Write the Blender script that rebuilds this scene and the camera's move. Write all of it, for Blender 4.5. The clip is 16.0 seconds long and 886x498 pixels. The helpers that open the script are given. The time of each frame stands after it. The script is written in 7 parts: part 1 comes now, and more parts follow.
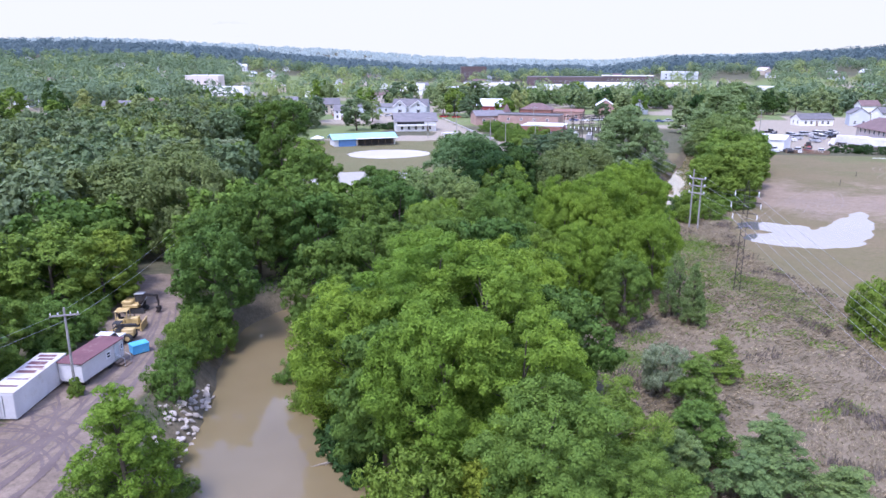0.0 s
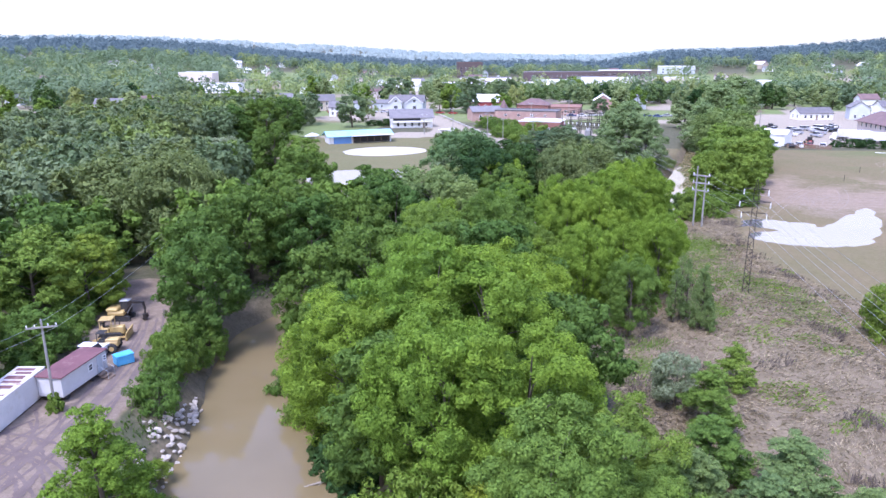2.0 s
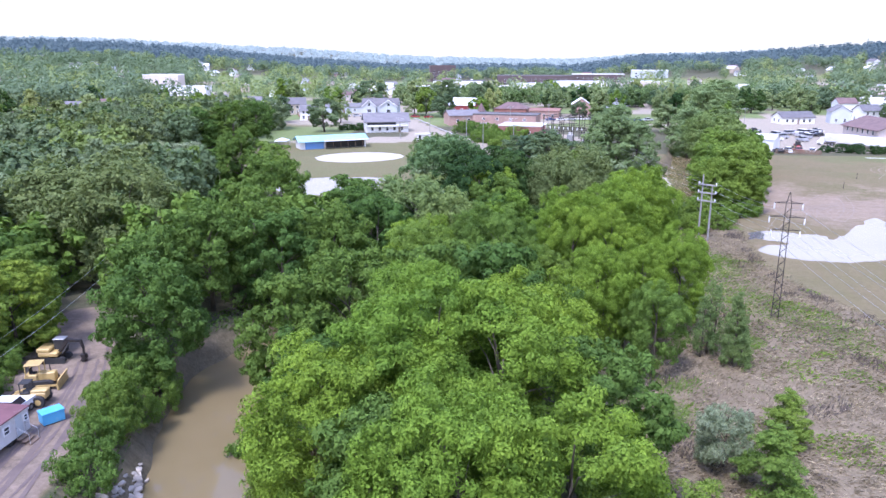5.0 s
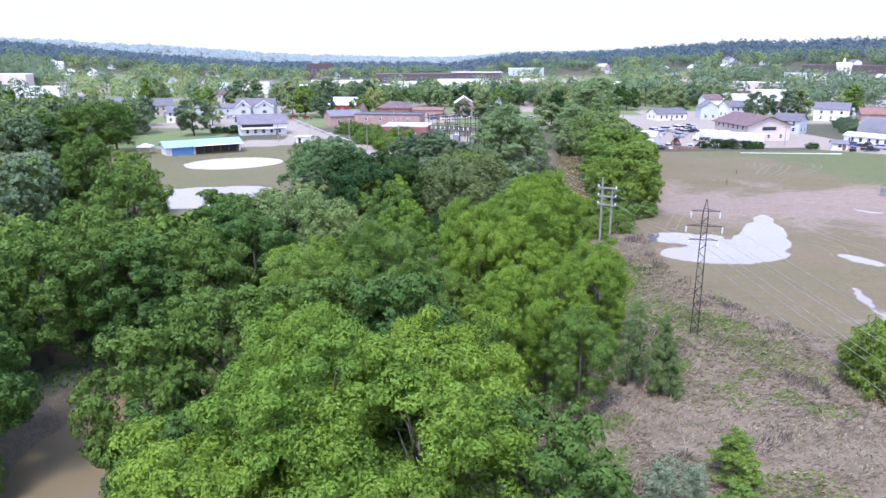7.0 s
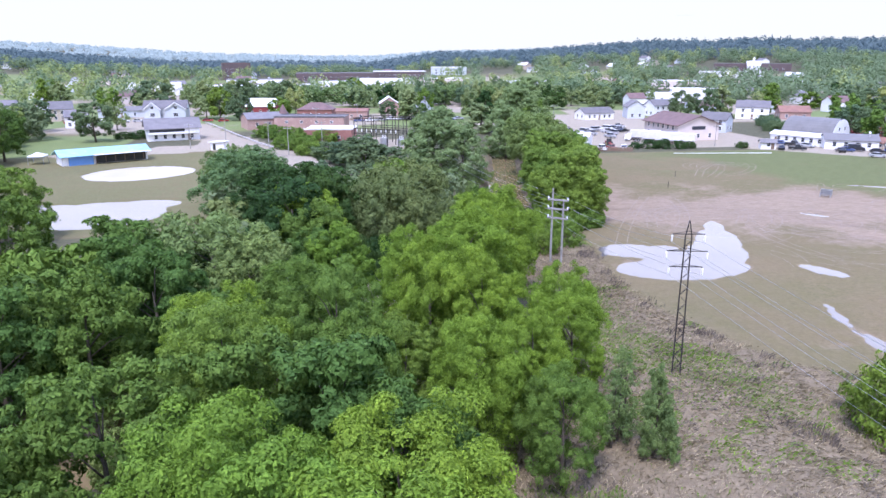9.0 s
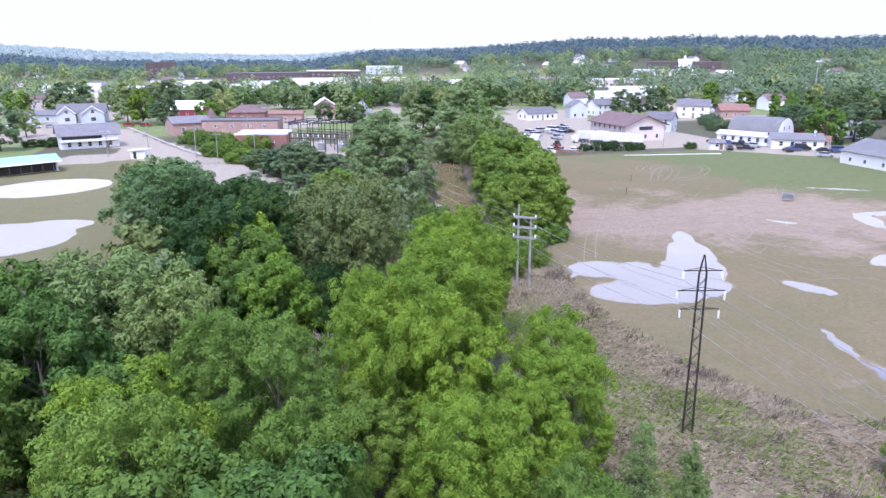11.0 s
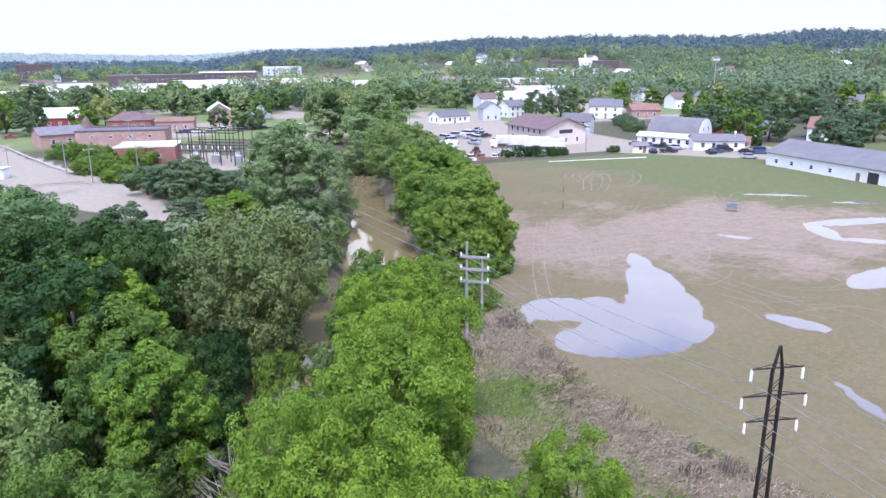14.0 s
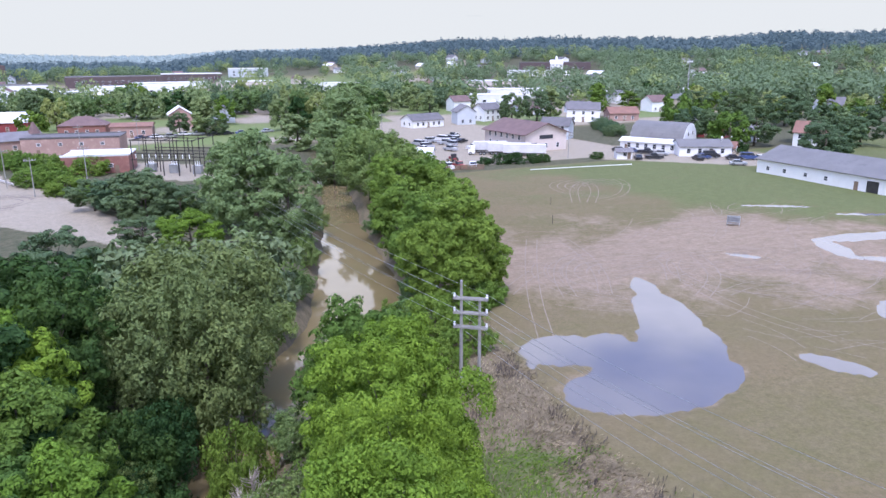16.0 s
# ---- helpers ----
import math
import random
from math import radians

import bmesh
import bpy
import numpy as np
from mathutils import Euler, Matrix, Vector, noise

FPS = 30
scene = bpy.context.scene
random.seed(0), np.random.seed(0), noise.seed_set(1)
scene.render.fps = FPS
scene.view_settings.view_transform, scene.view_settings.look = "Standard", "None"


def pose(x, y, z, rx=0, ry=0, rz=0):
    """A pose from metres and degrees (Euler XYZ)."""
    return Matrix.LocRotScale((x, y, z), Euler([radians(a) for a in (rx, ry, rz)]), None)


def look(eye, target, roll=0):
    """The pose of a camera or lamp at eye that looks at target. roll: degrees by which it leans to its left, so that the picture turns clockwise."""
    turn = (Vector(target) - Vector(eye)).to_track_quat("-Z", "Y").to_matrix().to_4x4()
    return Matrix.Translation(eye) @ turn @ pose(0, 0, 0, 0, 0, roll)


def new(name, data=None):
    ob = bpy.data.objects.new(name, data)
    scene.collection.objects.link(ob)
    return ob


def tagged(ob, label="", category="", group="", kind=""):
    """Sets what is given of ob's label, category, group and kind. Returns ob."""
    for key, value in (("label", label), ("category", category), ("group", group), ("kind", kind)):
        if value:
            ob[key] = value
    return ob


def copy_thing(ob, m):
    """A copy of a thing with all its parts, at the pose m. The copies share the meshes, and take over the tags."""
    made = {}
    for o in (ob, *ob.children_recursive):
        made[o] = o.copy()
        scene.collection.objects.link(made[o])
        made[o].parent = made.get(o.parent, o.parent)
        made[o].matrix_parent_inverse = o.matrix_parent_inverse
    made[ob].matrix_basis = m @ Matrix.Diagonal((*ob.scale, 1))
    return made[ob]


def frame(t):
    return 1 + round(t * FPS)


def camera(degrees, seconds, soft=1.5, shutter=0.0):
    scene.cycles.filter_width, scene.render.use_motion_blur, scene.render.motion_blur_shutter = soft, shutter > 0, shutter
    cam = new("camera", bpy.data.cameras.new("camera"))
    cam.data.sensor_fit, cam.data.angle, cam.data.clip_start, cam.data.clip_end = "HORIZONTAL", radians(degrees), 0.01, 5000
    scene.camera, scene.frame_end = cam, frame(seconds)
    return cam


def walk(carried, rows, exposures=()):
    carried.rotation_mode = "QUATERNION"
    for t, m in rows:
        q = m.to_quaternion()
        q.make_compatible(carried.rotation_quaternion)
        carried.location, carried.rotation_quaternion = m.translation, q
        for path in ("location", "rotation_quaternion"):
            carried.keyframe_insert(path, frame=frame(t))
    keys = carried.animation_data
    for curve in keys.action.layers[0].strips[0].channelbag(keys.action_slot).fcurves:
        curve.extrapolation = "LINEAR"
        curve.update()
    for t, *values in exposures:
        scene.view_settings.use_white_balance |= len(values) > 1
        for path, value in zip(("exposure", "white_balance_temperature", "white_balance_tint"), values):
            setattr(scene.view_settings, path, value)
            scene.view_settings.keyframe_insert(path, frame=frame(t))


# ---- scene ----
cam = camera(63.7, 16.0)
PATH = [
    (0, (3.256, -4.797, 30.185), (2.98, -2.885, 29.664), -0.0),
    (0.5, (3.256, -4.613, 30.132), (2.982, -2.704, 29.604), -0.1),
    (1, (3.101, -3.907, 30.124), (2.829, -1.998, 29.594), -0.2),
    (1.5, (2.889, -2.739, 30.154), (2.62, -0.83, 29.622), -0.2),
    (2, (2.633, -1.444, 30.121), (2.366, 0.465, 29.589), -0.3),
    (2.5, (2.288, 0.244, 30.097), (2.023, 2.153, 29.564), -0.3),
    (3, (1.936, 1.938, 30.135), (1.673, 3.847, 29.6), -0.4),
    (3.2, (1.793, 2.732, 30.116), (1.529, 4.642, 29.582), -0.4),
    (5.3, (-1.047, 10.745, 29.157), (-1.193, 12.67, 28.635), 0.1),
    (5.5, (-1.017, 11.539, 29.164), (-1.075, 13.468, 28.64), 0.2),
    (6, (-1.563, 14.136, 29.107), (-1.521, 16.065, 28.582), 0.1),
    (6.5, (-2.023, 17.024, 29.113), (-1.978, 18.953, 28.588), 0.1),
    (7, (-2.226, 19.908, 29.072), (-2.097, 21.833, 28.545), 0.0),
    (7.5, (-2.709, 23.153, 29.028), (-2.376, 25.053, 28.498), -0.1),
    (8, (-2.89, 26.132, 29.04), (-2.555, 28.031, 28.51), 0.0),
    (10.5, (-2.663, 41.187, 29.29), (-2.315, 43.084, 28.758), 0.0),
    (11, (-2.527, 44.365, 29.315), (-2.023, 46.226, 28.781), -0.1),
    (11.5, (-2.026, 47.746, 29.244), (-1.522, 49.607, 28.712), -0.2),
    (12, (-1.649, 50.917, 29.331), (-1.144, 52.778, 28.798), -0.2),
    (12.5, (-1.471, 53.506, 29.503), (-0.744, 55.29, 28.965), -0.2),
    (13, (-1.145, 56.71, 29.509), (-0.397, 58.486, 28.971), -0.3),
    (13.5, (-0.577, 59.777, 29.475), (0.172, 61.552, 28.939), -0.3),
    (14, (0.067, 62.847, 29.507), (0.818, 64.622, 28.971), -0.3),
    (14.5, (0.737, 65.801, 29.522), (1.56, 67.543, 28.985), -0.3),
    (15, (1.54, 68.821, 29.476), (2.364, 70.563, 28.94), -0.3),
    (15.5, (2.401, 71.68, 29.549), (3.225, 73.421, 29.013), -0.3),
    (16, (3.317, 74.662, 29.589), (4.144, 76.403, 29.056), -0.2),
]
EXPOSURES = [(0, 0.4, 5650, 23), (1, 0.57, 5650, 23), (3.2, 0.62, 5650, 23), (5.5, 0.6, 5650, 22), (8, 0.48, 5680, 21), (11, 0.49, 5750, 20), (14, 0.46, 5780, 18), (16, 0.2, 5780, 18)]
walk(cam, [(t, look(eye, target, roll)) for t, eye, target, roll in PATH], EXPOSURES)

# ---- world, sun, exposure ----
SUN_ELEVATION, SUN_AZIMUTH = radians(62), radians(208)  # azimuth clockwise from +y
world = bpy.data.worlds.new("sky")
scene.world = world
world.use_nodes = True
wn, wl = world.node_tree.nodes, world.node_tree.links
wn.clear()
w_out = wn.new("ShaderNodeOutputWorld")
w_bg = wn.new("ShaderNodeBackground")
w_bg.inputs["Strength"].default_value = 0.15
w_sky = wn.new("ShaderNodeTexSky")
w_sky.sky_type = "NISHITA"
w_sky.sun_disc = False
w_sky.sun_elevation, w_sky.sun_rotation = SUN_ELEVATION, SUN_AZIMUTH
w_sky.air_density, w_sky.dust_density, w_sky.ozone_density = 1.0, 1.6, 1.2
# broken cloud, closing to a white veil towards the horizon
w_co = wn.new("ShaderNodeTexCoord")
w_sep = wn.new("ShaderNodeSeparateXYZ")
wl.new(w_co.outputs["Generated"], w_sep.inputs[0])
w_lift = wn.new("ShaderNodeMath"); w_lift.operation = "ADD"; w_lift.inputs[1].default_value = 0.18
wl.new(w_sep.outputs["Z"], w_lift.inputs[0])
w_abs = wn.new("ShaderNodeMath"); w_abs.operation = "MAXIMUM"; w_abs.inputs[1].default_value = 0.1
wl.new(w_lift.outputs[0], w_abs.inputs[0])
w_div = wn.new("ShaderNodeVectorMath"); w_div.operation = "DIVIDE"
wl.new(w_co.outputs["Generated"], w_div.inputs[0])
wl.new(w_abs.outputs[0], w_div.inputs[1])
w_noise = wn.new("ShaderNodeTexNoise")
w_noise.inputs["Scale"].default_value = 2.4
w_noise.inputs["Detail"].default_value = 5.0
wl.new(w_div.outputs[0], w_noise.inputs["Vector"])
w_hor = wn.new("ShaderNodeMapRange")
w_hor.inputs["From Min"].default_value, w_hor.inputs["From Max"].default_value = 0.26, 0.50
w_hor.inputs["To Min"].default_value, w_hor.inputs["To Max"].default_value = 0.42, -0.04
wl.new(w_sep.outputs["Z"], w_hor.inputs["Value"])
w_sum = wn.new("ShaderNodeMath"); w_sum.operation = "ADD"
wl.new(w_noise.outputs["Fac"], w_sum.inputs[0]); wl.new(w_hor.outputs[0], w_sum.inputs[1])
w_cov = wn.new("ShaderNodeMapRange")
w_cov.inputs["From Min"].default_value, w_cov.inputs["From Max"].default_value = 0.50, 0.70
wl.new(w_sum.outputs[0], w_cov.inputs["Value"])
w_mix = wn.new("ShaderNodeMixRGB")
w_mix.inputs["Color2"].default_value = (15.5, 15.6, 15.7, 1)
w_blue = wn.new("ShaderNodeMixRGB"); w_blue.blend_type = "MULTIPLY"
w_blue.inputs["Fac"].default_value = 1.0
w_blue.inputs["Color2"].default_value = (2.3, 2.35, 2.8, 1)
wl.new(w_sky.outputs[0], w_blue.inputs["Color1"])
wl.new(w_cov.outputs[0], w_mix.inputs["Fac"]); wl.new(w_blue.outputs[0], w_mix.inputs["Color1"])
# an overcast sky is about three times as bright overhead as at the horizon
w_rise = wn.new("ShaderNodeValToRGB")
w_rise.color_ramp.elements[0].position, w_rise.color_ramp.elements[1].position = 0.0, 0.75
w_rise.color_ramp.elements[0].color, w_rise.color_ramp.elements[1].color = (0.312, 0.312, 0.276, 1), (1.0, 1.0, 1.0, 1)
for at_, tone_ in ((0.09, (0.312, 0.312, 0.278, 1)), (0.24, (0.72, 0.72, 0.72, 1))):
    w_rise.color_ramp.elements.new(at_).color = tone_
wl.new(w_sep.outputs["Z"], w_rise.inputs["Fac"])
w_grad = wn.new("ShaderNodeMixRGB"); w_grad.blend_type = "MULTIPLY"
w_grad.inputs["Fac"].default_value = 1.0
wl.new(w_mix.outputs[0], w_grad.inputs["Color1"]); wl.new(w_rise.outputs[0], w_grad.inputs["Color2"])
wl.new(w_grad.outputs[0], w_bg.inputs["Color"]); wl.new(w_bg.outputs[0], w_out.inputs["Surface"])

sun_data = bpy.data.lights.new("sun", "SUN")
sun_data.energy, sun_data.angle, sun_data.color = 2.7, radians(11), (1.0, 0.98, 0.95)
sun = new("sun", sun_data)
sun_way = Vector((math.sin(SUN_AZIMUTH) * math.cos(SUN_ELEVATION), math.cos(SUN_AZIMUTH) * math.cos(SUN_ELEVATION), math.sin(SUN_ELEVATION)))
sun.matrix_world = look(sun_way * 300, (0, 0, 0))

# ---- materials ----
def mix_node(nt, blend, fac, a, b):
    n = nt.nodes.new("ShaderNodeMixRGB")
    n.blend_type = blend
    for sock, v in zip(n.inputs, (fac, a, b)):
        if isinstance(v, bpy.types.NodeSocket):
            nt.links.new(v, sock)
        elif isinstance(v, (int, float)):
            sock.default_value = v
        else:
            sock.default_value = (*v, 1)
    return n.outputs[0]


def noise_node(nt, vec, scale, detail=4.0, rough=0.55):
    n = nt.nodes.new("ShaderNodeTexNoise")
    n.inputs["Scale"].default_value, n.inputs["Detail"].default_value, n.inputs["Roughness"].default_value = scale, detail, rough
    nt.links.new(vec, n.inputs["Vector"])
    return n.outputs["Fac"]


def ramp_node(nt, fac, lo, hi, a=0.0, b=1.0):
    n = nt.nodes.new("ShaderNodeMapRange")
    n.inputs["From Min"].default_value, n.inputs["From Max"].default_value = lo, hi
    n.inputs["To Min"].default_value, n.inputs["To Max"].default_value = a, b
    nt.links.new(fac, n.inputs["Value"])
    return n.outputs[0]


def bump_node(nt, height, strength, distance):
    n = nt.nodes.new("ShaderNodeBump")
    n.inputs["Strength"].default_value, n.inputs["Distance"].default_value = strength, distance
    nt.links.new(height, n.inputs["Height"])
    return n.outputs[0]


def start_mat(name):
    m = bpy.data.materials.new(name)
    m.use_nodes = True
    nt = m.node_tree
    b = nt.nodes["Principled BSDF"]
    pos = nt.nodes.new("ShaderNodeNewGeometry").outputs["Position"]
    return m, nt, b, pos


def surface(name, c1, c2, scale=0.6, rough=0.8, metal=0.0, fine=9.0, bump=0.15, stain=None, vary=0.0):
    """A painted, mineral or metal surface: two tones at a coarse scale, a fine grain, stains and relief."""
    m, nt, b, pos = start_mat(name)
    col = mix_node(nt, "MIX", ramp_node(nt, noise_node(nt, pos, scale), 0.35, 0.65), c1, c2)
    grain = noise_node(nt, pos, fine, 5.0, 0.7)
    col = mix_node(nt, "MULTIPLY", 1.0, col, mix_node(nt, "MIX", grain, (0.82, 0.82, 0.82), (1.1, 1.1, 1.1)))
    if stain:
        spots = ramp_node(nt, noise_node(nt, pos, scale * 2.3, 6.0, 0.65), 0.56, 0.7)
        col = mix_node(nt, "MIX", spots, col, stain)
    if vary:
        rnd = nt.nodes.new("ShaderNodeObjectInfo").outputs["Random"]
        col = mix_node(nt, "MULTIPLY", 1.0, col, mix_node(nt, "MIX", rnd, (1 - vary,) * 3, (1 + vary,) * 3))
    nt.links.new(col, b.inputs["Base Color"])
    b.inputs["Roughness"].default_value, b.inputs["Metallic"].default_value = rough, metal
    nt.links.new(bump_node(nt, grain, bump, 0.03), b.inputs["Normal"])
    return m


def leaf(name, c1, c2, c3, vary=0.22):
    """Foliage: tone by tree, by clump and by leaf, some light let through."""
    m, nt, b, pos = start_mat(name)
    geo = nt.nodes.new("ShaderNodeNewGeometry")
    info = nt.nodes.new("ShaderNodeObjectInfo")
    col = mix_node(nt, "MIX", geo.outputs["Random Per Island"], c1, c2)
    col = mix_node(nt, "MIX", ramp_node(nt, noise_node(nt, pos, 0.45, 3.0), 0.42, 0.68, 0.0, 0.6), col, c3)
    col = mix_node(nt, "MULTIPLY", 1.0, col, mix_node(nt, "MIX", info.outputs["Random"], (1 - vary * 1.2, 1 - vary * 0.7, 1 - vary * 0.4), (1 + vary * 1.3, 1 + vary * 0.75, 1 - vary * 0.3)))
    # Fine noise tone; its dark end paints the shaded gaps between leaflets.
    leaflets = ramp_node(nt, noise_node(nt, pos, 8.0, 3.0, 0.7), 0.32, 0.68)
    col = mix_node(nt, "MULTIPLY", 1.0, col, mix_node(nt, "MIX", leaflets, (0.55, 0.58, 0.62), (1.28, 1.24, 1.15)))
    nt.links.new(col, b.inputs["Base Color"])
    b.inputs["Roughness"].default_value = 0.6
    b.inputs["Specular IOR Level"].default_value = 0.06
    tr = nt.nodes.new("ShaderNodeBsdfTranslucent")
    nt.links.new(mix_node(nt, "MULTIPLY", 1.0, col, (1.2, 1.3, 0.65)), tr.inputs["Color"])
    mx = nt.nodes.new("ShaderNodeMixShader")
    mx.inputs[0].default_value = 0.2
    nt.links.new(b.outputs[0], mx.inputs[1]); nt.links.new(tr.outputs[0], mx.inputs[2])
    nt.links.new(mx.outputs[0], nt.nodes["Material Output"].inputs["Surface"])
    return m


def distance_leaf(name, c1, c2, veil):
    """Woods of the far ridge, a backdrop; air haze is put in as bluish colour and emission."""
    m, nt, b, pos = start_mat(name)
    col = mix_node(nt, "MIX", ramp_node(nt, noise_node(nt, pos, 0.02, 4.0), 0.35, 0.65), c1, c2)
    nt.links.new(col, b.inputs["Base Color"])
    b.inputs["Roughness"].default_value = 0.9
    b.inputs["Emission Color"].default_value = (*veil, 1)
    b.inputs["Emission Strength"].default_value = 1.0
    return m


def water(name, c1, c2, ripple):
    m, nt, b, pos = start_mat(name)
    col = mix_node(nt, "MIX", ramp_node(nt, noise_node(nt, pos, 0.09, 3.0), 0.35, 0.65), c1, c2)
    nt.links.new(col, b.inputs["Base Color"])
    b.inputs["Roughness"].default_value, b.inputs["IOR"].default_value = 0.03, 1.4
    nt.links.new(bump_node(nt, noise_node(nt, pos, 0.9, 3.0), ripple, 0.05), b.inputs["Normal"])
    return m


LEAF_BRIGHT = leaf("leaf_bright", (0.138, 0.224, 0.029), (0.186, 0.29, 0.037), (0.097, 0.164, 0.026), 0.13)
LEAF_MID = leaf("leaf_mid", (0.12, 0.194, 0.037), (0.163, 0.25, 0.047), (0.084, 0.144, 0.033), 0.14)
# DARK: dark green leaves, lowered further for the shade inside the wood.
LEAF_DARK = leaf("leaf_dark", (0.038, 0.078, 0.025), (0.056, 0.105, 0.031), (0.027, 0.06, 0.022))
LEAF_GREY = leaf("leaf_grey", (0.128, 0.17, 0.062), (0.17, 0.215, 0.08), (0.095, 0.132, 0.05), 0.1)
LEAF_PALE = leaf("leaf_pale", (0.22, 0.26, 0.15), (0.29, 0.33, 0.2), (0.17, 0.21, 0.11), 0.1)
LEAF_YELLOW = leaf("leaf_yellow", (0.15, 0.215, 0.032), (0.205, 0.275, 0.042), (0.105, 0.162, 0.03))
LEAF_OLIVE = leaf("leaf_olive", (0.135, 0.200, 0.073), (0.185, 0.258, 0.090), (0.100, 0.157, 0.062))
# WOOD and SLATE are greyed and lightened: distance haze put into the leaf colour.
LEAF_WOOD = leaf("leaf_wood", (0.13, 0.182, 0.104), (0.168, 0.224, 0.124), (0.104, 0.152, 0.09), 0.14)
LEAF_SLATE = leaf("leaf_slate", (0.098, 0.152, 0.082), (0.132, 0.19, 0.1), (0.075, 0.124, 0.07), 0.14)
# DEEP: a darker green; shade among the trees is partly in this colour.
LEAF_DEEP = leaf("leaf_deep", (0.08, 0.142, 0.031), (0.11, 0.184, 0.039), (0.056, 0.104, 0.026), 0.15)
# FAR and TOWN carry the haze over the town as a paler leaf colour.
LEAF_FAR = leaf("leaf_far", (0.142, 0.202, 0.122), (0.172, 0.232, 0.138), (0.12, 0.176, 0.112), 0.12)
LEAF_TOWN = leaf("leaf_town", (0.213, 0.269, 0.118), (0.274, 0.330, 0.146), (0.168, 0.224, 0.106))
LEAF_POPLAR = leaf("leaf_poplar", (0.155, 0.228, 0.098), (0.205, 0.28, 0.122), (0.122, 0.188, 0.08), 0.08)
# Two steps of painted haze; HORIZON, beyond 1700 m, is paler and glows more.
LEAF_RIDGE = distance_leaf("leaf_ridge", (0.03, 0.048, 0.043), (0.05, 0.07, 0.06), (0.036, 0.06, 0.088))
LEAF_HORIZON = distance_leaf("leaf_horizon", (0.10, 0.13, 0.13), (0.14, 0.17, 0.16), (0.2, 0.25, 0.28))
REED = leaf("reed_dry", (0.165, 0.134, 0.09), (0.40, 0.332, 0.226), (0.13, 0.106, 0.07), 0.0)
REED_DARK = leaf("reed_broken", (0.12, 0.098, 0.085), (0.18, 0.15, 0.125), (0.09, 0.075, 0.065), 0.0)
BARK = surface("bark", (0.07, 0.058, 0.042), (0.115, 0.095, 0.07), 1.5, 0.95, fine=14, bump=0.5)
DEADWOOD = surface("deadwood", (0.27, 0.23, 0.18), (0.38, 0.33, 0.27), 1.5, 0.95, fine=14, bump=0.5)
RIVER = water("river_water", (0.165, 0.128, 0.062), (0.19, 0.148, 0.078), 0.012)
POOL = water("flood_water", (0.115, 0.108, 0.112), (0.14, 0.13, 0.13), 0.008)
INFIELD_SAND = surface("wet_silt", (0.4, 0.355, 0.3), (0.34, 0.3, 0.25), 0.12, 0.42, bump=0.05)
WHITE_PAINT = surface("white_paint", (0.77, 0.77, 0.77), (0.71, 0.71, 0.71), 0.4, 0.6, stain=(0.68, 0.66, 0.63))
# Dirty white, greyed further so the trailers' shaded sides are in the paint.
DIRTY_SHADED_WHITE = surface("dirty_white_paint", (0.62, 0.61, 0.61), (0.54, 0.53, 0.53), 0.5, 0.7, stain=(0.48, 0.45, 0.42))
CREAM_PAINT = surface("cream_siding", (0.6, 0.52, 0.48), (0.54, 0.47, 0.43), 0.3, 0.7)
GREY_SIDING = surface("grey_siding", (0.5, 0.53, 0.56), (0.44, 0.47, 0.5), 0.3, 0.7)
TAN_SIDING = surface("tan_siding", (0.5, 0.42, 0.33), (0.44, 0.37, 0.29), 0.3, 0.7)
BRICK_RED = surface("red_brick", (0.28, 0.13, 0.105), (0.22, 0.10, 0.085), 0.5, 0.9, fine=5, stain=(0.33, 0.19, 0.15))
BRICK_PINK = surface("pale_brick", (0.38, 0.255, 0.215), (0.33, 0.215, 0.18), 0.4, 0.9, fine=5, stain=(0.46, 0.33, 0.27))
BRICK_DARK = surface("dark_brick", (0.115, 0.083, 0.083), (0.09, 0.068, 0.07), 0.4, 0.9, fine=5)
RED_PAINT = surface("barn_red", (0.27, 0.05, 0.05), (0.2, 0.04, 0.045), 0.5, 0.8)
ROOF_GREY = surface("grey_shingle", (0.16, 0.15, 0.152), (0.125, 0.118, 0.12), 0.5, 0.9, fine=7, vary=0.2)
ROOF_PALE = surface("pale_metal_roof", (0.17, 0.165, 0.162), (0.145, 0.14, 0.138), 0.3, 0.85, stain=(0.12, 0.118, 0.116))
ROOF_BROWN = surface("brown_shingle", (0.17, 0.11, 0.10), (0.13, 0.085, 0.08), 0.5, 0.9, fine=7)
ROOF_RUST = surface("rust_shingle", (0.25, 0.135, 0.10), (0.2, 0.11, 0.085), 0.5, 0.9, fine=7)
ROOF_WHITE = surface("white_membrane", (0.74, 0.74, 0.74), (0.62, 0.62, 0.62), 0.15, 0.7, stain=(0.5, 0.49, 0.47))
ROOF_BLUE = surface("blue_metal_roof", (0.24, 0.44, 0.52), (0.3, 0.5, 0.58), 0.4, 0.5, stain=(0.4, 0.56, 0.62))
BLUE_WALL = surface("blue_paint", (0.09, 0.2, 0.42), (0.12, 0.24, 0.47), 0.4, 0.6)
BLUE_BOX = surface("light_blue_paint", (0.09, 0.38, 0.66), (0.12, 0.44, 0.7), 0.6, 0.5, stain=(0.3, 0.48, 0.6))
MAROON = surface("maroon_roof", (0.13, 0.055, 0.06), (0.17, 0.075, 0.078), 0.5, 0.8, stain=(0.22, 0.13, 0.12))
RUSTY_ROOF = surface("rusty_white_roof", (0.6, 0.58, 0.55), (0.5, 0.46, 0.42), 0.5, 0.7, stain=(0.26, 0.13, 0.08))
YELLOW = surface("machine_yellow", (0.52, 0.37, 0.14), (0.45, 0.32, 0.12), 0.8, 0.5, stain=(0.34, 0.24, 0.11))
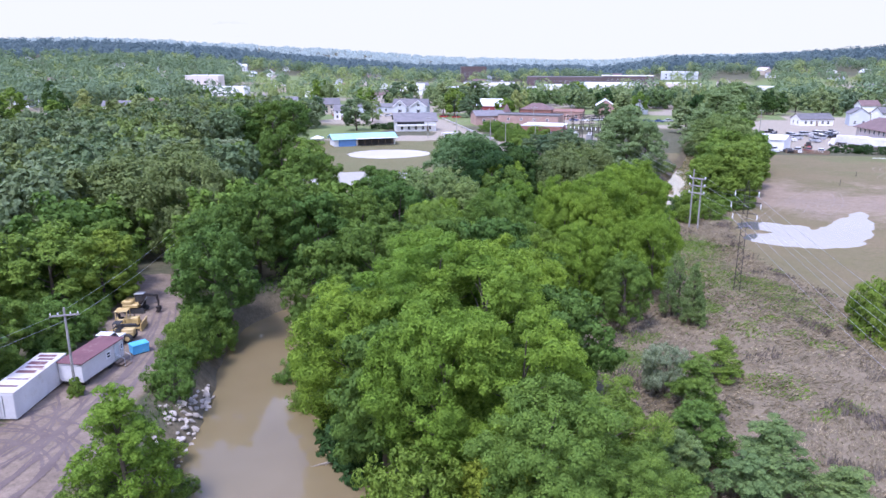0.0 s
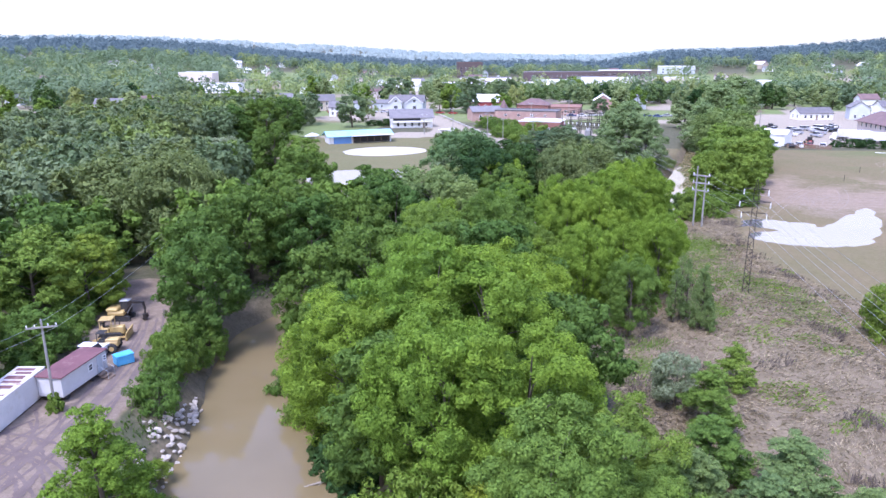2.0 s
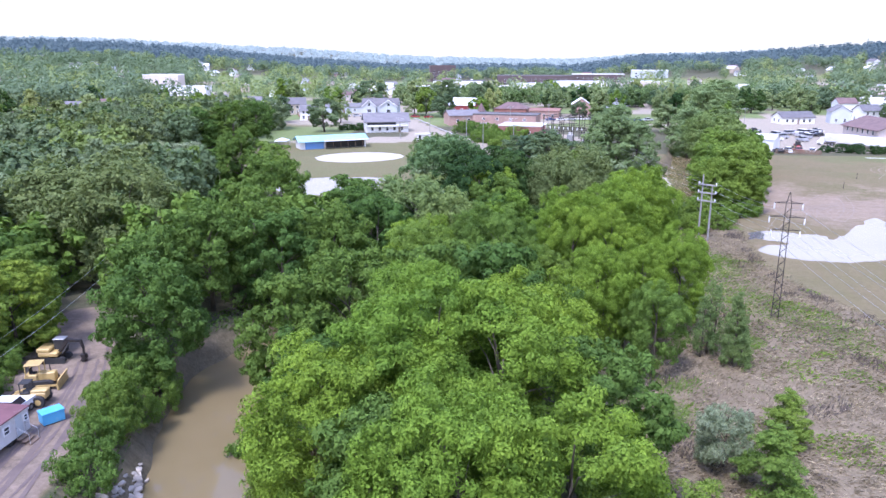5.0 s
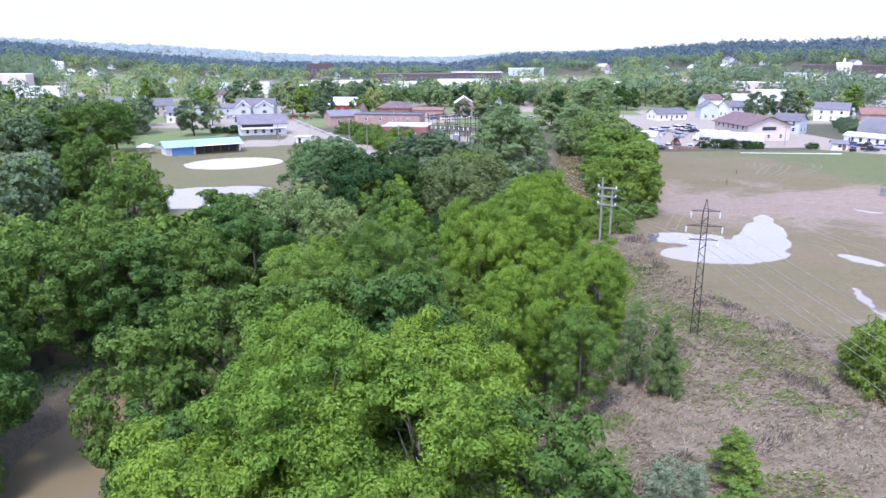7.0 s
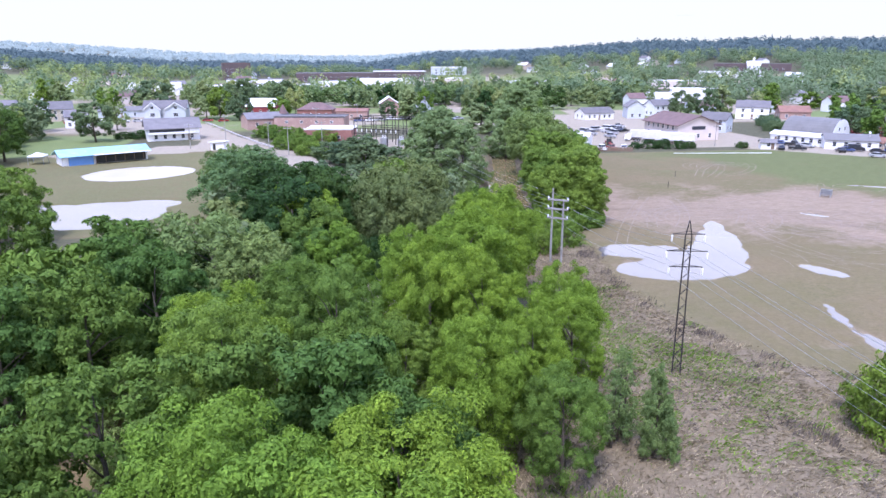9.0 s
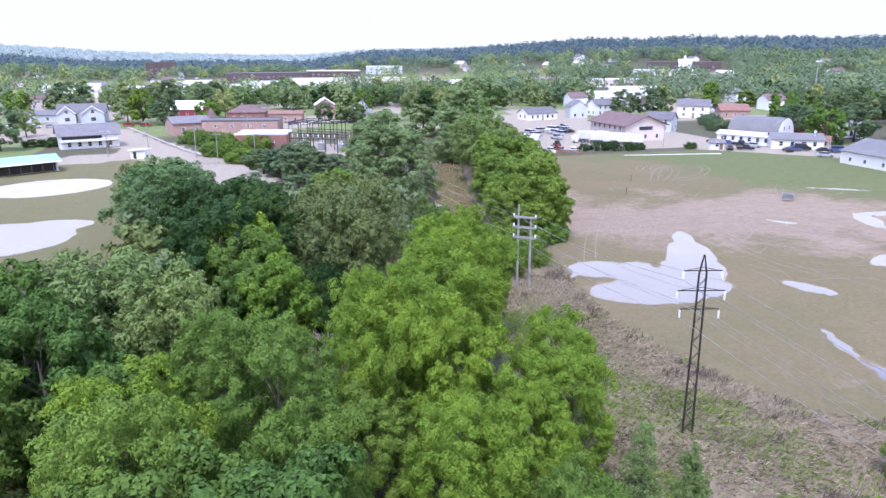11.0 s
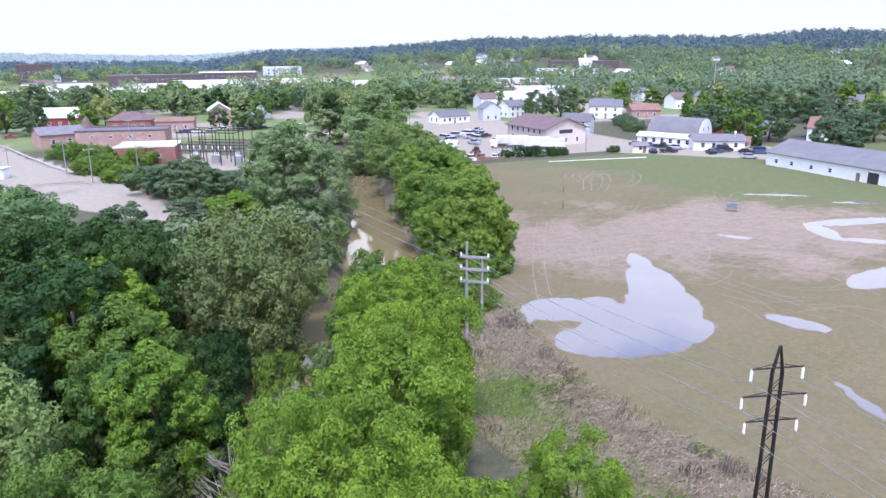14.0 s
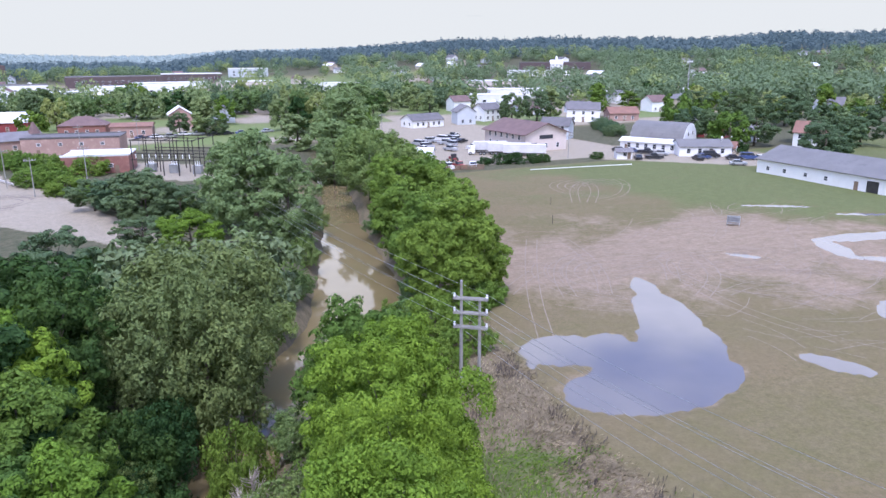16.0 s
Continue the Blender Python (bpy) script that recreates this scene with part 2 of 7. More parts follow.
# Rubber and cabs; also the panels that paint shade into open doorways.
BLACK = surface("black_rubber", (0.025, 0.025, 0.025), (0.04, 0.038, 0.036), 1.0, 0.85)
DARK_STEEL = surface("dark_steel", (0.035, 0.03, 0.028), (0.06, 0.05, 0.045), 0.8, 0.6, 0.4)
GREY_STEEL = surface("galvanised_steel", (0.4, 0.41, 0.42), (0.32, 0.33, 0.34), 0.8, 0.45, 0.6)
POLE_WOOD = surface("weathered_pole", (0.3, 0.29, 0.27), (0.23, 0.22, 0.2), 1.2, 0.9)
PORCELAIN = surface("white_porcelain", (0.8, 0.8, 0.8), (0.72, 0.72, 0.74), 1.0, 0.25)
GLASS = surface("dark_glass", (0.03, 0.035, 0.045), (0.05, 0.055, 0.065), 0.4, 0.08, bump=0.0)
STONE = surface("limestone", (0.43, 0.38, 0.31), (0.32, 0.28, 0.225), 0.7, 0.9, fine=5, bump=0.5, vary=0.2)
CONCRETE = surface("concrete", (0.45, 0.43, 0.41), (0.38, 0.36, 0.34), 0.3, 0.9)
WOOD = surface("brown_wood", (0.16, 0.11, 0.08), (0.22, 0.16, 0.11), 0.8, 0.9)
CAR_PAINTS = [surface("car_" + n, c, tuple(v * 0.9 for v in c), 0.5, 0.3, bump=0.02) for n, c in
              (("black", (0.02, 0.02, 0.024)), ("white", (0.75, 0.75, 0.75)), ("silver", (0.4, 0.41, 0.43)), ("red", (0.32, 0.03, 0.03)), ("blue", (0.05, 0.08, 0.2)))]

# ---- plan: river, pools, lots ----
RIVER_LINE = [(-6, -90, 7), (-4, -30, 7), (-9, 10, 7), (-15, 34, 7.3), (-18.5, 47, 7.2), (-22, 57, 5.8), (-27.2, 66, 4.2), (-28.4, 74, 4.0), (-25, 82, 3.2),
              (-15, 88, 2.4), (-6, 95, 2.2), (2, 103, 2.2), (5.5, 113, 2.2), (8, 123, 2.4), (13, 132, 2.8), (20, 141, 4.2), (28, 151, 5.0), (33.5, 166, 5.0), (37, 180, 4.0),
              (41.5, 198, 3.0), (49, 226, 2.5), (60, 270, 3), (85, 340, 3), (130, 450, 3)]
YARD_LINE = [(-31, 0, 5), (-33, 28, 5), (-35.5, 42, 4.6), (-37.5, 52, 4.8), (-40, 62, 4.8), (-45, 73, 4), (-49, 82, 2.5)]
LOT_LINE = [(-52, 345, 6), (-38, 300, 8), (-26, 268, 10), (-15, 238, 11), (-2, 214, 7), (8, 197, 4)]
YARD_PAD = [(14, 282, 8), (24, 262, 9)]
GREEN_LINE = [(28.8, 119, 1.4), (29.2, 113, 3.0), (27.2, 105, 4.0), (25.8, 99, 3.6), (26.8, 92, 4.2), (31, 87, 4.4), (34, 79.5, 2.0)]
GRAVEL_LINE = [(-75, 258, 5), (-50, 264, 9), (-28, 276, 8)]
ROAD_LINE = [(-260, 395, 4), (-110, 372, 4), (-30, 350, 4), (60, 330, 4), (160, 325, 4), (330, 330, 4)]
# pools: level, then ellipses x, y, half-length, half-width, turn in degrees
POOLS = {
    "field": [(47.4, 121.4, 10.0, 5.8, 2), (46.4, 127.6, 6.0, 3.0, 4), (55.5, 126.5, 7.4, 4.6, 52), (60.0, 133.6, 8.6, 3.4, 60), (43.2, 132.2, 4.4, 2.3, 5), (48.6, 130.6, 3.2, 1.9, 10), (44.5, 129.0, 5.0, 2.0, 0), (64.6, 142.4, 5.0, 1.5, 66), (39.0, 129.6, 2.4, 0.8, 60)],
    "slot": [(65.8, 116.4, 3.5, 1.3, -68)],
    "sliver": [(88.2, 148.5, 2.9, 0.8, -55)],
    "white": [(115.5, 148.0, 10.0, 2.3, -12), (104.6, 145.6, 5.4, 2.0, 62), (105.6, 137.8, 5.2, 1.3, -40)],
    "east": [(90, 124, 7.5, 2.6, 12), (98, 121, 5, 2, -20)],
    "near": [(53.8, 92.0, 3.4, 1.4, 78), (55.4, 99.8, 5.2, 0.6, 72), (49.2, 92.3, 2.0, 0.7, 0)],
    "thin": [(122.4, 171.6, 7.2, 0.9, -32), (130.6, 159.2, 5.2, 0.8, -30)],
    "pond": [(-44, 172, 12.5, 12, 0), (-56, 175, 12, 8, 0), (-38, 180, 8, 5, 10)],
    "basin": [(-47, 221, 13.5, 11, 20)],
}
ISLANDS = [(41.0, 126.4, 2.9, 1.2, -10), (111, 143.0, 4.6, 2.2, -15)]


def near_line(line, x, y):
    """Distance from a line of points with half-widths, less the half-width there."""
    best = np.full(np.shape(x), 1e9)
    for (x0, y0, w0), (x1, y1, w1) in zip(line, line[1:]):
        dx, dy = x1 - x0, y1 - y0
        s = np.clip(((x - x0) * dx + (y - y0) * dy) / (dx * dx + dy * dy), 0, 1)
        best = np.minimum(best, np.hypot(x - x0 - s * dx, y - y0 - s * dy) - (w0 + s * (w1 - w0)))
    return best


def ease(v, lo, hi):
    s = np.clip((v - lo) / (hi - lo), 0, 1)
    return s * s * (3 - 2 * s)


def wave(x, y, scale, seed=0.0):
    """Smooth pseudo-noise of about -1 to 1."""
    x, y = x / scale + seed, y / scale - seed * 1.7
    return (np.sin(x + 1.7 * np.sin(0.71 * y + seed)) * np.cos(0.83 * y + 1.3 * np.sin(0.63 * x)) + 0.5 * np.sin(2.1 * x + 0.9 * y + 2 * np.sin(1.3 * y)) * np.cos(1.9 * y - 0.7 * x)
            + 0.25 * np.sin(4.3 * x - 2.2 * y) * np.sin(3.9 * y + 1.1 * x)) / 1.5


def inside(e, x, y):
    cx, cy, a, b, turn = e
    c, s = math.cos(radians(turn)), math.sin(radians(turn))
    u, v = (x - cx) * c + (y - cy) * s, (y - cy) * c - (x - cx) * s
    r, q = np.hypot(u, v) + 1e-6, np.hypot(u / a, v / b) + 1e-6
    return r / q - r  # metres inside the rim


def pool_depth(x, y):
    wob = 0.17 * wave(x, y, 1.6, 3.1) + 0.13 * wave(x, y, 0.7, 9.0)
    q = np.full(np.shape(x), -9.0)
    for shapes in POOLS.values():
        for e in shapes:
            q = np.maximum(q, inside(e, x, y))
    for e in ISLANDS:
        q = np.minimum(q, -inside(e, x, y))
    return q + wob * 2.0


def marsh_edge(y):
    return np.interp(y, [-60, 20, 40, 58, 67, 75, 82, 92, 100, 112, 125, 145], [14, 13, 12, 9.5, 8.5, 9, 12, 20, 23, 22, 25, 33])


def field_edge(y):
    return np.interp(y, [60, 84, 88, 95, 103, 110, 119, 130, 145], [95, 46, 40, 37, 35.5, 34.5, 35, 37, 40])


def ground_z(x, y):
    x, y = np.asarray(x, float), np.asarray(y, float)
    d = np.hypot(x, y)
    z = 0.05 * wave(x, y, 9.0) + 0.03 * wave(x, y, 3.0, 4.0)
    # higher bank under the yard and the tower
    z += 0.8 * ease(-x, 29, 33) * ease(y, 110, 85)
    z += 1.2 * np.exp(-((x - 27) ** 2 + (y - 86) ** 2) / 260.0) + 0.35 * np.exp(-((x - 30) ** 2 + (y - 125) ** 2) / 80.0)
    marsh = ease(x, marsh_edge(y) - 1, marsh_edge(y) + 3) * ease(-x, -field_edge(y), -field_edge(y) + 4) * (y < 146)
    z += marsh * (0.18 * wave(x, y, 2.1, 2.0) + 0.12 * wave(x, y, 0.8, 5.0))
    z -= 0.3 * ease(pool_depth(x, y), -0.6, 0.5)
    river = near_line(RIVER_LINE, x, y) + 0.5 * wave(x, y, 2.4, 1.0)
    z = z - 3.6 * (1 - ease(river, -1.0, 3.2))
    # ridges round the valley
    turn = np.degrees(np.arctan2(x, y))
    z += 9 * ease(d, 1500, 2600) * ease(turn, -16, -3)
    z += (17 * ease(turn, 4, 10) + 24 * ease(turn, 10, 34)) * ease(d, 620, 1300) * (1 + 0.13 * wave(turn, d * 0.002, 6.0, 2.0))
    z += 46 * ease(d, 420, 1500) * ease(-turn, 6, 34)
    z += 30 * ease(d, 1700, 2600) * ease(-turn, -2, 20) * (1 + 0.25 * wave(turn, turn * 0, 5.0, 1.0))
    return z


# ---- ground ----
def spread(lo, hi, step, far):
    """Even steps between lo and hi, growing ones out to far."""
    mid = list(np.arange(lo, hi + step * 0.5, step))
    out, at, s = [], hi, step
    while at < far:
        s *= 1.16
        at += s
        out.append(min(at, far))
    back, at, s = [], lo, step
    while at > -far:
        s *= 1.16
        at -= s
        back.append(max(at, -far))
    return np.array(back[::-1] + mid + out)


def ground_zones(x, y):
    """Cover of the ground: mud film, lush grass, dry reed / gravel, paving, bank earth / wood floor, lawn, dry lawn."""
    n1, n2 = wave(x, y, 11.0, 5.0), wave(x, y, 4.0, 8.0)
    pool = pool_depth(x, y)
    river = near_line(RIVER_LINE, x, y)
    field = ease(x, field_edge(y) - 1, field_edge(y) + 2) * ease(y, 80, 84) * ease(-y, -238, -232) * (x > 30)
    field = np.maximum(field, ease(y, 146, 150) * ease(x, 58, 62) * ease(-y, -238, -232))
    mud_band = np.exp(-((y - (176 - 0.28 * x + 9 * n1)) / 24.0) ** 2) * ease(-x, -150, -95)
    mud = field * np.clip(mud_band * 1.1 + 0.30 * n2 - 0.1, 0, 1)
    mud = np.maximum(mud, field * ease(pool, -1.2, -0.1) * 0.42)
    lush = field * ease(x + 0.2 * y + 16 * n1 + 7 * n2, 116, 158) * (1 - mud) * 0.72
    west = ease(x, -98, -92) * ease(-x, 18, 24) * ease(y, 150, 156) * ease(-y, -262, -256)
    lush = np.maximum(lush, 0.45 * west)
    marsh = ease(x, marsh_edge(y) - 1, marsh_edge(y) + 1.5) * (1 - field) * ease(-y, -150, -142)
    green = marsh * ease(n1 + 0.8 * n2, 0.4, 0.8) * 0.8
    green = np.maximum(green, 0.5 * marsh * np.exp(-((x - 24) / 5.0) ** 2 - ((y - 98) / 16.0) ** 2))
    green = np.maximum(green, marsh * 0.5 * ease(-near_line(GREEN_LINE, x, y) + 2.2 * n2, -3.0, 2.0))
    reed = marsh * (1 - green)
    lush = np.maximum(lush, green)
    gravel = ease(-near_line(YARD_LINE, x, y) + 0.5 * n2, -0.6, 0.8)
    lot = np.maximum(ease(-near_line(LOT_LINE, x, y) + 0.8 * n2, -0.8, 0.8), ease(-near_line(GRAVEL_LINE, x, y) + 0.8 * n2, -0.8, 0.8))
    lot = np.maximum(lot, ease(x, 84, 88) * ease(-x, -156, -150) * ease(y, 241, 244) * ease(-y, -330, -315))
    lot = np.maximum(lot, ease(x, 128, 132) * ease(-x, -186, -180) * ease(y, 205 , 209) * ease(-y, -262, -256) * ease(x + y, 366, 372))
    lot = np.maximum(lot, ease(-near_line(YARD_PAD, x, y) + 0.6 * n2, -0.6, 0.8))
    road = ease(-near_line(ROAD_LINE, x, y), -0.6, 0.6)
    lot = np.maximum(lot, road)
    town = ease(y, 300, 340)
    lot = np.maximum(lot, town * ease(wave(x, y, 26.0, 3.0), 0.0, 0.35) * ease(-np.hypot(x, y), -950, -700))
    bank = ease(-river, -3.4, -1.4)
    far_lawn = town * (1 - lot)
    far_wood = np.maximum(ease(np.hypot(x, y), 800, 950), ease(np.degrees(np.arctan2(x, y)), 20, 26) * ease(np.hypot(x, y), 420, 520))
    far_lawn = far_lawn * (1 - far_wood)
    lawn = np.maximum(far_lawn, ease(x, -110, -100) * ease(-x, 62, 68) * ease(y, 250, 258) * (1 - lot) * ease(-y, -330, -300))
    wood = (1 - field) * (1 - marsh) * (1 - gravel) * (1 - lot) * (1 - west) * (1 - lawn)
    return (mud, lush, reed), (gravel, lot, bank), (wood, lawn, west)


def grid_mesh(name, xs, ys, height):
    gx, gy = np.meshgrid(xs, ys)
    gz = height(gx, gy)
    me = bpy.data.meshes.new(name)
    nx, ny = len(xs), len(ys)
    co = np.stack([gx, gy, gz], -1).reshape(-1, 3)
    i = (np.arange(ny - 1)[:, None] * nx + np.arange(nx - 1)[None, :]).ravel()
    quads = np.stack([i, i + 1, i + nx + 1, i + nx], -1)
    me.vertices.add(len(co)); me.vertices.foreach_set("co", co.astype(np.float32).ravel())
    me.loops.add(quads.size); me.loops.foreach_set("vertex_index", quads.astype(np.int32).ravel())
    me.polygons.add(len(quads))
    me.polygons.foreach_set("loop_start", np.arange(0, quads.size, 4, dtype=np.int32))
    me.polygons.foreach_set("use_smooth", np.ones(len(quads), dtype=bool))
    me.update(calc_edges=True)
    return me, gx, gy


def ground_material():
    m, nt, b, pos = start_mat("ground_cover")

    def zone(name):
        a = nt.nodes.new("ShaderNodeAttribute")
        a.attribute_name = name
        s = nt.nodes.new("ShaderNodeSeparateColor")
        nt.links.new(a.outputs["Color"], s.inputs[0])
        return s.outputs
    za, zb, zc = zone("zone_a"), zone("zone_b"), zone("zone_c")
    big, mid, fine = noise_node(nt, pos, 0.07, 5.0), noise_node(nt, pos, 0.5, 5.0, 0.65), noise_node(nt, pos, 4.0, 6.0, 0.7)
    # torn edges of every cover
    def torn(sock):
        t = mix_node(nt, "ADD", 1.0, sock, mix_node(nt, "MULTIPLY", 1.0, mid, (0.7, 0.7, 0.7)))
        return ramp_node(nt, t, 0.65, 1.05)
    col = mix_node(nt, "MIX", ramp_node(nt, big, 0.35, 0.65), (0.165, 0.13, 0.068), (0.138, 0.122, 0.055))
    col = mix_node(nt, "MIX", ramp_node(nt, mid, 0.4, 0.7, 0, 0.6), col, (0.18, 0.142, 0.085))
    wood = mix_node(nt, "MIX", ramp_node(nt, mid, 0.4, 0.6), (0.07, 0.075, 0.04), (0.11, 0.10, 0.06))
    col = mix_node(nt, "MIX", torn(zc[0]), col, wood)
    col = mix_node(nt, "MIX", torn(zc[1]), col, mix_node(nt, "MIX", big, (0.12, 0.165, 0.055), (0.18, 0.21, 0.08)))
    lush = mix_node(nt, "MIX", ramp_node(nt, mid, 0.35, 0.65), (0.10, 0.118, 0.042), (0.13, 0.142, 0.055))
    col = mix_node(nt, "MIX", torn(za[1]), col, lush)
    mud = mix_node(nt, "MIX", ramp_node(nt, mid, 0.3, 0.7), (0.23, 0.172, 0.12), (0.29, 0.225, 0.163))
    stretch = nt.nodes.new("ShaderNodeMapping")
    stretch.inputs["Rotation"].default_value = (0, 0, 0.5)
    stretch.inputs["Scale"].default_value = (0.22, 0.8, 1.0)
    nt.links.new(pos, stretch.inputs["Vector"])
    streak = noise_node(nt, stretch.outputs[0], 1.0, 6.0, 0.7)
    mud = mix_node(nt, "MIX", ramp_node(nt, streak, 0.46, 0.7, 0, 0.5), mud, (0.172, 0.136, 0.078))
    col = mix_node(nt, "MIX", torn(za[0]), col, mud)
    reed = mix_node(nt, "MIX", ramp_node(nt, mid, 0.3, 0.7), (0.155, 0.122, 0.076), (0.225, 0.18, 0.115))
    col = mix_node(nt, "MIX", torn(za[2]), col, reed)
    grav = mix_node(nt, "MIX", ramp_node(nt, mid, 0.3, 0.7), (0.185, 0.142, 0.104), (0.25, 0.194, 0.145))
    col = mix_node(nt, "MIX", torn(zb[0]), col, grav)
    lot = mix_node(nt, "MIX", ramp_node(nt, mid, 0.3, 0.7), (0.275, 0.235, 0.175), (0.335, 0.288, 0.222))
    col = mix_node(nt, "MIX", torn(zb[1]), col, lot)
    bank = mix_node(nt, "MIX", ramp_node(nt, mid, 0.35, 0.65), (0.12, 0.1, 0.058), (0.18, 0.148, 0.092))
    col = mix_node(nt, "MIX", torn(zb[2]), col, bank)
    col = mix_node(nt, "MULTIPLY", 1.0, col, mix_node(nt, "MIX", fine, (0.66, 0.66, 0.66), (1.26, 1.26, 1.26)))
    tuft = ramp_node(nt, noise_node(nt, pos, 1.5, 6.0, 0.75), 0.3, 0.7)
    col = mix_node(nt, "MULTIPLY", 1.0, col, mix_node(nt, "MIX", tuft, (0.76, 0.78, 0.74), (1.15, 1.13, 1.14)))
    nt.links.new(col, b.inputs["Base Color"])
    b.inputs["Roughness"].default_value = 0.95
    b.inputs["Specular IOR Level"].default_value = 0.2
    nt.links.new(bump_node(nt, fine, 0.6, 0.08), b.inputs["Normal"])
    return m


ground_mesh, ground_x, ground_y = grid_mesh("ground", spread(-64, 132, 0.9, 4600), spread(28, 240, 0.9, 4600), ground_z)
for attr_name, (r, g, bl) in zip(("zone_a", "zone_b", "zone_c"), ground_zones(ground_x, ground_y)):
    attr = ground_mesh.color_attributes.new(attr_name, "FLOAT_COLOR", "POINT")
    rgba = np.stack([np.broadcast_to(c, ground_x.shape) for c in (r, g, bl, np.ones_like(ground_x))], -1)
    attr.data.foreach_set("color", rgba.astype(np.float32).ravel())
ground_mesh.materials.append(ground_material())
tagged(new("ground", ground_mesh), "flood plain of mud, cropped grass, dry reeds and gravel", "ground", kind="structure")


def gz(x, y):
    return float(ground_z(np.array([x]), np.array([y]))[0])


# ---- water ----
def sheet(name, verts, faces, material, label, category):
    me = bpy.data.meshes.new(name)
    me.from_pydata(verts, [], faces)
    me.materials.append(material)
    return tagged(new(name, me), label, category, kind="structure")


def river_sheet():
    vs, fs = [], []
    line = np.array(RIVER_LINE, float)
    for i, (x, y, w) in enumerate(line):
        way = line[min(i + 1, len(line) - 1), :2] - line[max(i - 1, 0), :2]
        nx, ny = -way[1] / np.hypot(*way), way[0] / np.hypot(*way)
        for s in (-1, 1):
            vs.append((x + s * nx * (w + 3.5), y + s * ny * (w + 3.5), -2.2))
        if i:
            k = 2 * i
            fs.append((k - 2, k - 1, k + 1, k))
    return sheet("water_river", vs, fs, RIVER, "muddy brown river winding between wooded banks", "river")


river_sheet()
POOL_LABELS = {"field": "large shallow pool mirroring the sky on the muddy field", "pond": "wide sheet of flood water on the sports ground", "basin": "pale silty water covering the ball field"}
for pool_k, (pool_name, shapes) in enumerate(POOLS.items()):
    reach = max(max(e[2], e[3]) for e in shapes)
    px_ = np.arange(min(e[0] for e in shapes) - reach - 2, max(e[0] for e in shapes) + reach + 2, 0.6)
    py_ = np.arange(min(e[1] for e in shapes) - reach - 2, max(e[1] for e in shapes) + reach + 2, 0.6)
    gx_, gy_ = np.meshgrid(px_, py_)
    wet = np.full(gx_.shape, -9.0)
    for e in shapes:
        wet = np.maximum(wet, inside(e, gx_, gy_))
    wet = (wet > -1.0) & (pool_depth(gx_, gy_) > -0.9)
    cell = wet[:-1, :-1] | wet[1:, :-1] | wet[:-1, 1:] | wet[1:, 1:]
    rows_, cols_ = np.nonzero(cell)
    k00 = rows_ * len(px_) + cols_
    quads_ = np.stack([k00, k00 + 1, k00 + len(px_) + 1, k00 + len(px_)], -1)
    used, flat_ = np.unique(quads_, return_inverse=True)
    verts_ = np.stack([gx_.ravel()[used], gy_.ravel()[used], np.full(len(used), -0.13 - 0.005 * pool_k)], -1)
    # The ball field's sheet is pale dry sand, built like the pools.
    sheet("water_" + pool_name, verts_.tolist(), flat_.reshape(-1, 4).tolist(), INFIELD_SAND if pool_name == "basin" else POOL, POOL_LABELS.get(pool_name, "small puddle of flood water on the muddy grass"), "puddle")

# ---- helpers for things ----
def part(name, bm, material, parent=None, label="", smooth=False):
    me = bpy.data.meshes.new(name)
    bm.to_mesh(me)
    bm.free()
    if smooth:
        me.polygons.foreach_set("use_smooth", np.ones(len(me.polygons), dtype=bool))
    me.materials.append(material)
    ob = new(name, me)
    if parent:
        ob.parent = parent
    if label:
        tagged(ob, label)
    return ob


def thing(name, m, label, category, group=""):
    ob = new(name)
    ob.empty_display_size = 0.3
    ob.matrix_basis = m
    return tagged(ob, label, category, group)


def box(bm, x0, x1, y0, y1, z0, z1, bevel=0.0):
    made = bmesh.ops.create_cube(bm, size=1.0, matrix=Matrix.Translation(((x0 + x1) / 2, (y0 + y1) / 2, (z0 + z1) / 2)) @ Matrix.Diagonal((x1 - x0, y1 - y0, z1 - z0, 1)))
    if bevel:
        edges = {e for v in made["verts"] for e in v.link_edges}
        bmesh.ops.bevel(bm, geom=list(edges), offset=bevel, segments=1, affect="EDGES")
    return bm


def boxes(*rows, bevel=0.0):
    bm = bmesh.new()
    for r in rows:
        box(bm, *r, bevel=bevel)
    return bm


def tube(bm, points, radii, sides=6):
    """A tapered tube along points."""
    rings = []
    for i, p in enumerate(points):
        p = Vector(p)
        way = (Vector(points[min(i + 1, len(points) - 1)]) - Vector(points[max(i - 1, 0)])).normalized()
        a = way.orthogonal().normalized()
        c = way.cross(a)
        rings.append([bm.verts.new(p + radii[i] * (math.cos(2 * math.pi * k / sides) * a + math.sin(2 * math.pi * k / sides) * c)) for k in range(sides)])
    for r0, r1 in zip(rings, rings[1:]):
        for k in range(sides):
            bm.faces.new((r0[k], r0[(k + 1) % sides], r1[(k + 1) % sides], r1[k]))
    bm.faces.new(rings[0][::-1])
    bm.faces.new(rings[-1])
    return bm


def profile(bm, outline, y0, y1):
    """A closed outline in x and z, drawn out from y0 to y1."""
    a = [bm.verts.new((x, y0, z)) for x, z in outline]
    c = [bm.verts.new((x, y1, z)) for x, z in outline]
    n = len(outline)
    bm.faces.new(a)
    bm.faces.new(c[::-1])
    for i in range(n):
        bm.faces.new((a[i], c[i], c[(i + 1) % n], a[(i + 1) % n]))
    bmesh.ops.recalc_face_normals(bm, faces=bm.faces)
    return bm


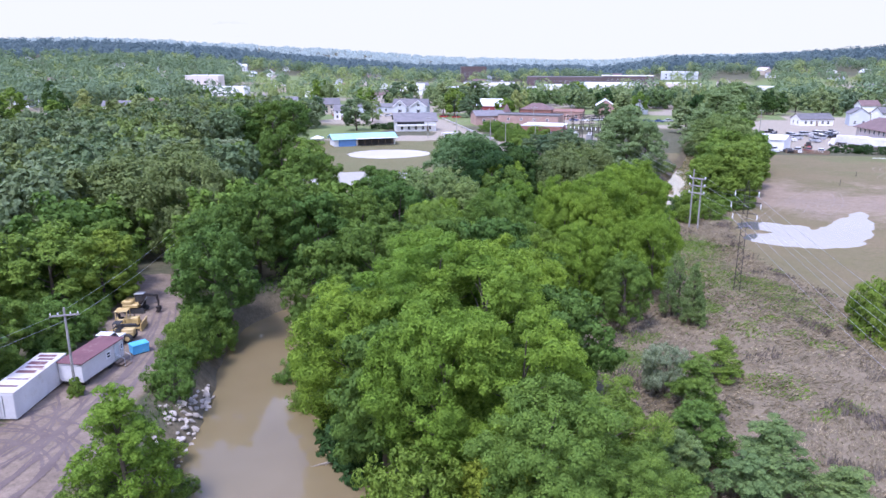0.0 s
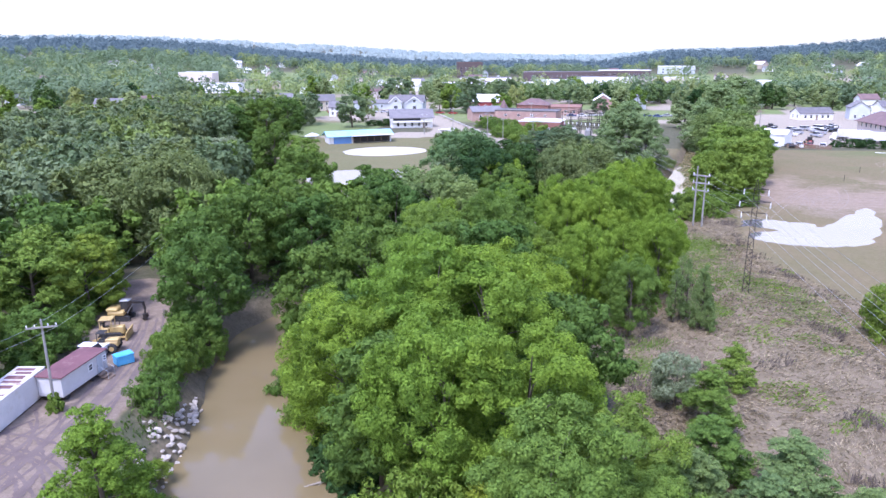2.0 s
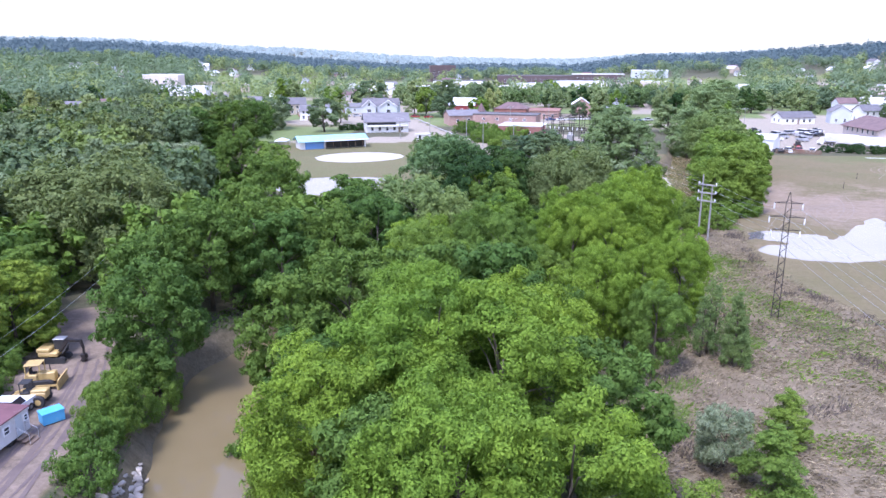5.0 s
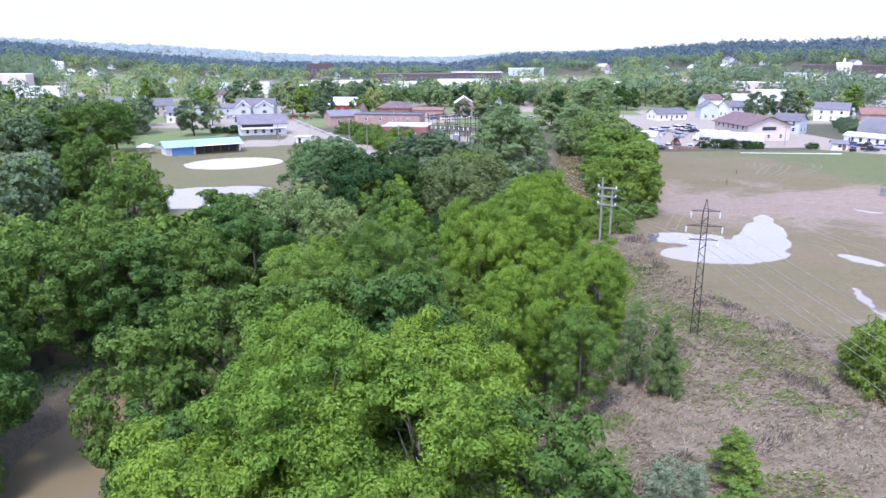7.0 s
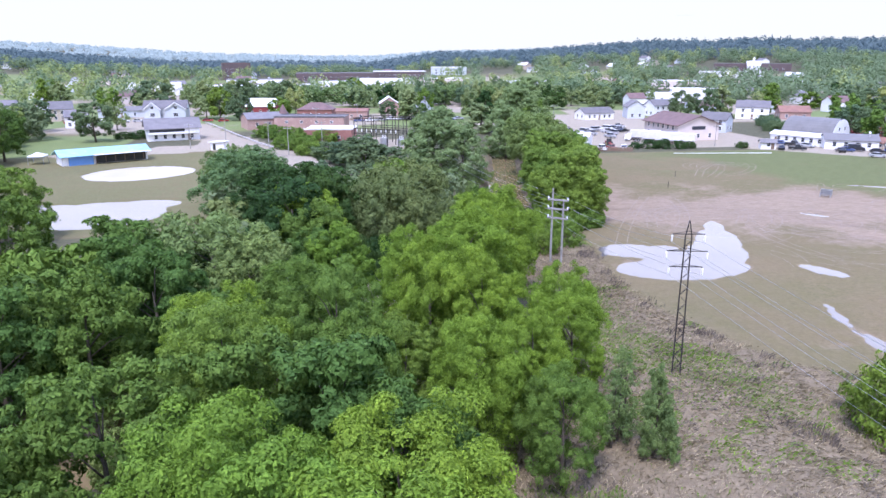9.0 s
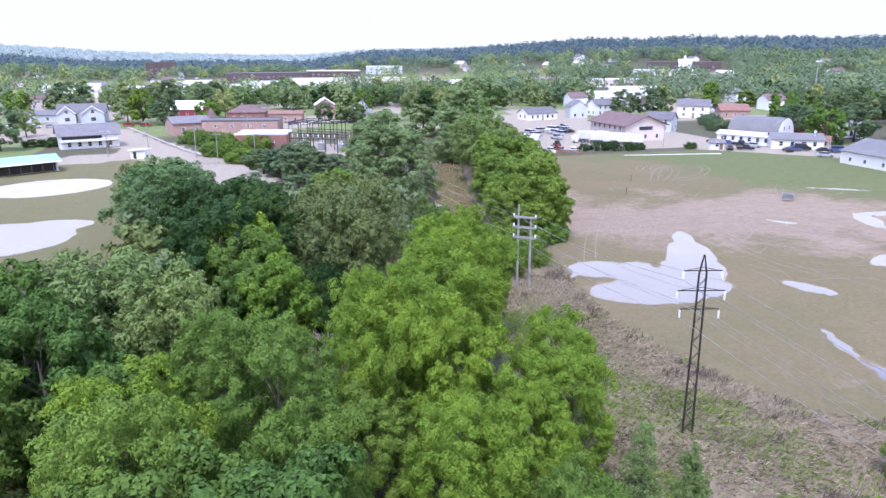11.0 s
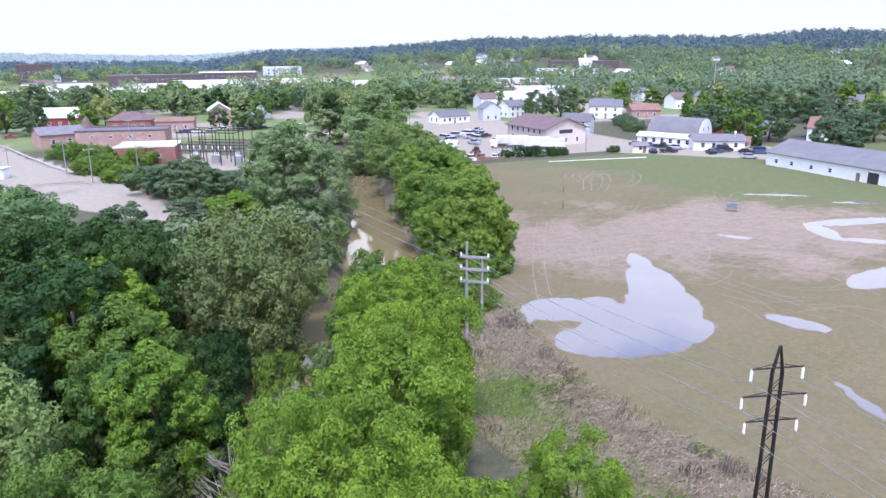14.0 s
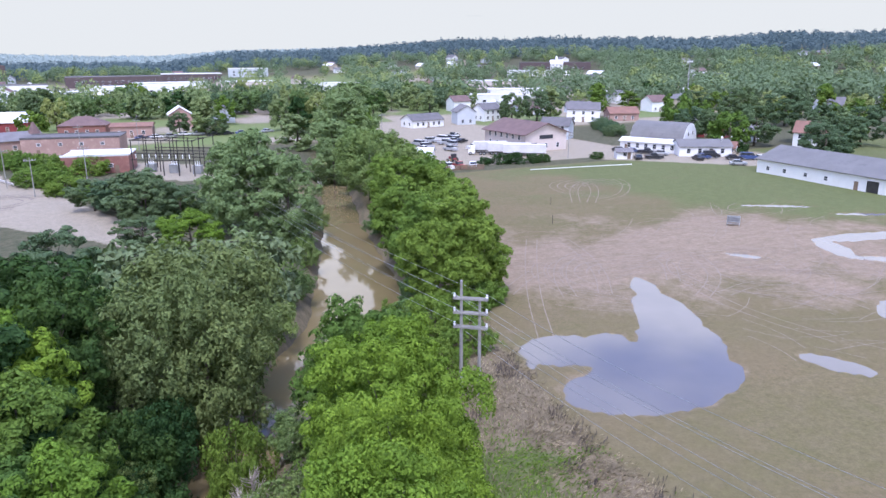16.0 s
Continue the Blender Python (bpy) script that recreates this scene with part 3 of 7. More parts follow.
# ---- trees ----
def quads_mesh(name, centre, normal, size, rng, long=1.5, corners=4):
    """Many small leaf blades, each a bent diamond."""
    n = len(centre)
    normal = normal / np.linalg.norm(normal, axis=1, keepdims=True)
    t = rng.normal(size=(n, 3))
    t -= normal * np.sum(t * normal, 1, keepdims=True)
    t /= np.linalg.norm(t, axis=1, keepdims=True)
    s = np.cross(normal, t)
    size = size[:, None]
    blade = [centre - t * size * long * 0.5, centre + s * size * 0.5 + normal * size * 0.12, centre + t * size * long * 0.5 - normal * size * 0.1, centre - s * size * 0.5 + normal * size * 0.12]
    if corners == 3:
        blade = [centre + t * size * long * 0.6, centre - t * size * long * 0.4 + s * size * 0.5, centre - t * size * long * 0.4 - s * size * 0.5]
    v = np.stack(blade, 1).reshape(-1, 3)
    me = bpy.data.meshes.new(name)
    me.vertices.add(len(v)); me.vertices.foreach_set("co", v.astype(np.float32).ravel())
    me.loops.add(corners * n); me.loops.foreach_set("vertex_index", np.arange(corners * n, dtype=np.int32))
    me.polygons.add(n); me.polygons.foreach_set("loop_start", np.arange(0, corners * n, corners, dtype=np.int32))
    me.update(calc_edges=True)
    return me


def lobes_of(shape, rng, height, radius, count):
    """Centres and sizes of a crown's leafy lobes: boughs, and sprays on every bough."""
    out = []
    boughs = max(7, count // 6)
    skew = rng.normal(size=2) * 0.10 * radius
    for k in range(boughs):
        f = (k + 0.5) / boughs
        turn = 2.399963 * k + rng.normal() * 0.35
        u = rng.random()
        if shape == "round":
            lat = -0.95 + 1.9 * f
            reach = math.sqrt(max(0.03, 1 - lat * lat)) if lat > 0 else 1 - 0.30 * lat * lat
            grow = 0.58 + 0.24 * u
            p = [math.cos(turn) * reach * radius * grow, math.sin(turn) * reach * radius * grow, height * (0.52 + 0.36 * lat * (0.82 + 0.18 * rng.random()))]
            size = radius * (0.22 + 0.16 * rng.random())
        elif shape == "droop":
            lat = -0.85 + 1.75 * f
            reach = math.sqrt(max(0.04, 1 - lat * lat)) if lat > 0 else 1 - 0.2 * lat * lat
            grow = 0.55 + 0.32 * u
            p = [math.cos(turn) * reach * radius * grow, math.sin(turn) * reach * radius * grow, height * (0.53 + 0.36 * lat)]
            size = radius * (0.24 + 0.14 * rng.random())
        elif shape == "tall":
            reach = radius * (0.9 - 0.7 * f ** 1.7) * (0.4 + 0.55 * u)
            p = [math.cos(turn) * reach, math.sin(turn) * reach, height * (0.14 + 0.76 * f)]
            size = radius * (0.28 + 0.18 * rng.random())
        elif shape == "spire":
            reach = radius * (0.95 - 0.8 * f) * (0.35 + 0.65 * u)
            p = [math.cos(turn) * reach, math.sin(turn) * reach, height * (0.16 + 0.74 * f)]
            size = radius * (0.40 - 0.2 * f + 0.12 * rng.random())
        else:  # bush
            lat = -0.35 + 1.3 * f
            reach = math.sqrt(max(0.03, 1 - lat * lat))
            grow = 0.45 + 0.4 * u
            p = [math.cos(turn) * reach * radius * grow, math.sin(turn) * reach * radius * grow, height * (0.28 + 0.50 * lat)]
            size = radius * (0.24 + 0.18 * rng.random())
        p[0] += skew[0] * (p[2] / height)
        p[1] += skew[1] * (p[2] / height)
        out.append((*p, size * 0.72))
        away = np.array([p[0], p[1], (p[2] - 0.42 * height) * 0.8])
        away /= max(1e-6, np.linalg.norm(away))
        for _ in range(9):
            w = rng.normal(size=3) + away * 1.0
            w /= np.linalg.norm(w)
            q = np.array(p) + w * size * (0.65 + 0.65 * rng.random()) * np.array([1, 1, 0.85])
            out.append((*q, size * (0.28 + 0.24 * rng.random())))
    return np.array(out)


def crown_points(shape, rng, height, lob, leaves):
    """Where the leaves sit: thickly on the outer, upper side of every bough, thinly inside the crown."""
    weight = lob[:, 3] ** 1.9
    which = rng.choice(len(lob), leaves, p=weight / weight.sum())
    way = rng.normal(size=(leaves, 3))
    way /= np.linalg.norm(way, axis=1, keepdims=True)
    out = lob[which, :3] - np.array([0, 0, 0.4 * height])
    out[:, 2] *= 0.7
    out /= np.linalg.norm(out, axis=1, keepdims=True) + 1e-6
    way = way + 0.55 * out + np.array([0, 0, 0.25])
    way /= np.linalg.norm(way, axis=1, keepdims=True)
    shell = np.where(rng.random(leaves) < 0.22, 0.3 + 0.5 * rng.random(leaves), 0.82 + 0.32 * rng.random(leaves) ** 1.4)
    squash = np.array([1.0, 1.0, 0.8]) if shape != "droop" else np.array([0.95, 0.95, 1.15])
    centre = lob[which, :3] + way * squash * (lob[which, 3] * shell)[:, None]
    normal = way + rng.normal(size=(leaves, 3)) * 0.3 + np.array([0, 0, 0.12])
    return centre, normal


def crown_mesh(shape, seed, height, radius, lobes, leaves, size):
    rng = np.random.default_rng(seed)
    lob = lobes_of(shape, rng, height, radius, lobes)
    centre, normal = crown_points(shape, rng, height, lob, leaves)
    return quads_mesh("crown", centre, normal, size * (0.6 + 0.8 * rng.random(leaves)), rng, 1.9 if shape == "droop" else 1.7, 3), lob


def trunk_mesh(shape, seed, height, radius, lob):
    rng = random.Random(seed)
    bm = bmesh.new()
    thick = 0.018 * height
    lean = [rng.uniform(-0.3, 0.3) for _ in range(4)]
    stems = 1 if shape not in ("bush",) else 3
    for s in range(stems):
        ox, oy = (rng.uniform(-0.2, 0.2) * radius, rng.uniform(-0.2, 0.2) * radius) if stems > 1 else (0, 0)
        spine = [(ox, oy, -0.25), (ox + lean[0] * 0.3, oy + lean[1] * 0.3, height * 0.2), (ox + lean[0], oy + lean[1], height * 0.45), (ox + lean[2] * 0.6, oy + lean[3] * 0.6, height * 0.66)]
        tube(bm, spine, [thick * 1.35, thick, thick * 0.7, thick * 0.2])
    picks = sorted(range(len(lob)), key=lambda k: lob[k][2])[:: max(1, len(lob) // 9)]
    for k in picks:
        x, y, z, _ = lob[k]
        root = min(z * 0.7, height * 0.6)
        tube(bm, [(lean[0] * 0.5, lean[1] * 0.5, root), (x * 0.45, y * 0.45, root + (z - root) * 0.6), (x * 0.8, y * 0.8, z * 0.95)], [thick * 0.35, thick * 0.2, thick * 0.06], 4)
    me = bpy.data.meshes.new("trunk")
    bm.to_mesh(me)
    bm.free()
    me.polygons.foreach_set("use_smooth", np.ones(len(me.polygons), dtype=bool))
    me.materials.append(BARK)
    return me


# kind: shape, height, radius, lobes, leaves, leaf size
KINDS = {
    "near_a": ("round", 14.0, 5.2, 210, 58000, 0.116), "near_b": ("round", 14.0, 5.0, 180, 58000, 0.116), "near_c": ("round", 14.0, 5.3, 240, 58000, 0.116),
    "oak_a": ("round", 14.0, 5.2, 170, 19000, 0.225), "oak_b": ("round", 14.0, 5.0, 140, 19000, 0.225), "oak_c": ("round", 14.0, 5.4, 200, 19000, 0.225),
    "mid_a": ("round", 14.0, 5.2, 130, 11000, 0.29), "mid_b": ("round", 14.0, 5.0, 160, 11000, 0.29), "mid_c": ("tall", 15.0, 4.6, 130, 11000, 0.29),
    "willow_a": ("droop", 14.0, 6.2, 260, 17000, 0.23), "willow_b": ("droop", 13.0, 5.6, 220, 15000, 0.23),
    "poplar": ("tall", 16.0, 4.5, 170, 14000, 0.23),
    "slim": ("spire", 9.0, 2.4, 160, 20000, 0.1), "sparse": ("spire", 10.0, 2.2, 90, 5000, 0.11),
    "bush_a": ("bush", 5.0, 3.4, 150, 10000, 0.152), "bush_b": ("bush", 5.0, 3.6, 140, 10000, 0.152), "broad": ("bush", 4.0, 2.8, 90, 6500, 0.25),
    "far_a": ("round", 13.0, 5.2, 90, 2400, 0.58), "far_b": ("tall", 14.0, 4.4, 80, 2400, 0.56),
}
crown_cache, tree_cache = {}, {}


def plant(kind, leaf_mat, x, y, height, radius, turn, label, category="tree", group="", name="tree"):
    """A tree or shrub of that kind at x, y, with its own height and spread."""
    shape, h0, r0, lobes, leaves, size = KINDS[kind]
    base = -0.15 if kind not in ("broad",) else -0.2
    m = pose(x, y, gz(x, y) + base, 0, 0, turn) @ Matrix.Diagonal((radius / r0, radius / r0, height / h0, 1))
    key = (kind, leaf_mat.name, name)
    if key in tree_cache:
        first = tree_cache[key]
        ob = copy_thing(first, m @ Matrix.Diagonal([1 / s for s in first.scale] + [1]))
        return tagged(ob, label, category, group)
    if kind not in crown_cache:
        seed = sum(map(ord, kind)) * 7
        crown, lob = crown_mesh(shape, seed, h0, r0, lobes, leaves, size)
        crown.materials.append(leaf_mat)
        crown_cache[kind] = crown, trunk_mesh(shape, seed, h0, r0, lob)
    crown, trunk = crown_cache[kind]
    ob = thing(name, m, label, category, group)
    new("trunk", trunk).parent = ob
    c = new("crown", crown)
    c.material_slots[0].link = "OBJECT"
    c.material_slots[0].material = leaf_mat
    c.parent = ob
    tree_cache[key] = ob
    return ob


SLATE, DEEP = (LEAF_SLATE, "haze-toned blue-green leafy"), (LEAF_DEEP, "deep green leafy")
BRIGHT, MIDG, DARKG, GREYG, PALEG, YELG, OLIVE = (LEAF_BRIGHT, "bright green leafy"), (LEAF_MID, "mid-green leafy"), (LEAF_DARK, "dark green leafy"), (LEAF_GREY, "grey-green"), \
    (LEAF_PALE, "silvery pale"), (LEAF_YELLOW, "yellow-green leafy"), (LEAF_OLIVE, "olive green")
placed_trees = []


def stand(kinds, tone, where, group, rows, noun="tree"):
    """Rows of x, y, height, radius."""
    for i, (x, y, h, r) in enumerate(rows):
        tall = "tall " if h > 12 else ("low " if h < 6 else "")
        plant(kinds[i % len(kinds)], tone[0], x, y, h, r, 77 * i + 13 * x, f"{tall}{tone[1]} {noun} {where}", "shrub" if noun == "shrub" else "tree", group, noun)
        placed_trees.append((x, y, r))


OAKS, NEAR = ["oak_a", "oak_b", "oak_c"], ["near_a", "near_b", "near_c"]
stand(NEAR, BRIGHT, "in the grove at the river bend", "grove at the bend",
      [(-11.5, 50.5, 15.2, 5.4), (-6.0, 55.5, 15.8, 5.8), (-1.2, 52.5, 15.6, 5.8), (-3.2, 40.8, 15.0, 4.8), (2.2, 41.2, 14.4, 4.8), (-8.0, 62.5, 14.8, 5.4), (0.5, 61.0, 14.4, 5.2)])
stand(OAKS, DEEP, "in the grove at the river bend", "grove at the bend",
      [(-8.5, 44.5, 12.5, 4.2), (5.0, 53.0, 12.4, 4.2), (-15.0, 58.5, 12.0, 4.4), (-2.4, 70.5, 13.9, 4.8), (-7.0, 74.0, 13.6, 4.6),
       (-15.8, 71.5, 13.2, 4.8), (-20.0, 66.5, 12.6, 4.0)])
stand(NEAR, MIDG, "in the grove at the river bend", "grove at the bend",
      [(3.8, 34.0, 12.4, 4.4), (7.5, 39.5, 9.5, 3.9), (9.6, 34.2, 8.2, 3.4), (4.8, 30.0, 8.4, 3.4), (-1.8, 88.0, 14.2, 4.0), (-9.6, 77.8, 14.4, 4.4), (-1.2, 77.0, 13.0, 3.4), (3.4, 83.0, 10.0, 3.2), (-5.2, 99.0, 13.8, 4.6), (12.6, 72.8, 9.6, 2.8)])
stand(["bush_a", "bush_b"], YELG, "below the grove by the river", "scrub by the river",
      [(-1.2, 42.0, 6.4, 4.4), (-4.2, 35.4, 6.2, 3.4), (1.0, 36.5, 5.0, 3.0), (-6.5, 31.5, 5.0, 3.0)], "shrub")
stand(["broad"], DARKG, "hanging over the river's edge", "scrub by the river", [(-12.2, 47.5, 4.6, 2.9), (-10.2, 45.0, 3.6, 2.4), (-13.8, 50.5, 4.0, 2.2)], "shrub")
stand(["bush_a", "bush_b"], MIDG, "on the river bank", "scrub by the river",
      [(-17.6, 55.5, 5.2, 2.6), (-30.0, 51.0, 3.8, 2.1), (-33.2, 60.5, 3.8, 2.0), (-34.0, 64.5, 3.6, 2.0), (-26.2, 40.6, 1.8, 1.6), (-28.2, 39.0, 1.8, 1.5), (-27.6, 34.6, 2.0, 1.8), (-20.8, 60.5, 5.2, 2.6)], "shrub")
stand(["bush_b", "bush_a"], MIDG, "on the river bank", "scrub by the river",
      [(-33.6, 66.8, 3.0, 1.8), (-35.6, 67.8, 3.4, 2.0), (-26.0, 84.5, 4.2, 2.6), (32.4, 139.5, 5.2, 3.2), (34.5, 134.5, 4.2, 2.6), (9.4, 122.8, 7.6, 2.6), (31.5, 145.5, 4.6, 2.6), (30.0, 131.0, 3.4, 2.4), (41.6, 146.2, 4.0, 3.2), (44.2, 147.2, 2.8, 2.2), (38.2, 144.8, 3.8, 3.0)], "shrub")
stand(["slim"], MIDG, "standing among flattened reeds", "slender trees in the marsh", [(21.0, 62.0, 4.4, 1.9), (17.0, 53.4, 6.2, 2.4), (15.4, 46.0, 5.6, 2.6)])
stand(["slim"], OLIVE, "standing among flattened reeds", "slender trees in the marsh",
      [(20.4, 43.6, 5.6, 3.0), (18.0, 40.5, 4.6, 2.4), (23.5, 40.0, 4.4, 2.6), (13.2, 41.5, 5.5, 2.4), (20.4, 75.0, 7.6, 1.3), (21.0, 74.4, 5.4, 1.0)])
stand(["sparse"], OLIVE, "standing among flattened reeds", "slender trees in the marsh", [(18.6, 77.4, 8.4, 1.4), (19.3, 78.2, 7.6, 1.3), (17.8, 76.6, 6.8, 1.2)])
stand(["willow_b"], PALEG, "at the edge of the marsh", "willows", [(14.9, 57.5, 5.4, 1.9)])
stand(["broad"], MIDG, "climbing round the foot of the pole", "trees by the yard", [(-37.7, 48.4, 1.9, 0.7)], "shrub")
stand(["bush_b", "bush_a"], MIDG, "on the grassy edge of the yard", "trees by the yard",
      [(-32.0, 55.0, 3.0, 1.8), (-32.8, 58.0, 4.0, 1.9), (-31.8, 62.0, 3.2, 1.6), (-31.4, 58.0, 2.4, 1.4), (-32.4, 66.0, 3.4, 1.8), (-47.0, 61.5, 3.4, 2.6), (-45.6, 55.2, 3.0, 2.4), (-48.6, 66.5, 3.6, 2.6), (-45.2, 49.6, 2.8, 2.2), (-50.0, 73.0, 4.0, 2.8)], "shrub")
stand(["bush_a"], YELG, "among the rocks of the river bank", "trees by the yard", [(-23.9, 39.8, 2.2, 1.9), (-24.2, 37.0, 2.0, 1.7), (-26.4, 43.6, 1.2, 1.2)], "shrub")
stand(["slim"], BRIGHT, "beside the muddy yard", "trees by the yard", [(-25.3, 36.2, 9.4, 2.9)])
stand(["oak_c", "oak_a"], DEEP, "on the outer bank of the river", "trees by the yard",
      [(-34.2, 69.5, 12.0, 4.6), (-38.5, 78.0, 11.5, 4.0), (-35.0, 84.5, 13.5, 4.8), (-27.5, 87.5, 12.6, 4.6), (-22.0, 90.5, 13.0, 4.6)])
stand(["oak_b", "oak_a"], YELG, "behind the muddy yard", "trees by the yard", [(-49.0, 70.5, 10.2, 3.8), (-58.5, 60.5, 10.5, 5.0)])
stand(["oak_c", "oak_a"], MIDG, "behind the muddy yard", "trees by the yard", [(-53.5, 67.5, 11.4, 5.6), (-47.5, 50.5, 8.6, 3.6), (-46.6, 57.5, 6.0, 3.0), (-52.5, 77.0, 9.6, 3.6)])
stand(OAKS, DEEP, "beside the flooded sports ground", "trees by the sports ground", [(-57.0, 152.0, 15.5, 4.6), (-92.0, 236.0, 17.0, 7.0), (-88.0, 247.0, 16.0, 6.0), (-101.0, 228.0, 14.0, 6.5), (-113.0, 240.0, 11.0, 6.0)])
stand(OAKS, MIDG, "beside the flooded sports ground", "trees by the sports ground", [(-50.5, 152.5, 12.5, 5.2), (-62.0, 156.0, 12.0, 5.0), (-67.0, 150.0, 12.0, 5.0)])
stand(["willow_b"], PALEG, "beside the flooded sports ground", "willows", [(-89.0, 194.0, 7.5, 5.5), (-96.0, 190.0, 8.0, 5.0)])
stand(["willow_a"], GREYG, "in the riverside wood", "willows",
      [(-57.5, 100.0, 16.2, 9.0), (-50.2, 95.0, 15.0, 6.4), (9.6, 136.8, 14.2, 6.0), (6.0, 131.0, 13.0, 4.6), (9.0, 131.8, 13.6, 4.6)])
stand(["willow_b"], OLIVE, "in the riverside wood", "willows", [(-14.2, 110.0, 13.4, 6.0), (-10.5, 106.2, 12.0, 4.2), (-16.2, 161.0, 13.8, 7.5), (-20.0, 178.0, 12.0, 5.6), (54.0, 203.0, 13.0, 5.4), (52.0, 212.0, 15.0, 6.5), (57.0, 226.0, 14.0, 6.0)])
stand(["poplar"], (LEAF_POPLAR, "silvery green"), "on the bank of the flooded river", "poplars by the river", [(24.4, 190.0, 18.6, 6.6), (28.6, 184.0, 15.0, 4.6), (21.0, 196.0, 16.0, 5.0)])
stand(["poplar"], (LEAF_POPLAR, "hazy grey-green"), "on the bank of the flooded river", "poplars by the river", [(62.0, 262.0, 22.0, 9.0), (72.0, 290.0, 22.0, 9.5), (55.0, 246.0, 18.0, 7.0), (80.0, 306.0, 21.0, 9.0)])
stand(NEAR, BRIGHT, "in the riverside wood by the marsh", "riverside wood",
      [(6.2, 88.6, 15.0, 3.9), (10.0, 85.4, 14.2, 3.5), (5.4, 93.2, 15.0, 3.7), (10.6, 97.4, 15.4, 4.7), (16.4, 109.4, 15.2, 4.9), (14.4, 103.2, 14.8, 4.1), (17.6, 114.6, 14.0, 4.4)])
stand(NEAR, BRIGHT, "in the riverside wood by the marsh", "riverside wood",
      [(16.8, 83.4, 11.2, 3.2), (12.2, 78.8, 11.8, 3.0), (7.6, 77.4, 12.2, 3.4), (17.8, 88.4, 11.4, 3.0), (-10.6, 83.0, 13.4, 4.2)])
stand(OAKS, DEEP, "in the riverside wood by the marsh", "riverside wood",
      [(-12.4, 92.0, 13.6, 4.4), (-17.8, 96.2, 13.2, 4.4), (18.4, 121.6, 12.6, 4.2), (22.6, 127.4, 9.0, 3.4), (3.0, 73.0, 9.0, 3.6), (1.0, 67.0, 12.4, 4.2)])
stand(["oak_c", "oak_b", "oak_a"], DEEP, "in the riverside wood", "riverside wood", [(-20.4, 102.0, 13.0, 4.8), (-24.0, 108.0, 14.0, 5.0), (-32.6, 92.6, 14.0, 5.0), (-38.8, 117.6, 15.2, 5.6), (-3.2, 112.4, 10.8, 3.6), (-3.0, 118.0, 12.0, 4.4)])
# Darker leaves than the neighbouring trees stand in for the shade here.
stand(["oak_b", "oak_c"], DARKG, "in the shaded riverside wood", "riverside wood", [(-6.4, 122.8, 15.4, 5.6), (-1.6, 131.6, 14.2, 4.8), (-3.2, 139.2, 14.6, 5.8), (-9.4, 142.8, 14.0, 6.0)])
stand(["oak_a", "oak_c"], MIDG, "between the river and the muddy field", "field-side trees",
      [(41.4, 150.6, 13.2, 5.4), (37.4, 148.4, 11.6, 4.2), (43.6, 149.4, 10.2, 3.4), (40.6, 158.0, 12.4, 4.6)])
stand(["oak_b", "mid_b"], MIDG, "between the river and the muddy field", "field-side trees",
      [(46.4, 163.0, 13.2, 5.4), (41.6, 166.6, 12.4, 4.6), (50.6, 172.4, 12.4, 4.8), (47.0, 182.0, 13.0, 5.2), (53.6, 184.6, 12.2, 4.6), (50.6, 194.0, 12.8, 5.2), (57.6, 195.4, 11.4, 4.4), (60.0, 208.0, 12.0, 5.0)])
stand(["oak_a", "oak_b"], BRIGHT, "in the wood beside the flooded lot", "riverside wood", [(-1.0, 111.0, 10.8, 3.6), (-4.6, 126.0, 13.0, 4.4), (13.4, 183.4, 7.4, 4.4), (-5.5, 131.5, 13.2, 4.2)], "tree")
stand(["bush_a", "bush_b"], DARKG, "in the shade beside the narrow river", "scrub by the river",
      [(1.4, 114.5, 5.6, 3.2), (-1.0, 117.6, 6.4, 3.6), (3.0, 119.6, 5.4, 3.0), (1.4, 123.4, 6.4, 3.4), (4.4, 126.2, 5.6, 2.8), (-2.6, 108.6, 5.0, 3.0), (1.2, 109.4, 3.6, 2.2)], "shrub")
stand(["bush_a", "bush_b"], YELG, "alone among the marsh reeds", "scrub in the marsh", [(40.4, 74.6, 7.0, 3.6), (44.8, 75.2, 6.8, 4.0), (42.6, 71.6, 5.6, 3.2)], "shrub")
stand(["oak_b", "mid_a"], SLATE, "beside the flooded lot", "trees by the lot", [(9.0, 207.5, 9.6, 4.2), (8.2, 213.8, 10.0, 5.6), (4.6, 219.0, 8.0, 4.0), (-3.4, 169.6, 10.0, 4.4), (14.5, 206.0, 8.0, 4.2), (0.5, 226.0, 7.0, 4.0), (7.2, 189.6, 6.0, 4.0)])


bank_rng = random.Random(9)
bank_rows = []
for (x0, y0, w0), (x1, y1, w1) in zip(RIVER_LINE[8:19], RIVER_LINE[9:20]):
    for side in (-1, 1):
        s = bank_rng.uniform(0.2, 0.8)
        nx, ny = -(y1 - y0) / math.hypot(x1 - x0, y1 - y0), (x1 - x0) / math.hypot(x1 - x0, y1 - y0)
        off = side * (w0 + s * (w1 - w0) + 2.6)
        bank_rows.append((x0 + s * (x1 - x0) + nx * off, y0 + s * (y1 - y0) + ny * off, bank_rng.uniform(3, 5.5), bank_rng.uniform(2, 3.2)))
stand(["bush_a", "bush_b"], OLIVE, "overhanging the river bank", "scrub by the river", bank_rows, "shrub")


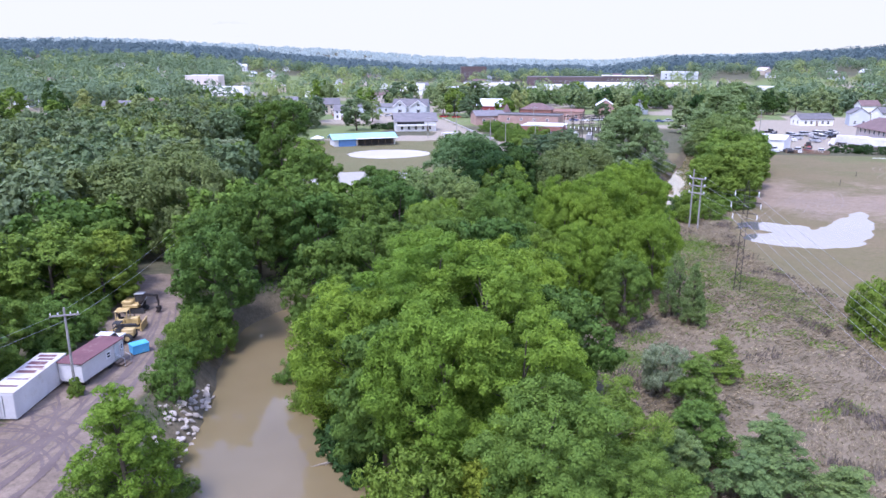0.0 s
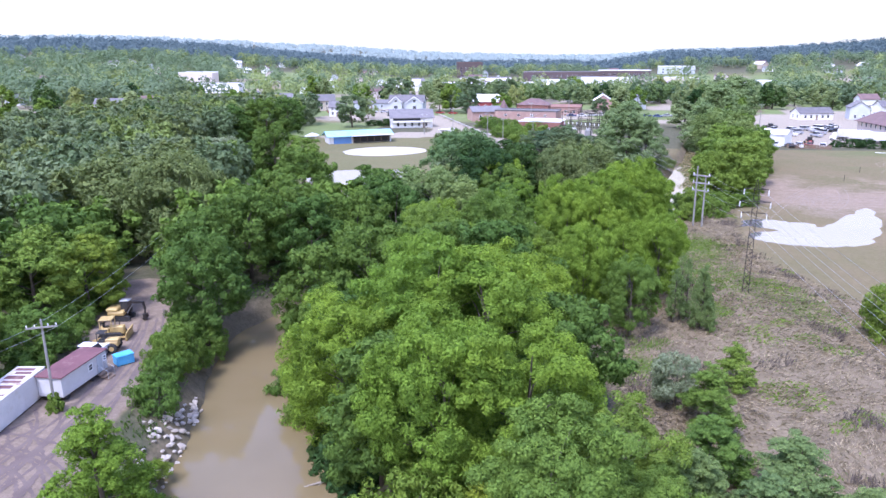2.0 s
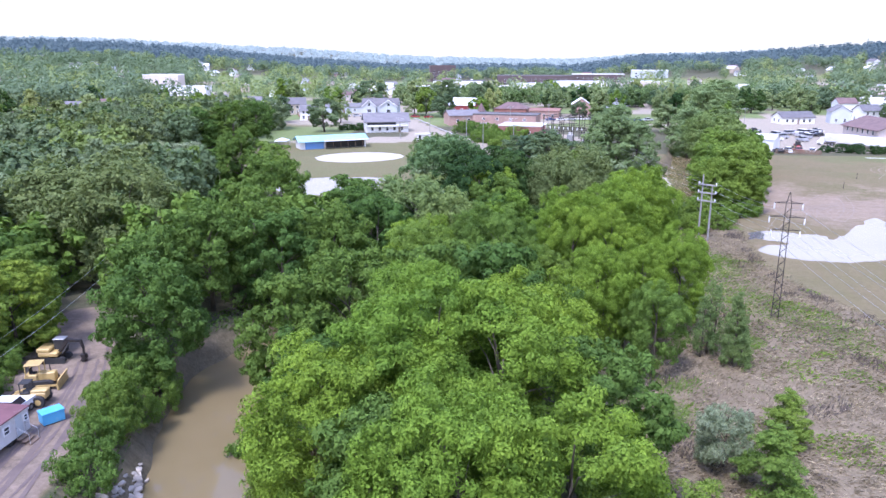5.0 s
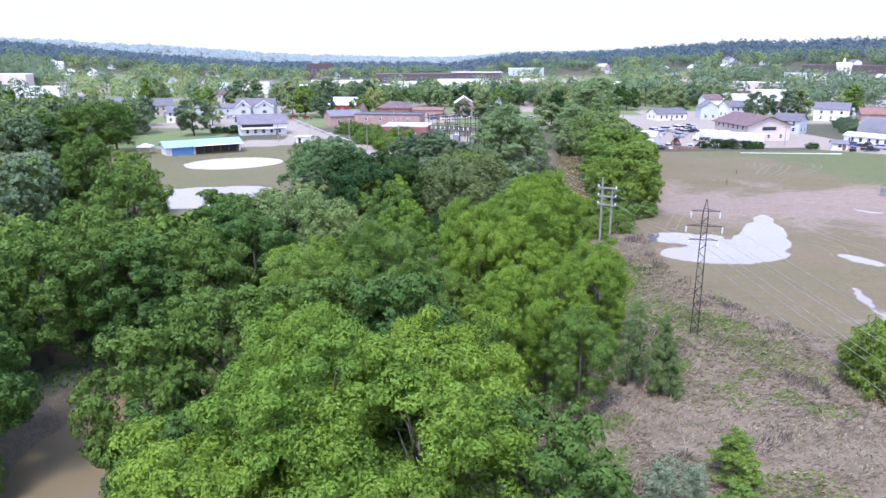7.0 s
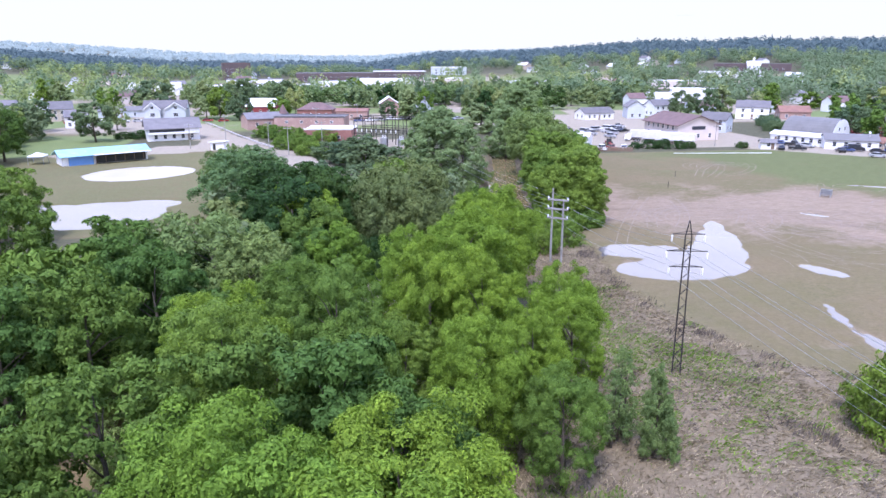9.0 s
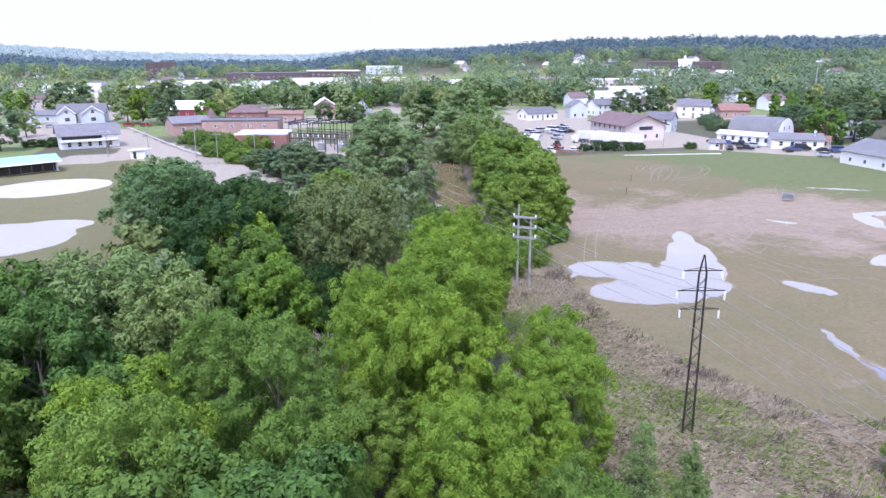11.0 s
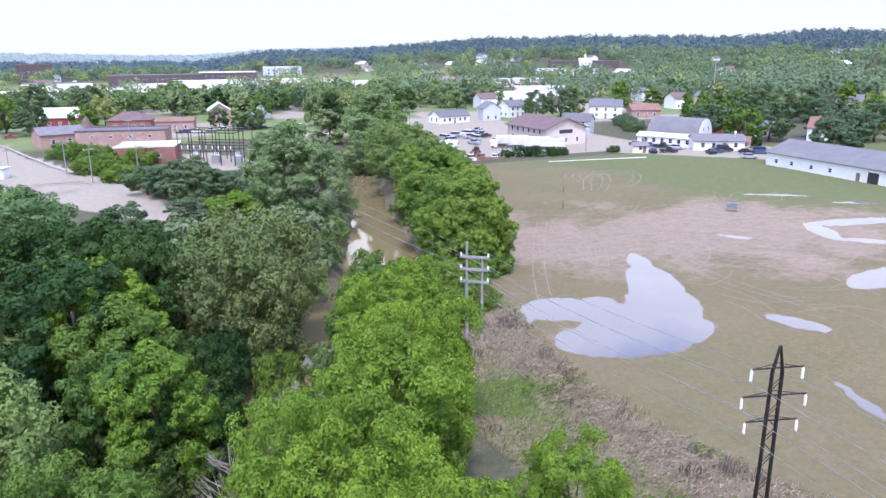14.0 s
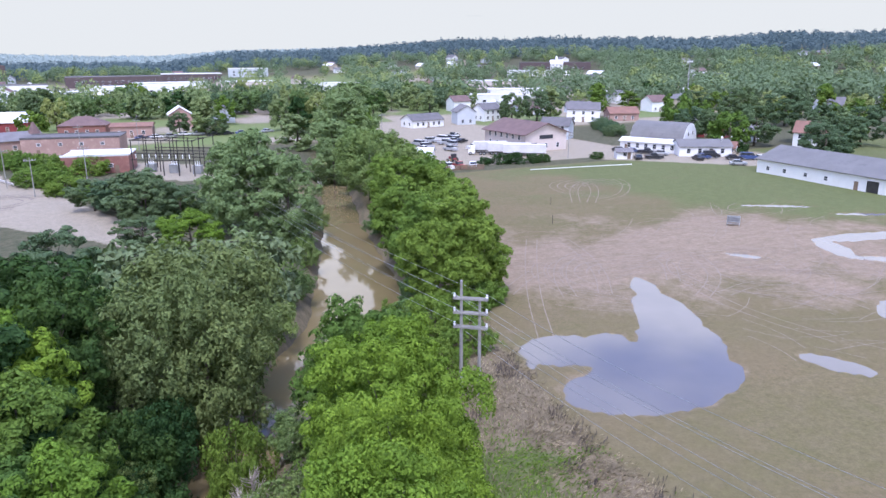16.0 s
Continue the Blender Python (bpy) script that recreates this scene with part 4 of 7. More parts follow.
def wooded(x, y):
    if near_line(RIVER_LINE, np.array(x), np.array(y)) < 2.2 or near_line(YARD_LINE, np.array(x), np.array(y)) < 4.5 or near_line(LOT_LINE, np.array(x), np.array(y)) < 4:
        return False
    if -97 < x < -20 and 150 < y < 300 or -90 < x < -20 and y >= 300:
        return False
    if -62 < x < -19 and y > 117:
        return False
    if y < 150:
        return x < (min(marsh_edge(y) - 3.5, 8) if y > 75 else -47)
    if y < 168:
        return -18 < x < 24 and near_line(RIVER_LINE, np.array(x), np.array(y)) > 3
    return x < -97


def leaf_cloud(name, trees, mats, label, category, n_near, size):
    """Many trees that nobody could count, as one mesh of leafy crowns: rows of x, y, height, radius, tone."""
    rng = np.random.default_rng(33)
    cs, ns, ss, tone = [], [], [], []
    for x, y, h, r, k in trees:
        lob = lobes_of("round", rng, h, r, 110)
        n = n_near
        c, nrm = crown_points("round", rng, h, lob, n)
        cs.append(c + np.array([x, y, gz(x, y)]))
        ns.append(nrm)
        ss.append(size * (0.6 + 0.8 * rng.random(n)))
        tone.append(np.full(n, k, dtype=np.int32))
    me = quads_mesh(name, np.concatenate(cs), np.concatenate(ns), np.concatenate(ss), rng, 1.6, 3)
    for m in mats:
        me.materials.append(m)
    me.polygons.foreach_set("material_index", np.concatenate(tone))
    return tagged(new(name, me), label, category, kind="stuff")


tree_rng = random.Random(5)
fill = []
for gx_ in range(-19, 4):
    for gy_ in range(3, 40):
        x, y = gx_ * 8.2 + tree_rng.uniform(-3.2, 3.2) + (gy_ % 2) * 4, gy_ * 7.8 + tree_rng.uniform(-3.0, 3.0)
        if not wooded(x, y) or any((x - a) ** 2 + (y - b) ** 2 < (0.5 * r + 3.0) ** 2 for a, b, r in placed_trees):
            continue
        h = tree_rng.uniform(9.5, 13.0) + (2.5 if x < -60 else 0)
        if x > -60 and y > 112:
            h *= 0.68
        fill.append((x, y, h, tree_rng.uniform(4.4, 6.4), tree_rng.choice([0, 0, 1, 1, 2, 3, 4])))
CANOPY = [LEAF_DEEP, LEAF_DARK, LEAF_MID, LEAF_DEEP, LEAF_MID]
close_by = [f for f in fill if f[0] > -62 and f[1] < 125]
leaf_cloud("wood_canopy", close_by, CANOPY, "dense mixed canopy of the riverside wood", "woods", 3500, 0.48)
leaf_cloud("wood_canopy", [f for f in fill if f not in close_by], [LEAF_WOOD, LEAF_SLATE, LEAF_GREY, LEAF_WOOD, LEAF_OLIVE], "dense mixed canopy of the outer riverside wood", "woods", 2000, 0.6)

# ---- buildings ----
footprints = []
window_cache = {}


def window(parent, m, w=1.0, h=1.3, name="window"):
    """A framed pane; alike windows share their meshes."""
    key = (round(w, 1), round(h, 1))
    if key not in window_cache:
        f = bpy.data.meshes.new("window_frame")
        bm = boxes((-w / 2 - 0.09, w / 2 + 0.09, -0.05, 0.04, -0.09, 0.0), (-w / 2 - 0.09, w / 2 + 0.09, -0.05, 0.04, h, h + 0.09),
                   (-w / 2 - 0.09, -w / 2, -0.05, 0.04, 0, h), (w / 2, w / 2 + 0.09, -0.05, 0.04, 0, h), (-w / 2, w / 2, -0.04, 0.03, h / 2 - 0.03, h / 2 + 0.03))
        bm.to_mesh(f); bm.free(); f.materials.append(WHITE_PAINT)
        g = bpy.data.meshes.new("pane")
        bm = boxes((-w / 2, w / 2, -0.015, 0.015, 0, h))
        bm.to_mesh(g); bm.free(); g.materials.append(GLASS)
        window_cache[key] = f, g
    f, g = window_cache[key]
    ob = new(name, f)
    ob.parent = parent
    ob.matrix_basis = m
    new("pane", g).parent = ob
    return ob


def windows_row(parent, side, along, z, w, d, count, ww=1.0, wh=1.3):
    """Windows along a wall: side 0 front (-y), 1 right (+x), 2 back, 3 left."""
    for i in range(count):
        s = (i + 0.5) / count - 0.5
        if side in (0, 2):
            m = pose(s * along, -d / 2 - 0.03 if side == 0 else d / 2 + 0.03, z, 0, 0, 0 if side == 0 else 180)
        else:
            m = pose(w / 2 + 0.03 if side == 1 else -w / 2 - 0.03, s * along, z, 0, 0, 90 if side == 1 else -90)
        window(parent, m, ww, wh)


def building(name, x, y, turn, w, d, eave, rise, wall_mat, roof_mat, label, category="house", rows=((0, 1.0, 3), (1, 1.0, 2), (3, 1.0, 2)), roof="gable", over=0.4, door=0, group="", base=None, size=(1.0, 1.3)):
    """Ridge along local x; front is -y."""
    z0 = (gz(x, y) if base is None else base) - 0.05
    ob = thing(name, pose(x, y, z0, 0, 0, turn), label, category, group)
    footprints.append((x, y, max(w, d) * 0.62 + 2))
    bm = bmesh.new()
    if roof == "gable":
        bm = profile(bm, [(-d / 2, -0.4), (d / 2, -0.4), (d / 2, eave), (0, eave + rise), (-d / 2, eave)], -w / 2, w / 2)
        bm.transform(Matrix.Rotation(radians(90), 4, "Z"))
    elif roof == "arch":
        arc = [(math.cos(a) * d / 2, eave + math.sin(a) * rise) for a in np.linspace(0, math.pi, 15)]
        bm = profile(bm, [(-d / 2, -0.4), (d / 2, -0.4)] + arc, -w / 2, w / 2)
        bm.transform(Matrix.Rotation(radians(90), 4, "Z"))
    else:
        box(bm, -w / 2, w / 2, -d / 2, d / 2, -0.4, eave)
    part("wall", bm, wall_mat, ob)
    bm = bmesh.new()
    th = 0.18
    if roof == "gable":
        dz = rise * over / (d / 2)
        for s in (-1, 1):
            slab = bmesh.new()
            profile(slab, [(0, eave + rise + 0.02), (s * (d / 2 + over), eave - dz + 0.02), (s * (d / 2 + over), eave - dz + 0.02 + th), (0, eave + rise + 0.02 + th)], -w / 2 - over, w / 2 + over)
            slab.transform(Matrix.Rotation(radians(90), 4, "Z"))
            tmp = bpy.data.meshes.new("slab"); slab.to_mesh(tmp); slab.free(); bm.from_mesh(tmp); bpy.data.meshes.remove(tmp)
    elif roof == "arch":
        outer = [(math.cos(a) * (d / 2 + 0.15), eave + math.sin(a) * (rise + 0.15)) for a in np.linspace(0, math.pi, 19)]
        inner = [(math.cos(a) * (d / 2 + 0.01), eave + math.sin(a) * (rise + 0.01)) for a in np.linspace(math.pi, 0, 19)]
        profile(bm, outer + inner, -w / 2 + 0.1, w / 2 - 0.1)
        bm.transform(Matrix.Rotation(radians(90), 4, "Z"))
    elif roof == "hip":
        a = [bm.verts.new(v) for v in ((-w / 2 - over, -d / 2 - over, eave), (w / 2 + over, -d / 2 - over, eave), (w / 2 + over, d / 2 + over, eave), (-w / 2 - over, d / 2 + over, eave))]
        k = min(d, w) / 2
        c = [bm.verts.new(v) for v in ((-max(w / 2 - k, 0.1), 0, eave + rise), (max(w / 2 - k, 0.1), 0, eave + rise))]
        for f in ((a[0], a[1], c[1], c[0]), (a[2], a[3], c[0], c[1]), (a[1], a[2], c[1]), (a[3], a[0], c[0]), (a[3], a[2], a[1], a[0])):
            bm.faces.new(f)
    else:
        box(bm, -w / 2 - 0.05, w / 2 + 0.05, -d / 2 - 0.05, d / 2 + 0.05, eave + 0.005, eave + 0.25)
        for r in ((-w / 2 - 0.1, w / 2 + 0.1, -d / 2 - 0.1, -d / 2 + 0.2), (-w / 2 - 0.1, w / 2 + 0.1, d / 2 - 0.2, d / 2 + 0.1)):
            box(bm, *r, eave + 0.2, eave + 0.55)
    part("roof", bm, roof_mat, ob)
    for side, z, count in rows:
        windows_row(ob, side, (w if side in (0, 2) else d) * 0.86, z, w, d, count, *size)
    if door is not None:
        part("door", boxes((door - 0.5, door + 0.5, -d / 2 - 0.06, -d / 2 + 0.02, 0.0, 2.05)), WOOD, ob)
    return ob


# long white barn beside the field
barn = building("barn", 159.4, 184.0, 88, 37.0, 15.5, 3.4, 2.9, WHITE_PAINT, ROOF_PALE, "long white barn with a pale grey metal roof by the field", "barn", rows=(), door=None, base=0.0)
for s in (-15, -10, -4, 1.5):
    window(barn, pose(-s, 7.78, 1.0, 0, 0, 180), 0.9, 0.9)
# The barn's unlit inside is a black panel on the wall.
part("door", boxes((-14.4, -11.6, 7.74, 7.82, 0.0, 2.6)), BLACK, barn, "black panel for the shaded open barn doorway")
part("door", boxes((-9.6, -8.6, 7.74, 7.82, 0.0, 2.0)), WOOD, barn)
part("door_frame", boxes((-14.6, -14.4, 7.72, 7.86, 0, 2.8), (-11.6, -11.4, 7.72, 7.86, 0, 2.8), (-14.6, -11.4, 7.72, 7.86, 2.6, 2.8)), WHITE_PAINT, barn)
# arched hall and its low annexes
quonset = building("quonset_hall", 163.5, 249.5, -62, 17.0, 12.5, 2.2, 6.0, WHITE_PAINT, ROOF_PALE, "white hall under an arched grey metal roof", "hall", rows=(), roof="arch", door=None, base=0.0)
window(quonset, pose(8.53, 2.0, 4.6, 0, 0, 90), 0.9, 1.0)
window(quonset, pose(8.53, -2.0, 4.6, 0, 0, 90), 0.9, 1.0)
annex = building("annex", 156.2, 243.6, -62, 22.0, 5.0, 2.9, 0.9, WHITE_PAINT, ROOF_WHITE, "low white annex with many small windows", "annex", rows=((0, 1.1, 7),), door=-9, base=0.0)
front_wing = building("wing", 163.0, 232.5, -28, 15.0, 8.0, 2.9, 1.6, WHITE_PAINT, ROOF_PALE, "low white wing with a shallow grey roof", "annex", rows=((0, 1.0, 4), (1, 1.0, 2)), door=2, base=0.0)
part("vent_ball", tube(bmesh.new(), [(5, -2, 3.2), (5, -2, 5.0), (5, -2, 5.1), (5, -2, 5.7)], [0.06, 0.06, 0.4, 0.2], 8), PORCELAIN, front_wing, "white ball on a vent pipe")
building("shed", 137.4, 236.6, -20, 4.4, 3.0, 2.1, 0.8, WHITE_PAINT, ROOF_GREY, "small white shed at the edge of the field", "shed", rows=((0, 0.9, 1),), door=1.2, base=0.0)
# cream two-storey workshop
shop = building("workshop", 126.0, 271.5, 95, 22.0, 16.0, 5.4, 3.0, CREAM_PAINT, ROOF_BROWN, "cream two-storey workshop with a brown gable roof", "workshop", rows=((2, 1.0, 5), (2, 3.6, 6), (3, 1.0, 3)), over=0.9, door=None, base=0.0)
part("window_band", boxes((-11.06, -11.0, -2.6, 2.6, 3.7, 4.9)), GLASS, shop, "dark strip window in the gable")
part("door", boxes((-11.06, -10.98, 3.6, 6.0, 0.0, 2.6)), BLACK, shop, "dark workshop doorway")
part("door", boxes((-6.0, -5.0, 7.98, 8.06, 0.0, 2.1)), WOOD, shop)
building("house", 149.0, 287.0, -48, 10.0, 8.0, 4.8, 2.4, GREY_SIDING, ROOF_GREY, "grey-blue house behind the workshop", rows=((0, 1.0, 3), (0, 3.4, 3), (1, 1.0, 2)))
building("garage", 78.0, 252.0, -32, 12.0, 8.0, 3.6, 1.2, WHITE_PAINT, ROOF_WHITE, "white garage with a black panel for the shaded bay", "garage", rows=(), door=None, base=0.0)
# Shade inside the open bay, laid on the wall as a black panel.
part("bay_door", boxes((-4.2, -0.4, -4.06, -3.98, 0, 2.9)), BLACK, bpy.data.objects["garage"], "black panel for the shaded bay")
building("bungalow", 123.0, 346.0, 10, 15.0, 9.0, 3.0, 2.2, WHITE_PAINT, ROOF_GREY, "white bungalow with a grey roof across the yard", rows=((0, 0.9, 5), (3, 0.9, 2)))
HOUSES = [  # x, y, turn, width, depth, eave, rise, wall, roof
    (143.5, 349.0, 80, 9, 8, 5.4, 2.6, GREY_SIDING, ROOF_GREY), (160, 358, 10, 10, 8, 5.2, 2.4, WHITE_PAINT, ROOF_GREY), (172, 372, 70, 9, 8, 5.0, 2.6, WHITE_PAINT, ROOF_WHITE),
    (196, 336, -35, 14, 10, 5.4, 2.6, WHITE_PAINT, ROOF_GREY), (213, 331, -20, 13, 9, 3.4, 2.4, BRICK_PINK, ROOF_RUST), (204.5, 228.0, -62, 9.5, 8, 5.2, 3.0, WHITE_PAINT, ROOF_RUST),
    (200, 266, -62, 12, 8, 4.6, 1.6, RED_PAINT, ROOF_GREY), (203, 252, 30, 9, 8, 3.6, 2.2, WHITE_PAINT, ROOF_GREY), (171.5, 230.0, -60, 4, 3.6, 2.2, 1.4, TAN_SIDING, ROOF_RUST),
    (-114, 379, 20, 9, 9, 5.4, 3.0, TAN_SIDING, ROOF_GREY), (-98, 346, 10, 8, 7, 4.6, 2.4, WHITE_PAINT, ROOF_GREY), (-92, 394, 6, 20, 8, 3.2, 1.6, GREY_SIDING, ROOF_PALE),
    (-28, 402, -10, 14, 12, 4.0, 3.4, RED_PAINT, ROOF_WHITE), (313, 303, -30, 13, 9, 5.6, 3.0, WHITE_PAINT, ROOF_GREY), (-127, 398, 12, 10, 7, 3.0, 2.2, WHITE_PAINT, ROOF_WHITE), (-160, 430, 8, 18, 10, 3.8, 2.2, GREY_SIDING, ROOF_GREY),
]
for hx, hy, ht, hw, hd, he, hr, hm, hroof in HOUSES:
    tones = {"white_paint": "white", "grey_siding": "grey", "pale_brick": "pink brick", "barn_red": "dark red", "tan_siding": "tan"}
    storeys = ((0, 0.9, 3), (1, 0.9, 2), (3, 0.9, 2)) + (((0, 3.3, 3), (1, 3.3, 2)) if he > 4.4 else ())
    building("house", hx, hy, ht, hw, hd, he, hr, hm, hroof, f"{'two-storey' if he > 4.4 else 'low'} {tones[hm.name]} house with a {hroof.name.replace('_', ' ')} roof", rows=storeys, group="town houses")
# wide house with two front gables
twin = building("gabled_house", -71.0, 388.0, 0, 19.0, 9.0, 4.6, 3.2, GREY_SIDING, ROOF_GREY, "wide grey house with two white-trimmed front gables", "house", rows=((0, 0.9, 4), (3, 0.9, 2)), door=1.0)
for gx0, gw in ((-5.2, 3.4), (5.0, 4.4)):
    gable = part("gable", profile(bmesh.new(), [(gx0 - gw, 0.0), (gx0 + gw, 0.0), (gx0 + gw, 4.4), (gx0, 7.2), (gx0 - gw, 4.4)], -6.4, -1.0), GREY_SIDING, twin)
    for s in (-1, 1):
        part("gable_roof", profile(bmesh.new(), [(gx0, 7.25), (gx0 + s * (gw + 0.5), 4.0), (gx0 + s * (gw + 0.5), 4.2), (gx0, 7.45)], -6.9, -0.4), ROOF_GREY, gable)
        part("barge_board", profile(bmesh.new(), [(gx0, 7.0), (gx0 + s * (gw + 0.5), 3.75), (gx0 + s * (gw + 0.5), 4.22), (gx0, 7.47)], -7.0, -6.9), WHITE_PAINT, gable, "white barge board")
    window(gable, pose(gx0, -6.43, 4.3), 1.4, 1.3)
    window(gable, pose(gx0, -6.43, 1.0), 2.0, 1.5)
# sports pavilion, tent and the hall by the gravel lot
pav = building("pavilion", -61.5, 243.5, 30, 22.0, 7.0, 2.7, 1.2, WHITE_PAINT, ROOF_BLUE, "long sports pavilion with a light blue metal roof", "pavilion", rows=(), over=0.9, door=None, base=0.0)
part("front_wall", boxes((-9.6, -3.4, -3.84, -3.76, 0.0, 2.4)), BLUE_WALL, pav, "dark blue painted front")
for k in range(6):
    part("post", boxes((-3 + 2.5 * k, -2.85 + 2.5 * k, -4.6, -4.45, -0.3, 2.7)), WOOD, pav)
# A black sheet on the wall paints the shade under the pavilion roof.
part("opening", boxes((-2.8, 10.4, -3.84, -3.76, 0.2, 2.3)), BLACK, pav, "black panel for the shaded open front")
part("awning", boxes((-3.5, 11.2, -6.0, -4.4, 2.62, 2.72)), ROOF_WHITE, pav, "white edge of the roof")
tent = thing("canopy_tent", pose(-77.5, 241.5, 0), "small white canopy on thin posts", "tent")
bm = bmesh.new()
apex = bm.verts.new((0, 0, 3.2))
ring = [bm.verts.new(v) for v in ((-2, -2, 2.3), (2, -2, 2.3), (2, 2, 2.3), (-2, 2, 2.3))]
low = [bm.verts.new((v.co.x, v.co.y, 2.05)) for v in ring]
for k in range(4):
    bm.faces.new((ring[k], ring[(k + 1) % 4], apex))
    bm.faces.new((low[k], low[(k + 1) % 4], ring[(k + 1) % 4], ring[k]))
part("canopy", bm, ROOF_WHITE, tent)
for sx in (-1.95, 1.95):
    for sy in (-1.95, 1.95):
        part("post", boxes((sx - 0.04, sx + 0.04, sy - 0.04, sy + 0.04, -0.2, 2.2)), GREY_STEEL, tent)
hall = building("club_house", -52.5, 297.0, 16, 17.0, 11.0, 4.4, 2.8, WHITE_PAINT, ROOF_GREY, "white two-storey club house with a grey roof and long gallery", "house", rows=((0, 0.8, 5), (3, 3.0, 2)), over=0.8, door=5, base=0.0)
part("gallery", boxes((-8.3, 4.0, -6.7, -5.5, 2.35, 2.5), (-8.3, 4.0, -6.7, -6.6, 2.5, 3.1)), WHITE_PAINT, hall, "white railed gallery")
part("window_band", boxes((-7.8, 3.6, -5.55, -5.5, 2.7, 4.0)), GLASS, hall)
part("porch_roof", boxes((3.4, 8.2, -7.1, -5.5, 2.5, 2.65)), ROOF_WHITE, hall)
# brick buildings and the substation
building("brick_office", 2.2, 280.5, -12, 16.0, 11.0, 4.3, 0, BRICK_RED, ROOF_WHITE, "flat-roofed red brick building beside the substation", "building", rows=((0, 1.6, 2), (3, 1.6, 1)), roof="flat", door=5.0, size=(1.4, 0.8))
building("brick_hall", -4.0, 320.0, -12, 27.0, 12.0, 5.2, 0, BRICK_PINK, ROOF_GREY, "long pale brick hall with a flat roof", "building", rows=((0, 3.2, 4),), roof="flat", door=-9, size=(1.0, 0.8))
building("brick_hall", -22.5, 330.0, 18, 17.0, 12.0, 4.2, 2.0, BRICK_PINK, ROOF_GREY, "pale brick hall with a shallow grey gable roof", "building", rows=((0, 1.4, 3),), door=0)
building("brick_house", -2.0, 372.0, -10, 16.0, 11.0, 4.2, 3.0, BRICK_RED, ROOF_BROWN, "red brick house with a hipped brown roof", "house", rows=((0, 1.2, 4),), roof="hip", door=0)
building("brick_house", 14.0, 362.0, -10, 14.0, 9.0, 4.0, 1.0, BRICK_PINK, ROOF_RUST, "low brick house with a rust-coloured roof", "house", rows=((0, 1.2, 3),), door=0)
steeple = thing("turret_roof", pose(-15.5, 331.0, 4.9), "dark pointed turret roof on the brick hall", "turret")
bm = bmesh.new()
bmesh.ops.create_cone(bm, cap_ends=True, segments=8, radius1=2.3, radius2=0.2, depth=4.2, matrix=Matrix.Translation((0, 0, 2.1)))
part("roof", bm, ROOF_BROWN, steeple)
FLATS = [  # x, y, turn, width, depth, height, wall, roof, kind of label
    (-60, 545, 0, 46, 22, 7.5, WHITE_PAINT, ROOF_WHITE, "white flat-roofed store"), (-88, 885, 10, 30, 24, 18, BRICK_DARK, ROOF_BROWN, "dark brick mill building"),
    (20, 800, 3, 80, 26, 9, BRICK_DARK, ROOF_GREY, "long dark brick factory"), (88, 815, -4, 55, 26, 9, BRICK_DARK, ROOF_WHITE, "dark brick factory"), (30, 675, 0, 70, 26, 5, WHITE_PAINT, ROOF_WHITE, "low white warehouse"),
    (150, 860, -8, 40, 20, 8, GREY_SIDING, ROOF_WHITE, "pale grey warehouse"), (-265, 540, 8, 26, 16, 13, CREAM_PAINT, ROOF_WHITE, "cream block with a white roof"), (-245, 520, 8, 44, 16, 6, WHITE_PAINT, ROOF_WHITE, "white flat-roofed shop"),
    (-165, 408, 8, 26, 12, 4.6, GREY_SIDING, ROOF_GREY, "grey long building"), (450, 735, -28, 74, 18, 7, BRICK_DARK, ROOF_PALE, "long brick school"), (232, 560, -20, 40, 16, 5, WHITE_PAINT, ROOF_WHITE, "white flat-roofed shop"),
    (-20, 610, 5, 50, 20, 5, WHITE_PAINT, ROOF_WHITE, "white flat-roofed store"), (62, 735, 0, 60, 22, 5, WHITE_PAINT, ROOF_WHITE, "low white warehouse"), (118, 690, -5, 44, 20, 6, CREAM_PAINT, ROOF_WHITE, "cream warehouse"),
    (-55, 720, 4, 50, 20, 6, WHITE_PAINT, ROOF_PALE, "white warehouse"), (-125, 630, 8, 40, 18, 6, WHITE_PAINT, ROOF_WHITE, "white flat-roofed store"), (178, 650, -10, 44, 18, 5, WHITE_PAINT, ROOF_WHITE, "low white store"),
    (262, 500, -22, 40, 16, 5, WHITE_PAINT, ROOF_WHITE, "white flat-roofed shop"), (345, 520, -28, 36, 16, 5, WHITE_PAINT, ROOF_WHITE, "white flat-roofed store"), (400, 690, -28, 60, 22, 5, WHITE_PAINT, ROOF_WHITE, "low white hall"),
    (120, 480, -5, 26, 14, 4, WHITE_PAINT, ROOF_WHITE, "white flat-roofed garage"),
    (300, 600, -24, 46, 20, 6, CREAM_PAINT, ROOF_WHITE, "cream flat-roofed store"), (215, 450, -25, 34, 14, 5, WHITE_PAINT, ROOF_WHITE, "white flat-roofed shop"),
]
for fx, fy, ft, fw, fd, fh, fm, fr, fl in FLATS:
    building("building", fx, fy, ft, fw, fd, fh, 0, fm, fr, fl + " in the town", "building", rows=tuple((0, 1.2 + 3.2 * k, max(3, int(fw / 6))) for k in range(max(1, int(fh / 4)))), roof="flat", door=0, group="town buildings", size=(2.0, 1.4))
cupola = building("cupola", 448.0, 729.0, -28, 13, 12, 6.2, 4, WHITE_PAINT, ROOF_WHITE, "white gabled front with a small cupola on the school", "tower", rows=((0, 4.0, 3),), door=0)
part("lantern", tube(bmesh.new(), [(0, 0, 9.6), (0, 0, 12), (0, 0, 12.1), (0, 0, 14.5)], [1.3, 1.2, 1.5, 0.2], 8), WHITE_PAINT, cupola)

